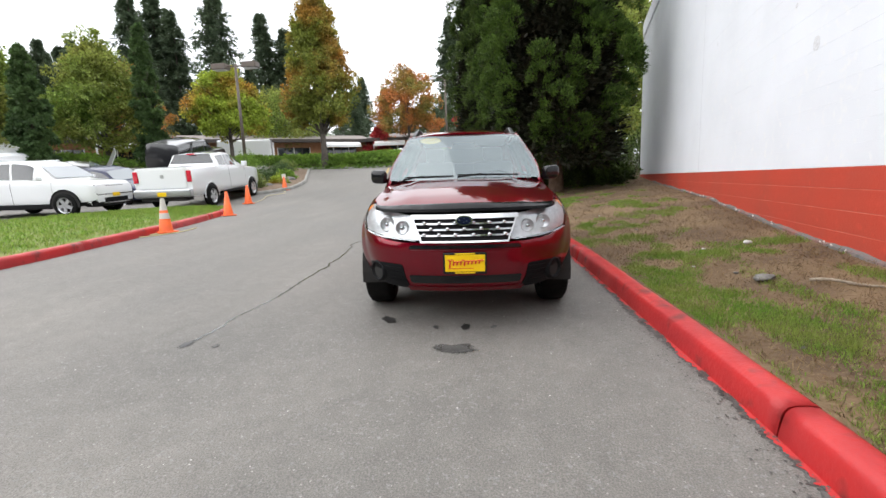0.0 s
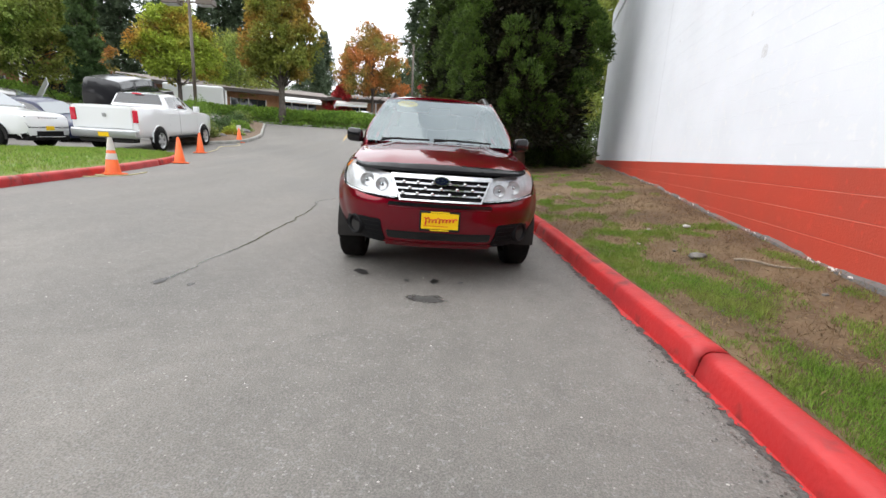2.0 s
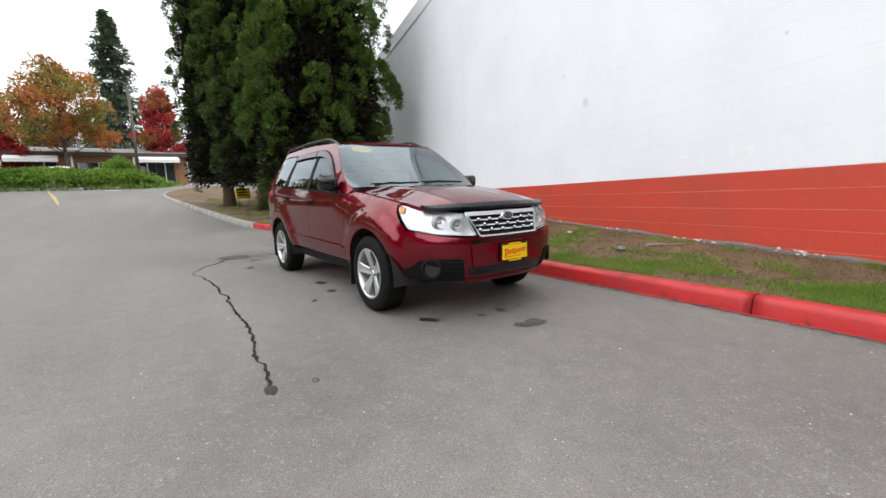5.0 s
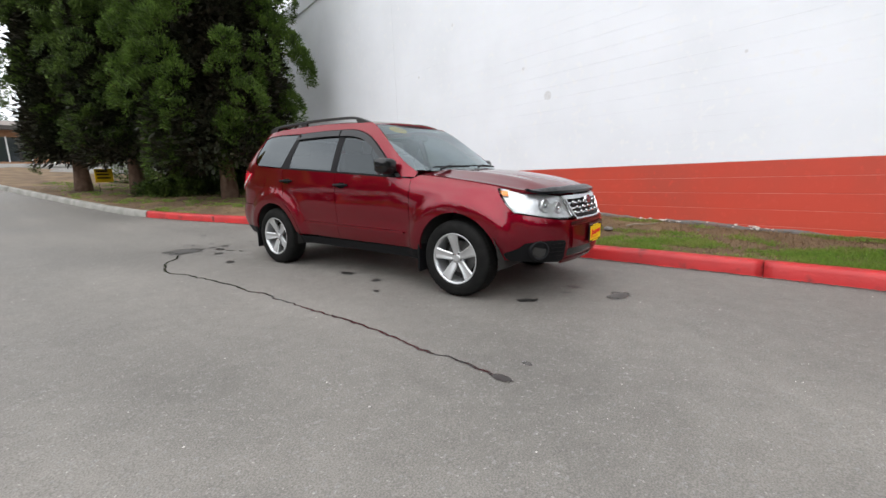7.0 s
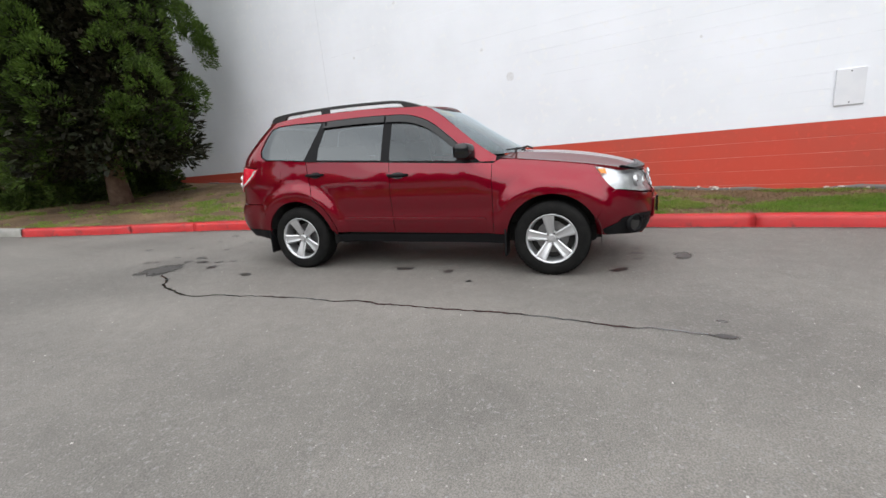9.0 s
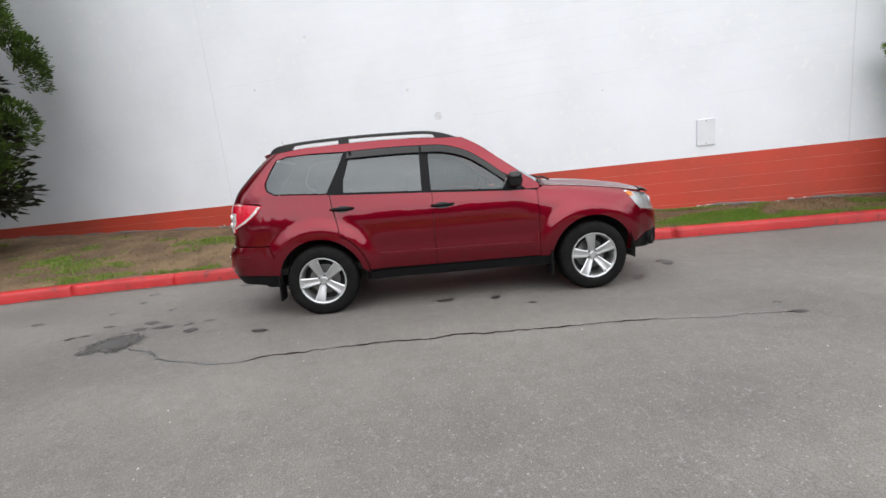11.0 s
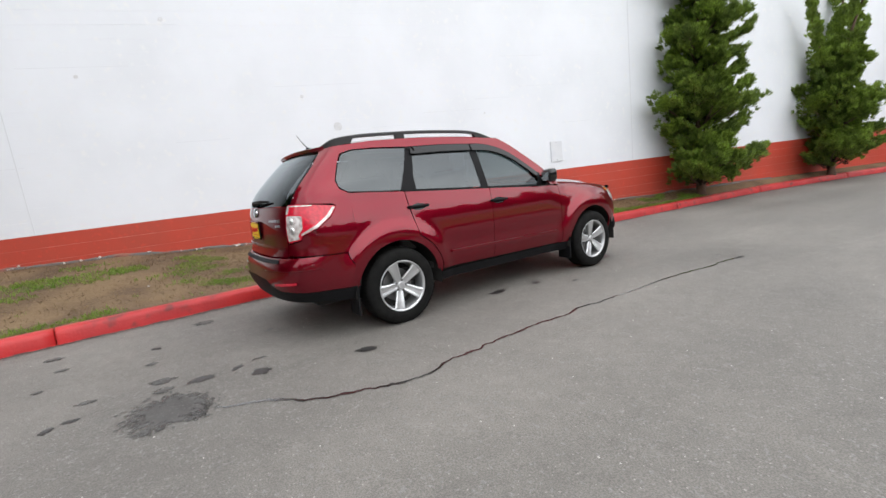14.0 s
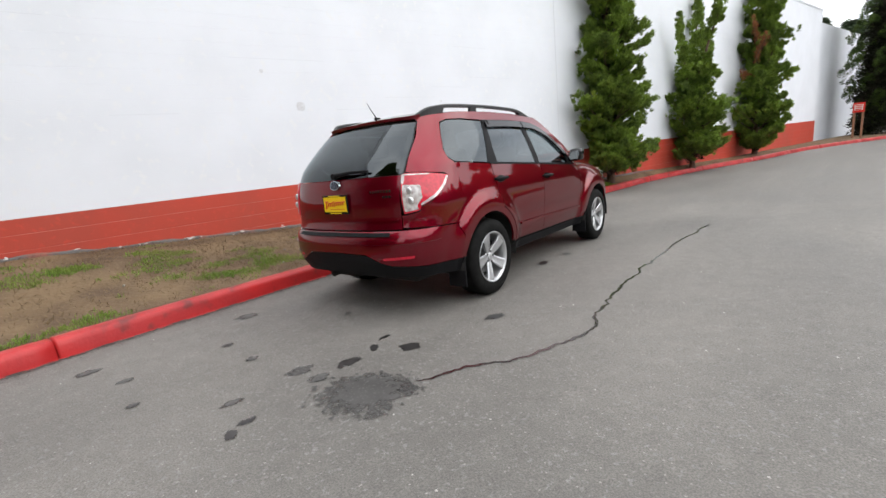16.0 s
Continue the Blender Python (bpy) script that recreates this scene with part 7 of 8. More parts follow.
# ---- the parking lot side ----
M["white_paint"] = mat("white_car_paint", (0.74, 0.75, 0.76), 0.3, coat=1.0)
M["black_paint"] = mat("black_car_paint", (0.010, 0.010, 0.012), 0.3, coat=0.9, spec=0.4)
M["blue_paint"] = mat("dark_blue_car_paint", (0.010, 0.016, 0.05), 0.3, coat=0.3, spec=0.3)
M["silver_paint"] = mat("silver_car_paint", (0.45, 0.46, 0.47), 0.3, metal=0.6, coat=1.0)
M["bumper_chrome"] = mat("worn_chrome", (0.42, 0.43, 0.44), 0.38, metal=0.7)
M["dark_glass"] = mat("dark_car_glass", (0.020, 0.023, 0.026), 0.04, spec=0.8, coat=0.6)
# pale base colour stands in for sky mirrored in these windscreens
M["screen_glass"] = mat("sky_pale_windscreen", (0.16, 0.18, 0.19), 0.08, coat=1.0)
M["cone_orange"] = mat("orange_cone_plastic", (0.80, 0.13, 0.02), 0.5, other=(0.70, 0.11, 0.025), scale=6)
M["cone_white"] = mat("reflective_white_band", (0.52, 0.50, 0.45), 0.5)
M["brick"] = mat("brown_brick", (0.40, 0.19, 0.10), 0.9, other=(0.46, 0.25, 0.14), scale=3)
M["shingle"] = mat("grey_brown_shingle", (0.19, 0.165, 0.15), 0.9, other=(0.25, 0.22, 0.20), scale=1.5, bump=0.02, bump_scale=12)
M["pole"] = mat("brown_painted_steel", (0.09, 0.07, 0.055), 0.5)
M["awning"] = mat("white_awning", (0.75, 0.75, 0.74), 0.7)
M["wood_post"] = mat("weathered_wood_post", (0.28, 0.14, 0.08), 0.8, other=(0.2, 0.1, 0.06), scale=10)
M["lot_grass"] = mat("mown_grass", (0.12, 0.20, 0.035), 0.95, other=(0.20, 0.20, 0.07), scale=2.5, detail=6, bump=0.02, bump_scale=30)


def wheel_simple(parent, x, y, r, w, sd):
    h = empty("wheel", pose(x, y, r, 0, 13, 0 if sd > 0 else 180))
    h.parent = parent
    link_mesh("tyre", *lathe([(r * 0.63, -w / 2 + 0.02), (r * 0.8, -w / 2), (r * 0.96, -w / 2 + 0.02), (r, -w * 0.3), (r, w * 0.3), (r * 0.96, w / 2 - 0.02), (r * 0.8, w / 2), (r * 0.63, w / 2 - 0.015)], 28), M["rubber"], h, smooth=True)
    rim = link_mesh("rim", *lathe([(r * 0.66, w / 2 - 0.012), (r * 0.60, w / 2 - 0.02), (r * 0.57, 0.0)], 28), M["alloy"], h, smooth=True)
    link_mesh("back", *lathe([(0.0, 0.0), (r * 0.6, 0.0)], 20), M["belly"], h)
    for k in range(5):
        a = 2 * math.pi * k / 5
        vs = []
        for rr, hw in ((0.0, 0.05), (r * 0.62, 0.05)):
            for u in (-hw, hw):
                for yy in (w / 2 - 0.03, w / 2 - 0.06):
                    vs.append((rr * math.cos(a) - u * math.sin(a), yy, rr * math.sin(a) + u * math.cos(a)))
        link_mesh("spoke", vs, [(0, 2, 6, 4), (1, 5, 7, 3), (0, 4, 5, 1), (2, 3, 7, 6), (4, 6, 7, 5)], M["alloy"], rim)
    return h


def vehicle(name, stations, half, axles, wheel_r, paint, windows, label, category, m, lamps=(), extras=None, seams=(), clad=None):
    """A car from stations (x, low, belt, top, top half width); windows: (station index, from, to) panes on both flanks; arches are dark rings."""
    car_ = tagged(empty(name), label, category)
    vs, fs = [], []
    N = 13
    for x, lo, be, top, th, hf in stations:
        cab = top > be + 0.05
        prof = [(hf * 0.90, lo), (hf * 0.98, lo + 0.10), (hf, lo + 0.25), (hf, be - 0.16), (hf * 0.975, be - 0.03), (hf * 0.93, be)]
        if cab:
            prof += [((hf * 0.93 + th) / 2 + 0.015, (be + top) / 2), (th + 0.02, top - 0.09), (th * 0.93, top - 0.025), (th * 0.7, top), (th * 0.4, top + 0.008), (0.15, top + 0.012), (0, top + 0.012)]
        else:
            prof += [(hf * 0.88, be + 0.015), (hf * 0.8, be + 0.025), (hf * 0.65, be + 0.032), (hf * 0.5, be + 0.036), (hf * 0.3, be + 0.04), (0.15, be + 0.04), (0, be + 0.04)]
        vs += [(x, y, z) for y, z in prof]
    base = len(vs)
    vs += [(x, -y, z) for x, y, z in vs]
    for i in range(len(stations) - 1):
        for k in range(N - 1):
            a, b = i * N + k, (i + 1) * N + k
            fs.append((a, a + 1, b + 1, b))
            fs.append((base + a, base + b, base + b + 1, base + a + 1))
    for i, rev in ((0, True), (len(stations) - 1, False)):
        ring = [i * N + k for k in range(N)] + [base + i * N + k for k in range(N - 1, -1, -1)]
        fs.append(tuple(ring[::-1] if rev else ring))
    fs.append(None)
    fs.pop()
    bodyo = link_mesh("body", vs, fs, paint, car_, smooth=True)
    sub = bodyo.modifiers.new("edge", "EDGE_SPLIT")
    sub.split_angle = radians(32)

    def flank(i, t, k):
        """Point on the flank between stations at row k (fraction allowed)."""
        i0 = int(i)
        f = i - i0
        k0 = int(k)
        g = k - k0
        def P(a, b):
            return Vector(vs[min(a, len(stations) - 1) * N + min(b, N - 1)])
        return (P(i0, k0) * (1 - f) + P(i0 + 1, k0) * f) * (1 - g) + (P(i0, k0 + 1) * (1 - f) + P(i0 + 1, k0 + 1) * f) * g
    for i0, i1 in windows:
        for sd in (1, -1):
            q, n = [], 5
            for k in (5.15, 5.6, 6.0, 6.5, 6.95):
                for j in range(n):
                    p = flank(i0 + (i1 - i0) * j / (n - 1), 0, k) + Vector((0, 0.008, 0.002))
                    q.append(Vector((p.x, p.y * sd, p.z)))
            f = [(r * n + c, r * n + c + 1, (r + 1) * n + c + 1, (r + 1) * n + c) for r in range(4) for c in range(n - 1)]
            link_mesh("side_window", q, f if sd < 0 else [u[::-1] for u in f], M["dark_glass"], car_, smooth=True)
    # door gaps, belt trim and sill cladding follow the flank
    for i0 in seams:
        for sd in (1, -1):
            q = []
            for k in np.linspace(1.2, 5.0, 12):
                for du in (-0.014, 0.014):
                    p = flank(i0 + du, 0, k) + Vector((0, 0.006, 0))
                    q.append(Vector((p.x, p.y * sd, p.z)))
            link_mesh("door_gap", q, [(2 * r, 2 * r + 1, 2 * r + 3, 2 * r + 2) if sd < 0 else (2 * r + 2, 2 * r + 3, 2 * r + 1, 2 * r) for r in range(11)], M["trim"], car_)
    if clad:
        for sd in (1, -1):
            q = []
            for i0 in np.linspace(clad[0], clad[1], 24):
                for k in (0.0, 0.6, 1.15):
                    p = flank(min(i0, len(stations) - 1.001), 0, k) + Vector((0, 0.012, -0.004))
                    q.append(Vector((p.x, p.y * sd, p.z)))
            link_mesh("lower_cladding", q, [(r * 3 + c, r * 3 + c + 1, r * 3 + c + 4, r * 3 + c + 3) for r in range(23) for c in range(2)], M["trim"], car_, smooth=True)
    for ax in axles:
        for sd in (1, -1):
            lip = [(ax + wheel_r * 1.25 * math.cos(radians(a)), (half + 0.004) * sd, wheel_r + wheel_r * 1.25 * math.sin(radians(a))) for a in np.linspace(-4, 184, 20)]
            link_mesh("arch_lip", *tube_mesh(lip, [0.022] * 20, 6), M["trim"] if clad else paint, car_, smooth=True)
    for ax in axles:
        for sd in (1, -1):
            yy = half * sd
            vs2, fs2 = [], []
            R1, R2 = wheel_r * 1.22, wheel_r * 1.0
            for k in range(19):
                a = radians(-10 + 200 * k / 18)
                vs2 += [(ax + R1 * math.cos(a), yy + 0.006 * sd, wheel_r + R1 * math.sin(a)), (ax, yy + 0.006 * sd, wheel_r)]
            for k in range(18):
                fs2.append((2 * k, 2 * k + 2, 2 * k + 1) if sd < 0 else (2 * k, 2 * k + 1, 2 * k + 2))
            link_mesh("wheel_arch", vs2, fs2, M["belly"], car_)
            wheel_simple(car_, ax, (half - 0.075) * sd + 0.035 * sd, wheel_r, 0.22, sd)
    for nm, x, y0, y1, z0, z1, mt, th in lamps:
        for sd in (1, -1):
            ya, yb = sorted((y0 * sd, y1 * sd))
            part(nm, box_bm(x - th, x + th, ya, yb, z0, z1, min(0.015, th * 0.6)), M[mt], car_)
    if extras:
        extras(car_, vs, N)
    car_.matrix_basis = m
    return car_


def cross_pane(parent, vs, N, i, j, name="windscreen", k0=5, k1=11):
    """A pane across the car between two stations (windscreen or rear window)."""
    q = []
    for t in (0.10, 0.92):
        for sgn in (1, -1):
            a, b = Vector(vs[i * N + 12]), Vector(vs[j * N + 12])
            w = abs(vs[i * N + 5][1]) * 0.90 * (1 - t) + abs(vs[j * N + 8][1]) * 0.92 * t
            p = a.lerp(b, t)
            q.append(Vector((p.x, w * sgn, p.z)) + Vector((0.012 if b.x < a.x else -0.012, 0, 0.014)))
    link_mesh(name, q, [(0, 1, 3, 2)], M["dark_glass"] if name == "rear_window" else M["screen_glass"], parent)


def tilt(x, y, z, yaw):
    """Pose on the sloping lot, nose along yaw (degrees from +x)."""
    f = Vector((math.cos(radians(yaw)), math.sin(radians(yaw)), 0))
    l_ = Vector((-f.y, f.x, 0))
    d = 1.4
    fz = (road_z(x + f.x * d, y + f.y * d) - road_z(x - f.x * d, y - f.y * d)) / (2 * d)
    lz = (road_z(x + l_.x * 0.8, y + l_.y * 0.8) - road_z(x - l_.x * 0.8, y - l_.y * 0.8)) / 1.6
    F = Vector((f.x, f.y, fz)).normalized()
    L_ = Vector((l_.x, l_.y, lz)).normalized()
    U = F.cross(L_).normalized()
    L_ = U.cross(F)
    return Matrix.Translation((x, y, road_z(x, y) + z)) @ Matrix((F, L_, U)).transposed().to_4x4()


def pickup_extras(c, vs, N):
    cross_pane(c, vs, N, 5, 6, "rear_window")
    cross_pane(c, vs, N, 11, 9, "windscreen")
    part("tailgate", box_bm(-2.93, -2.90, -0.80, 0.80, 0.80, 1.44, 0.01), M["white_paint"], c)
    part("bed_well", box_bm(-2.82, -0.95, -0.78, 0.78, 1.30, 1.475, 0.0), M["belly"], c)
    part("rear_bumper", box_bm(-3.10, -2.86, -0.98, 0.98, 0.50, 0.78, 0.07, 4), M["bumper_chrome"], c, smooth=True)
    part("lower_valance", box_bm(-2.98, -2.6, -0.8, 0.8, 0.36, 0.52, 0.03), M["belly"], c)
    part("bumper_recess", box_bm(-3.095, -3.082, -0.30, 0.30, 0.55, 0.70, 0.004), M["trim"], c)
    p = part("number_plate", box_bm(-3.115, -3.099, -0.155, 0.155, 0.54, 0.68, 0.003), M["yellow"], c)
    part("tailgate_badge", box_bm(-2.945, -2.93, -0.06, 0.06, 1.14, 1.26, 0.006), M["silver_paint"], c)
    part("brake_light", box_bm(-0.98, -0.95, -0.14, 0.14, 1.90, 1.94, 0.005), M["red_lens"], c)
    for sd in (1, -1):
        bm = box_bm(0.98, 1.14, sd * 1.10 - 0.1, sd * 1.10 + 0.1, 1.36, 1.58, 0.03)
        part("wing_mirror", bm, M["white_paint"], c)
        for x in (0.25, -0.65):
            part("door_handle", box_bm(x - 0.09, x + 0.09, sd * 0.985 - 0.02, sd * 0.985 + 0.02, 1.26, 1.29, 0.006), M["white_paint"], c)
        part("sill_step", box_bm(-0.95, 1.15, sd * 0.95 - 0.07, sd * 0.95 + 0.07, 0.42, 0.50, 0.02), M["trim"], c)


PICK = [(-2.9, 0.55, 1.46, 1.46, 0.6, 0.97), (-2.6, 0.50, 1.47, 1.47, 0.6, 1.0), (-1.8, 0.48, 1.47, 1.47, 0.6, 1.0), (-1.1, 0.46, 1.47, 1.47, 0.6, 1.0), (-1.0, 0.46, 1.46, 1.46, 0.6, 1.0), (-0.97, 0.46, 1.46, 1.52, 0.82, 1.0), (-0.85, 0.46, 1.45, 1.93, 0.75, 1.0), (-0.2, 0.45, 1.43, 1.98, 0.75, 1.0),
        (0.45, 0.45, 1.41, 1.96, 0.74, 1.0), (0.72, 0.45, 1.40, 1.86, 0.73, 1.0), (1.2, 0.45, 1.37, 1.52, 0.80, 1.0), (1.42, 0.45, 1.36, 1.36, 0.7, 1.0), (2.2, 0.47, 1.31, 1.31, 0.6, 0.99), (2.7, 0.48, 1.24, 1.24, 0.6, 0.95), (2.88, 0.52, 1.10, 1.10, 0.6, 0.86)]
vehicle("pickup_truck", PICK, 1.0, (-1.72, 1.85), 0.40, M["white_paint"], [(6.15, 7.0), (7.08, 8.6)], "white crew-cab pickup truck with chrome bumper parked in the lot", "truck", tilt(-11.8, 16.6, 0, 98),
        [("tail_lamp", -2.915, 0.83, 0.985, 1.0, 1.38, "red_lens", 0.02), ("headlamp", 2.84, 0.62, 0.86, 0.88, 1.06, "lens", 0.04)], pickup_extras, (4.9, 7.04, 10.3))


def suv_extras(c, vs, N):
    cross_pane(c, vs, N, 10, 8, "windscreen")
    for k in range(7):
        y = (k - 3) * 0.11
        part("grille_slot", box_bm(2.335, 2.36, y - 0.035, y + 0.035, 0.82, 0.97, 0.012), M["trim"], c)
    part("lower_grille", box_bm(2.36, 2.385, -0.52, 0.52, 0.42, 0.58, 0.02), M["trim"], c)
    part("lower_bumper", box_bm(1.95, 2.37, -0.80, 0.80, 0.30, 0.44, 0.04), M["trim"], c)
    for sd in (1, -1):
        part("lamp_frame", box_bm(2.30, 2.335, min(sd * 0.46, sd * 0.80), max(sd * 0.46, sd * 0.80), 0.86, 1.0, 0.015), M["trim"], c)
    part("grille_panel", box_bm(2.30, 2.338, -0.45, 0.45, 0.78, 1.0, 0.015), M["bumper_chrome"], c)
    part("chrome_lip", box_bm(2.37, 2.40, -0.56, 0.56, 0.38, 0.42, 0.01), M["chrome"], c)
    part("number_plate", box_bm(2.38, 2.40, -0.15, 0.15, 0.60, 0.72, 0.003), M["yellow"], c)
    for sd in (1, -1):
        part("wing_mirror", box_bm(0.72, 0.86, sd * 1.03 - 0.1, sd * 1.03 + 0.1, 1.16, 1.32, 0.04), M["white_paint"], c)
        part("sill", box_bm(-0.95, 1.0, sd * 0.94 - 0.03, sd * 0.94 + 0.03, 0.28, 0.42, 0.02), M["trim"], c)
        part("roof_rail", box_bm(-1.7, 0.1, sd * 0.62 - 0.02, sd * 0.62 + 0.02, 1.80, 1.84, 0.015), M["silver_paint"], c)


SUV = [(-2.35, 0.45, 1.05, 1.05, 0.5, 0.86), (-2.30, 0.38, 1.15, 1.40, 0.76, 0.92), (-2.08, 0.34, 1.18, 1.72, 0.72, 0.95), (-1.4, 0.32, 1.18, 1.79, 0.74, 0.96), (-0.6, 0.32, 1.17, 1.81, 0.75, 0.96), (-0.1, 0.32, 1.16, 1.81, 0.75, 0.96), (0.25, 0.32, 1.16, 1.78, 0.74, 0.96), (0.42, 0.32, 1.15, 1.72, 0.73, 0.96), (0.55, 0.32, 1.15, 1.64, 0.73, 0.96),
       (0.95, 0.32, 1.15, 1.36, 0.78, 0.96), (1.22, 0.32, 1.15, 1.15, 0.7, 0.96), (1.8, 0.34, 1.11, 1.11, 0.6, 0.95), (2.2, 0.36, 1.06, 1.06, 0.6, 0.90), (2.34, 0.40, 0.98, 0.98, 0.6, 0.82), (2.38, 0.45, 0.82, 0.82, 0.5, 0.76)]
vehicle("suv", SUV, 0.96, (-1.45, 1.46), 0.385, M["white_paint"], [(1.9, 3.2), (3.35, 4.7), (4.85, 7.6)], "white sport utility vehicle with seven-slot grille in the lot", "car", tilt(-15.1, 12.9, 0, 6),
        [("headlamp", 2.27, 0.50, 0.80, 0.88, 0.99, "lens", 0.05), ("fog_lamp", 2.36, 0.62, 0.74, 0.60, 0.68, "trim", 0.015)], suv_extras, (3.27, 4.78, 9.6), (0.4, 13.4))


def sedan_extras(c, vs, N):
    cross_pane(c, vs, N, 8, 6, "windscreen")
    cross_pane(c, vs, N, 2, 4, "rear_window")


def coupe_extras(c, vs, N):
    sedan_extras(c, vs, N)
    bm = box_bm(0.0, 1.05, -0.72, 0.72, -0.02, 0.02, 0.012)
    part("raised_bonnet", bm, M["silver_paint"], c, "bonnet propped open", at=pose(1.0, 0, 0.95, 0, -62, 0))
    link_mesh("bonnet_prop", *tube_mesh([(1.75, 0.5, 0.86), (1.38, 0.5, 1.62)], [0.012, 0.012], 6), M["trim"], c)


SEDAN = [(-2.3, 0.42, 0.82, 0.82, 0.5, 0.80), (-2.1, 0.32, 0.98, 0.98, 0.5, 0.87), (-1.6, 0.30, 1.0, 1.0, 0.55, 0.9), (-1.25, 0.30, 1.0, 1.16, 0.66, 0.9), (-0.7, 0.30, 0.98, 1.42, 0.60, 0.9), (-0.1, 0.30, 0.96, 1.46, 0.60, 0.9), (0.4, 0.30, 0.95, 1.38, 0.60, 0.9), (0.8, 0.30, 0.94, 1.16, 0.66, 0.9), (1.1, 0.30, 0.93, 0.93, 0.6, 0.9), (1.8, 0.30, 0.86, 0.86, 0.6, 0.88), (2.2, 0.34, 0.74, 0.74, 0.5, 0.8), (2.3, 0.4, 0.64, 0.64, 0.4, 0.7)]
vehicle("sedan", SEDAN, 0.9, (-1.4, 1.4), 0.33, M["blue_paint"], [(3.3, 4.8), (4.9, 6.9)], "dark blue saloon parked beyond the white one", "car", tilt(-16.6, 17.0, 0, -2), [("headlamp", 2.2, 0.5, 0.75, 0.62, 0.72, "lens", 0.04)], sedan_extras)
vehicle("coupe", SEDAN, 0.9, (-1.4, 1.4), 0.33, M["black_paint"], [(3.3, 4.8), (4.9, 6.9)], "black coupe with its bonnet up in the second row", "car", tilt(-18.5, 17.4, 0, 44), [("headlamp", 2.2, 0.5, 0.75, 0.62, 0.72, "lens", 0.04)], coupe_extras)
BOXY = [(-2.2, 0.55, 1.1, 1.1, 0.6, 0.88), (-2.18, 0.50, 1.18, 1.45, 0.84, 0.92), (-2.08, 0.48, 1.2, 1.80, 0.78, 0.93), (-1.3, 0.46, 1.2, 1.86, 0.78, 0.93), (-0.5, 0.46, 1.2, 1.87, 0.78, 0.93), (0.2, 0.46, 1.2, 1.86, 0.78, 0.93), (0.42, 0.46, 1.2, 1.76, 0.78, 0.93), (0.72, 0.46, 1.2, 1.3, 0.84, 0.93), (0.8, 0.46, 1.2, 1.2, 0.7, 0.93), (1.75, 0.48, 1.17, 1.17, 0.7, 0.92), (1.95, 0.52, 1.10, 1.10, 0.6, 0.86)]
vehicle("suv", BOXY, 0.93, (-1.35, 1.4), 0.39, M["black_paint"], [(2.05, 3.2), (3.3, 4.6), (4.7, 6.6)], "black boxy sport utility vehicle in the second row", "car", tilt(-16.8, 22.4, 0, 92))
vehicle("suv", SUV, 0.96, (-1.45, 1.46), 0.36, M["silver_paint"], [(1.9, 3.2), (3.35, 4.7), (4.85, 7.6)], "silver sport utility vehicle beyond the ivy bank", "car", tilt(-34.5, 33.0, 0, 25))
vehicle("sedan", SEDAN, 0.9, (-1.4, 1.4), 0.33, M["white_paint"], [(3.3, 4.8), (4.9, 6.9)], "white saloon parked beyond the ivy bank", "car", tilt(-9.6, 42.5, 0, 180), (), sedan_extras)
vehicle("pickup_truck", PICK, 1.0, (-1.72, 1.85), 0.38, M["white_paint"], [(6.15, 7.0), (7.08, 8.6)], "white pickup truck beyond the ivy bank", "truck", tilt(-31.0, 24.5, 0, -30))

# box trailer
tr = tagged(empty("box_trailer", tilt(-24.8, 41.2, 0, 24)), "white box trailer parked by the low building", "trailer")
part("box", box_bm(-2.4, 2.4, -1.1, 1.1, 0.55, 2.75, 0.16, 3), M["white_paint"], tr)
part("chassis", box_bm(-2.3, 2.3, -0.9, 0.9, 0.42, 0.55), M["trim"], tr)
part("drawbar", box_bm(2.3, 3.5, -0.06, 0.06, 0.42, 0.5), M["trim"], tr)
for sd in (1, -1):
    wheel_simple(tr, -0.3, 1.02 * sd, 0.34, 0.2, sd)


def cone(x, y, h, label, banded=False, paper=False):
    c = tagged(empty("traffic_cone", pose(x, y, road_z(x, y), 0, 0, 17 * x)), label, "cone", group="traffic cones along the kerb")
    part("base", box_bm(-0.19, 0.19, -0.19, 0.19, 0, 0.035, 0.012), M["cone_orange"], c)
    link_mesh("shell", *lathe_z([(0.145, 0.035), (0.135, 0.06), (0.035, h), (0.022, h + 0.004), (0.018, h - 0.02)], 24), M["cone_orange"], c, smooth=True)
    if banded:
        for z0, z1 in ((0.30, 0.42), (0.48, h + 0.012)):
            r0, r1 = 0.135 - 0.10 * (z0 - 0.06) / (h - 0.06) + 0.004, 0.135 - 0.10 * (z1 - 0.06) / (h - 0.06) + 0.004
            link_mesh("band", *lathe_z([(r0, z0), (max(0.03, r1), z1)], 24), M["cone_white"], c, smooth=True)
    if paper:
        part("paper", box_bm(-0.10, 0.10, -0.004, 0.004, h - 0.06, h + 0.14, 0.0), M["cone_white"], c, "white paper sheet")
    return c


def lathe_z(profile, seg=24):
    v, f = lathe(profile, seg)
    return [(x, z, y) for x, y, z in v], [q[::-1] for q in f]


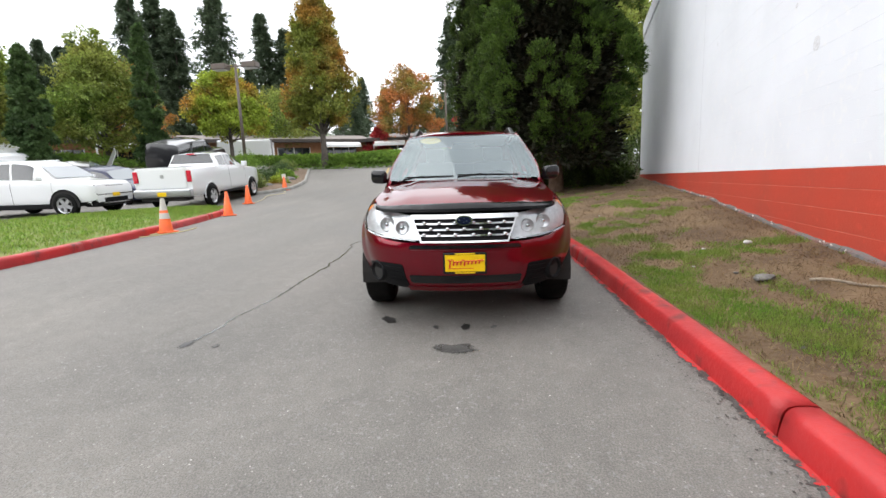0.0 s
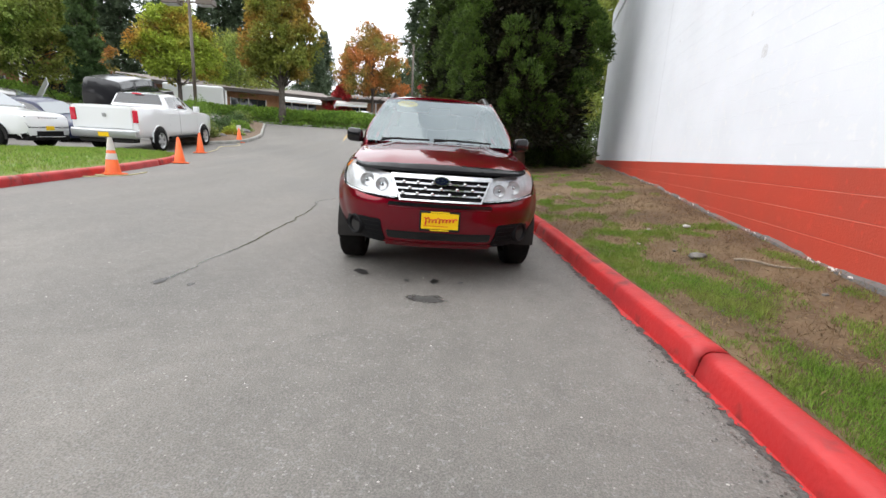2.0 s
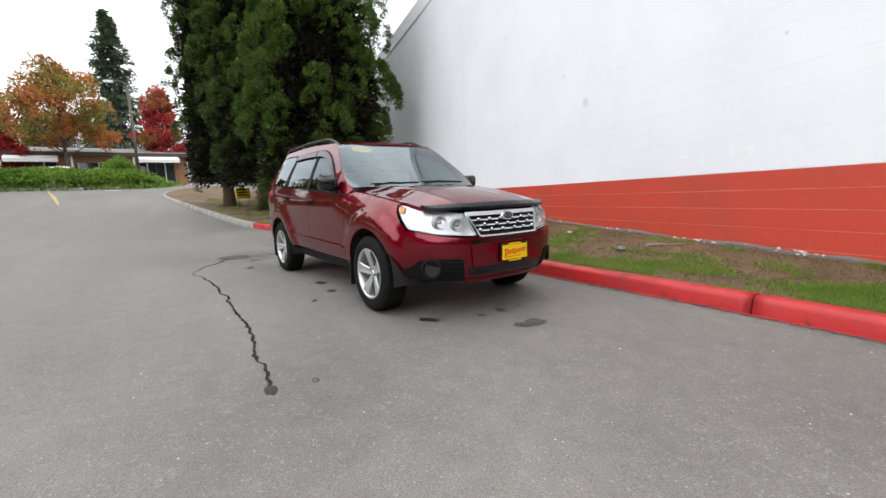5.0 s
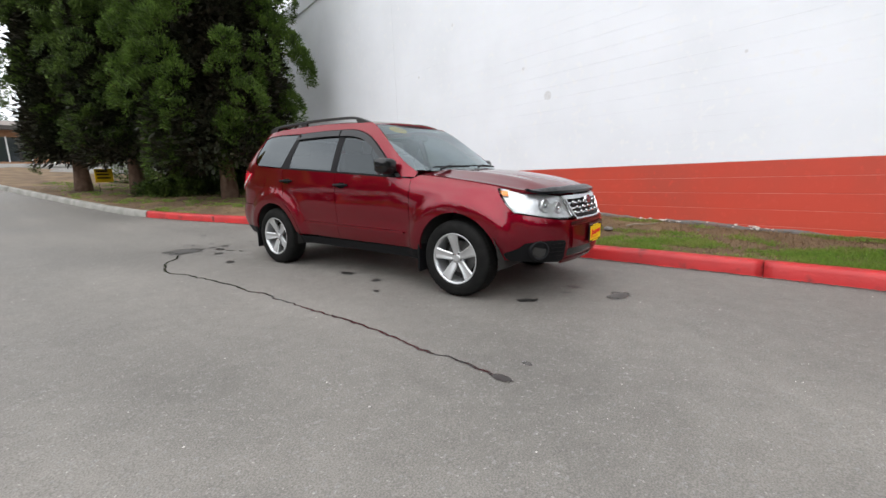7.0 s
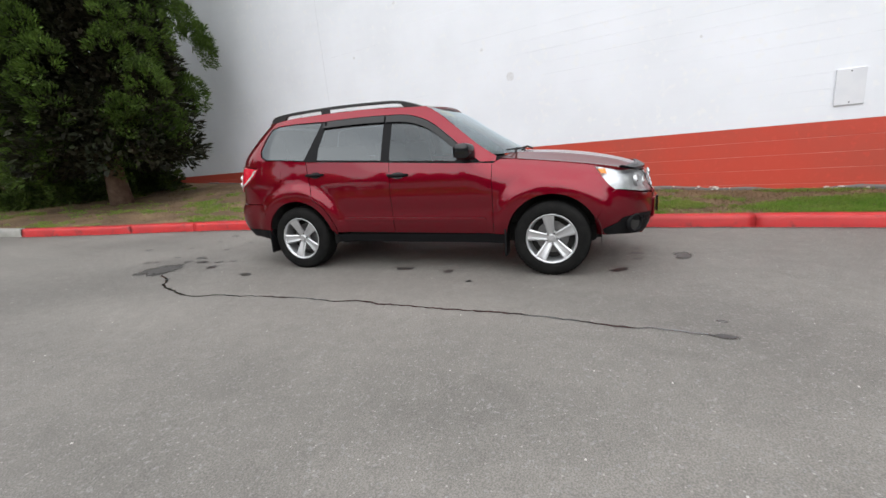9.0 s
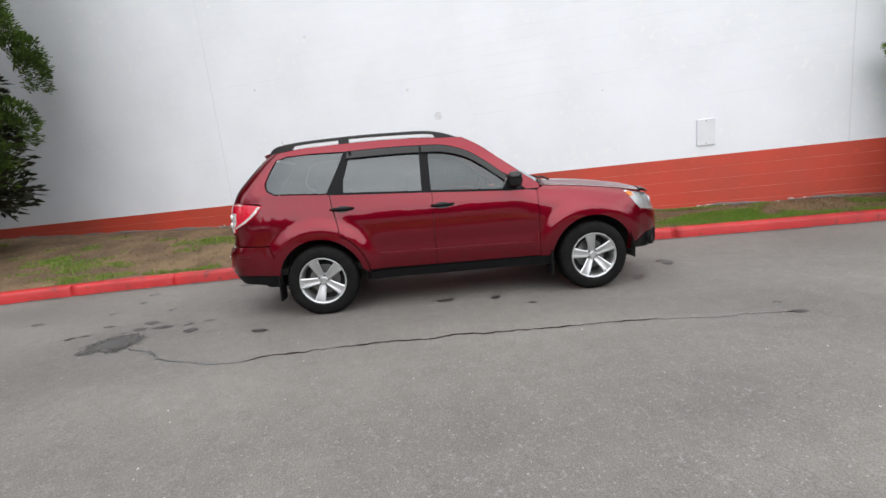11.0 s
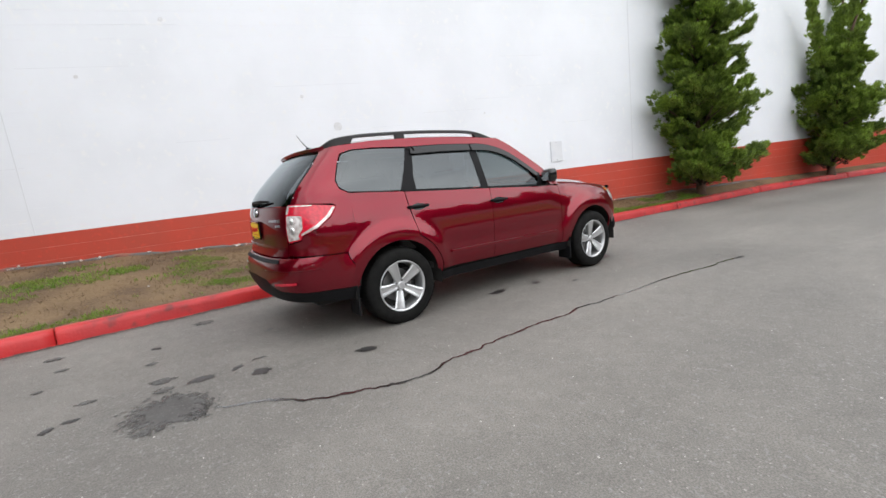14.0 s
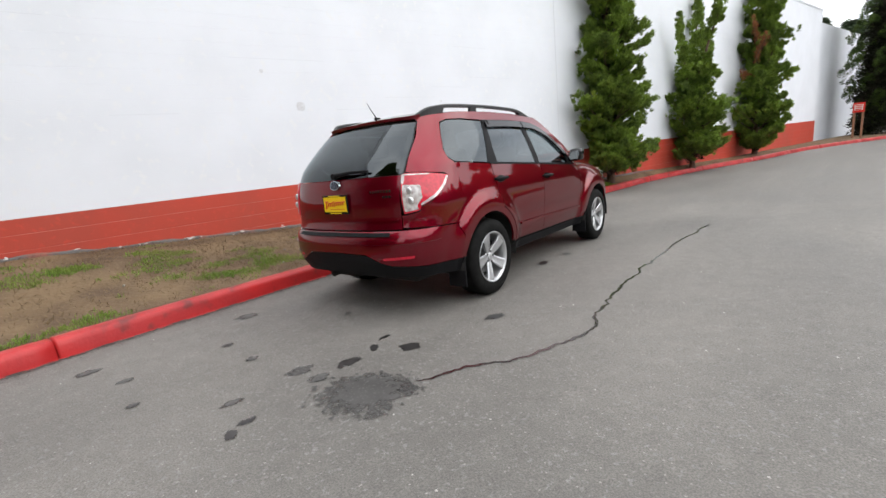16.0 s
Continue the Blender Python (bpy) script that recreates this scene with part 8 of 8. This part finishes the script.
cone(-7.11, 8.43, 0.72, "dirty orange traffic cone with white reflective bands", banded=True)
cone(-7.91, 11.84, 0.70, "plain orange traffic cone at the kerb end")
cone(-9.48, 15.5, 0.70, "plain orange traffic cone beside the pickup")
cone(-10.54, 20.5, 0.66, "orange traffic cone with a white paper on top", paper=True)
M["rope"] = mat("pale_yellow_rope", (0.55, 0.48, 0.28), 0.8)
rp_ = [(-7.11, 8.2), (-7.35, 7.9), (-7.1, 7.75), (-6.8, 8.4), (-6.9, 9.1)]
tagged(link_mesh("caution_rope", *tube_mesh([(x, y, road_z(x, y) + 0.012) for x, y in [(p.x, p.y) for p in spline([(a_, b_, 0) for a_, b_ in rp_], 8)]], [0.012] * 33, 6), M["rope"]), "pale yellow rope slack on the asphalt", "rope")
rp_ = [(-10.5, 20.2), (-9.9, 19.2), (-10.2, 18.2), (-9.7, 17.0), (-9.4, 15.8)]
tagged(link_mesh("caution_rope", *tube_mesh([(x, y, road_z(x, y) + 0.012) for x, y in [(p.x, p.y) for p in spline([(a_, b_, 0) for a_, b_ in rp_], 8)]], [0.012] * 33, 6), M["rope"]), "pale yellow rope slack on the asphalt", "rope")

# ---- grass island with red kerb ----
ILINE = spline([(x, y, 0) for x, y in [(-6.4, -8), (-6.45, -2), (-6.55, 2), (-6.69, 4.92), (-7.01, 7.0), (-7.4, 9.0), (-7.85, 10.9), (-8.15, 11.9), (-8.5, 12.7), (-9.0, 13.3)]], 12)
ik = tagged(empty("island_kerb"), "red painted kerb round the grass island", "kerb", kind="structure")
for a_, b_ in ((0, 30), (30, 44), (44, 58), (58, 72), (72, 86), (86, 97), (97, 109)):
    kerb_section(ILINE[a_:b_ + 1], ik, M["kerb_red"], side=-1.0)
iv, if_ = [], []


def island_width(y):
    return float(np.interp(y, [-8, 4, 8, 10, 11.2, 12.2, 13.0, 13.3], [7.0, 6.6, 6.2, 5.7, 4.8, 3.6, 1.9, 0.3]))


for p in ILINE:
    w = island_width(p.y)
    for k in range(9):
        x = p.x - 0.12 - (w * k / 8)
        z = road_z(x, p.y) + (0.135 if k < 8 else 0.02) + 0.03 * math.sin(k / 8 * math.pi) + 0.012 * noise.noise(Vector((x * 4, p.y * 4, 0)))
        iv.append((x, p.y, z))
for j in range(len(ILINE) - 1):
    for k in range(8):
        a_ = j * 9 + k
        if_.append((a_ + 1, a_, a_ + 9, a_ + 10))
tagged(link_mesh("grass_island", iv, if_, M["lot_grass"], smooth=True), "mown grass island between driveway and lot", "lawn", kind="structure")
irng = np.random.default_rng(77)
cs = []
for k in range(15000):
    p = ILINE[irng.integers(24, 100)]
    w = island_width(p.y) - 0.1
    t = irng.uniform(0, 1)
    x = p.x - 0.15 - w * t
    cs.append((x, p.y + irng.uniform(-0.3, 0.3), road_z(x, p.y) + 0.14 + 0.03 * math.sin(t * math.pi)))
tagged(leaf_mesh("grass", cs, np.tile([0, 0, 1.0], (len(cs), 1)), 3, 0.03, 0.07, 0.012, M["blade_green"], None, irng, lift=0.8, flat=1.5), "mown green grass on the island", "grass", kind="stuff")

# ---- planter bed with shrubs and boulders ----
PLINE = spline([(x, y, 0) for x, y in [(-13.6, 19.6), (-12.4, 18.7), (-11.4, 18.6), (-10.6, 19.6), (-10.4, 21.2), (-11.2, 24.4), (-12.6, 27.8), (-15.2, 34.0)]], 12)
pk = tagged(empty("planter_kerb"), "grey concrete kerb round the planting bed", "kerb", kind="structure")
for a_, b_ in ((0, 14), (14, 28), (28, 42), (42, 56), (56, 70), (70, 84)):
    kerb_section(PLINE[a_:b_ + 1], pk, M["kerb_grey"], side=-1.0)
M["mulch"] = mat("brown_mulch", (0.11, 0.075, 0.05), 0.95, other=(0.17, 0.12, 0.08), scale=6, bump=0.03, bump_scale=20)
bv, bf = [], []
for p in PLINE[14:]:
    for k in range(6):
        x = p.x - 0.14 - 0.5 * k
        bv.append((x, p.y, road_z(x, p.y) + 0.14 + 0.12 * math.sin(k / 5 * math.pi)))
nb = len(PLINE[14:])
for j in range(nb - 1):
    for k in range(5):
        a_ = j * 6 + k
        bf.append((a_ + 1, a_, a_ + 6, a_ + 7))
tagged(link_mesh("planting_bed", bv, bf, M["mulch"], smooth=True), "mulched planting bed with shrubs", "bed", kind="structure")
for i, (x, y, s, hgt, mt, lb) in enumerate([(-11.85, 20.00, 0.55, 0.7, "shrub_leaf", "yellow-green clump of ornamental grass"), (-12.45, 21.00, 0.6, 0.85, "shrub_leaf", "yellow-green shrub in the bed"), (-11.65, 22.00, 0.5, 0.55, "yellow_leaf", "low yellowing shrub in the bed"), (-12.75, 23.00, 0.7, 0.9, "hornbeam_leaf", "dark green rounded shrub in the bed"), (-12.55, 24.80, 0.65, 0.7, "ivy_leaf", "green rounded shrub in the bed"), (-13.75, 26.40, 0.75, 0.9, "hornbeam_leaf", "dark green shrub in the bed"), (-14.45, 28.60, 0.7, 0.75, "shrub_leaf", "pale green shrub in the bed"), (-13.85, 21.90, 0.8, 1.0, "ivy_leaf", "broad green shrub in the bed"), (-14.95, 24.40, 0.9, 1.2, "ivy_leaf", "tall green shrub in the bed")]):
    shrub("shrub", x, y, road_z(x, y) + 0.1, s, s, hgt, 90 + i, mt, lb, 150, 0.06)
for i, (x, y, r) in enumerate([(-11.40, 22.40, 0.22), (-11.95, 24.00, 0.26), (-11.50, 20.80, 0.18), (-12.75, 26.00, 0.25)]):
    lump("boulder", x, y, road_z(x, y) + 0.2, r * 1.3, r, r * 0.8, 40 + i, M["rock"], "grey boulder in the planting bed", "rock", i * 40)

# ---- ivy bank along the top of the drive ----
HEDGE = spline([(x, y, 0) for x, y in [(-2.6, 39.0), (-4.2, 36.6), (-6.5, 36.0), (-10.3, 36.2), (-14, 36.3), (-19, 37.0), (-24, 34.5), (-29, 26), (-33, 20), (-36, 12)]], 10)
hv, hf = [], []
hc, ho = [], []
hr = np.random.default_rng(55)
for i, p in enumerate(HEDGE):
    d = (HEDGE[min(i + 1, len(HEDGE) - 1)] - HEDGE[max(i - 1, 0)]).normalized()
    back = Vector((d.y, -d.x, 0))
    if back.y < 0 and abs(back.y) > 0.1:
        back = -back
    end = min(1.0, (i + 1) / 8)
    for k in range(9):
        t = k / 8
        q = p + back * (t * 3.6)
        hgt = (0.95 + 0.2 * noise.noise(Vector((q.x * 0.4, q.y * 0.4, 0)))) * end * math.sin(min(1, t * 1.9) * math.pi / 2) ** 0.7
        hv.append((q.x, q.y, road_z(q.x, q.y) + hgt - 0.06))
        if t < 0.8:
            for _ in range(14):
                jx, jy = hr.normal() * 0.35, hr.normal() * 0.25
                hc.append((q.x + jx, q.y + jy, road_z(q.x + jx, q.y + jy) + hgt + hr.normal() * 0.05))
                ho.append((-back.x * 0.7, -back.y * 0.7, 0.6))
for i in range(len(HEDGE) - 1):
    for k in range(8):
        a_ = i * 9 + k
        hf.append((a_, a_ + 9, a_ + 10, a_ + 1))
bank = tagged(empty("ivy_bank"), "long bank covered in bright green ivy", "hedge")
link_mesh("mound", hv, hf, M["far_grass"], bank, smooth=True)
leaf_mesh("ivy", hc, ho, 9, 0.22, 0.17, 0.14, M["ivy_leaf"], bank, hr, lift=0.2, flat=1.0)
hk = tagged(empty("bank_kerb"), "pale concrete kerb along the ivy bank", "kerb", kind="structure")
kl = [p + Vector((0, -0.25, 0)) for p in HEDGE[:60]]
for a_, b_ in ((0, 12), (12, 24), (24, 36), (36, 48), (48, 59)):
    kerb_section(kl[a_:b_ + 1], hk, M["kerb_grey"], side=1.0)
shrub("round_bush", -5.6, 39.0, road_z(-5.6, 39.0) + 0.9, 1.1, 1.0, 1.0, 120, "ivy_leaf", "clipped round green bush behind the ivy", 260, 0.1)

# ---- low building with shingle roof, awnings and shop windows ----
M["shop_glass"] = mat("dark_shop_glass", (0.03, 0.035, 0.04), 0.05, coat=0.5)
M["trim_dark"] = mat("dark_fascia", (0.05, 0.042, 0.038), 0.6)


def low_building(x0, y0, x1, y1, z, units, seed, label):
    d = Vector((x1 - x0, y1 - y0, 0))
    ln = d.length
    m = Matrix.Translation((x0, y0, z)) @ Matrix.Rotation(math.atan2(d.y, d.x), 4, "Z")
    b = tagged(empty("low_building", m), label, "building")
    part("wall", box_bm(0, ln, 0, 10, -0.6, 3.1), M["brick"], b)
    ov, e, r = 1.3, 3.15, 4.25
    vs = [(-0.6, -ov, e), (ln + 0.6, -ov, e), (ln + 0.6, 5, r), (-0.6, 5, r), (-0.6, 10 + ov, e), (ln + 0.6, 10 + ov, e), (-0.6, -ov, e - 0.22), (ln + 0.6, -ov, e - 0.22), (ln + 0.6, 10 + ov, e - 0.22), (-0.6, 10 + ov, e - 0.22)]
    link_mesh("roof", vs, [(0, 1, 2, 3), (3, 2, 5, 4), (6, 7, 1, 0), (7, 8, 5, 2, 1), (9, 6, 0, 3, 4), (9, 8, 7, 6)], M["shingle"], b)
    part("fascia", box_bm(-0.62, ln + 0.62, -ov - 0.04, -ov - 0.004, e - 0.3, e + 0.03), M["trim_dark"], b)
    w = ln / units
    rng = np.random.default_rng(seed)
    for k in range(units):
        a = k * w + w * 0.12
        c = (k + 1) * w - w * 0.22
        win = part("shop_window", box_bm(a, c, -0.05, -0.004, 0.35, 2.35), M["shop_glass"], b)
        n = 4
        for j in range(n + 1):
            xx = a + (c - a) * j / n
            part("mullion", box_bm(xx - 0.05, xx + 0.05, -0.09, -0.055, 0.3, 2.4), M["awning"] if (j + k) % 2 else M["trim_dark"], win)
        part("post", box_bm(a - 0.5, a - 0.34, -ov + 0.1, -ov + 0.26, -0.3, e - 0.24), M["awning"], b)
        if k % 2 == 0:
            v2 = [(a - 0.2, -1.36, 2.84), (c + 0.2, -1.36, 2.84), (c + 0.2, -2.3, 2.5), (a - 0.2, -2.3, 2.5), (a - 0.2, -2.3, 2.22), (c + 0.2, -2.3, 2.22), (a - 0.2, -1.36, 2.56), (c + 0.2, -1.36, 2.56)]
            link_mesh("awning", v2, [(0, 3, 2, 1), (3, 4, 5, 2), (0, 6, 4, 3), (1, 2, 5, 7), (6, 7, 5, 4)], M["awning"], b)
    for j in range(2):
        xx = rng.uniform(3, ln - 3)
        link_mesh("roof_vent", *tube_mesh([(xx, 5.0, r - 0.1), (xx, 5.0, r + 0.5)], [0.15, 0.15], 10), M["awning"], b)
    return b


low_building(-47, 33.0, -15.5, 50.5, 3.2, 7, 3, "long low brick building with a shingle roof and white awnings")
low_building(-14.5, 50.5, 12, 55.0, 3.25, 6, 4, "low brick shop building with a shingle roof and white awnings")

# ---- lamp posts ----
def lamp_post(x, y, top, heads, label):
    z = road_z(x, y)
    h = top - z
    p = tagged(empty("lamp_post", pose(x, y, z)), label, "lamp")
    link_mesh("pole", *tube_mesh([(0, 0, -0.1), (0, 0, h)], [0.10, 0.075], 12), M["pole"], p, smooth=True)
    link_mesh("footing", *tube_mesh([(0, 0, -0.1), (0, 0, 0.5)], [0.28, 0.28], 16), M["kerb_grey"], p)
    if heads:
        part("arm", box_bm(-0.75, 0.75, -0.04, 0.04, h - 0.16, h - 0.08), M["pole"], p)
        for sx in (-0.95, 0.95):
            hd = part("lamp_head", box_bm(sx - 0.45, sx + 0.45, -0.28, 0.28, h - 0.28, h + 0.05, 0.03), M["pole"], p)
            part("lens", box_bm(sx - 0.38, sx + 0.38, -0.22, 0.22, h - 0.30, h - 0.284), M["cover"], hd)
    else:
        link_mesh("arm", *tube_mesh([(0, 0, h - 0.05), (-0.3, 0, h + 0.25), (-0.8, -0.1, h + 0.2)], [0.06, 0.05, 0.045], 8), M["pole"], p)
        part("lamp_head", box_bm(-1.3, -0.75, -0.2, 0.0, h + 0.1, h + 0.24, 0.03), M["cover"], p)
    return p


lamp_post(-15.5, 25.5, 8.6, True, "brown lamp post with two box heads")
lamp_post(-4.45, 38.3, 9.7, False, "slim lamp post with a single curved arm")
lamp_post(-15.2, 58.0, 9.4, False, "slim lamp post behind the low building")

# ---- signs ----
ys = tagged(empty("yard_sign", pose(-0.12, 19.7, lawn_z(-0.12, 19.7) + 0.1, 0, 0, 25)), "yellow yard sign with dark writing on wire legs", "sign")
part("board", box_bm(-0.30, 0.30, -0.006, 0.006, 0.22, 0.66, 0.0), M["yellow"], ys)
for z0 in (0.56, 0.45, 0.34):
    part("writing_bar", box_bm(-0.24, 0.2 - 0.3 * (z0 - 0.34), -0.010, -0.0065, z0, z0 + 0.05), M["trim"], ys)
for x in (-0.2, 0.2):
    link_mesh("leg", *tube_mesh([(x, 0, -0.1), (x, 0, 0.24)], [0.006, 0.006], 6), M["trim"], ys)
sx, sy = -3.7, -23.6
sg = tagged(empty("post_sign", pose(sx, sy, road_z(sx, sy) + 0.1, 0, 0, -10)), "small red and white sign on two wooden posts", "sign")
for x in (-0.17, 0.17):
    part("post", box_bm(x - 0.045, x + 0.045, -0.045, 0.045, -0.3, 1.75, 0.006), M["wood_post"], sg)
bd = part("board", box_bm(-0.24, 0.24, 0.05, 0.075, 1.36, 1.86, 0.008), M["plate_red"], sg)
part("panel", box_bm(-0.17, 0.17, 0.078, 0.082, 1.47, 1.77), M["cone_white"], bd)
for z0 in (1.69, 1.59, 1.49):
    part("writing_bar", box_bm(-0.13, 0.13, 0.084, 0.087, z0, z0 + 0.05), M["plate_red"], bd)

column_cedar(-5.2, -28.0, road_z(-5.2, -28.0), 12.0, 2.0, 5, "broad dark green conifer past the end of the wall", lowest=0.2, clumps=4200)
column_cedar(-12.6, -37.5, road_z(-12.6, -37.5), 11.0, 2.4, 6, "broad dark green conifer beyond the drive", lowest=0.2, clumps=2400)

# ---- woods added round the lot, mostly unseen, to close it for the car's reflections ----
wrng = np.random.default_rng(17)
for i in range(84):
    a_ = radians(150 + 165 * i / 83)
    r_ = 62 + wrng.uniform(-6, 14)
    x, y = -8 + r_ * math.cos(a_), 4 + r_ * math.sin(a_)
    s = wrng.uniform(0.46, 0.60)
    copy_thing(first[i % 3], Matrix()).matrix_basis = pose(x, y, road_z(x, y) - 0.3, 0, 0, i * 50) @ Matrix.Diagonal((s * 2.1, s * 2.1, s, 1))
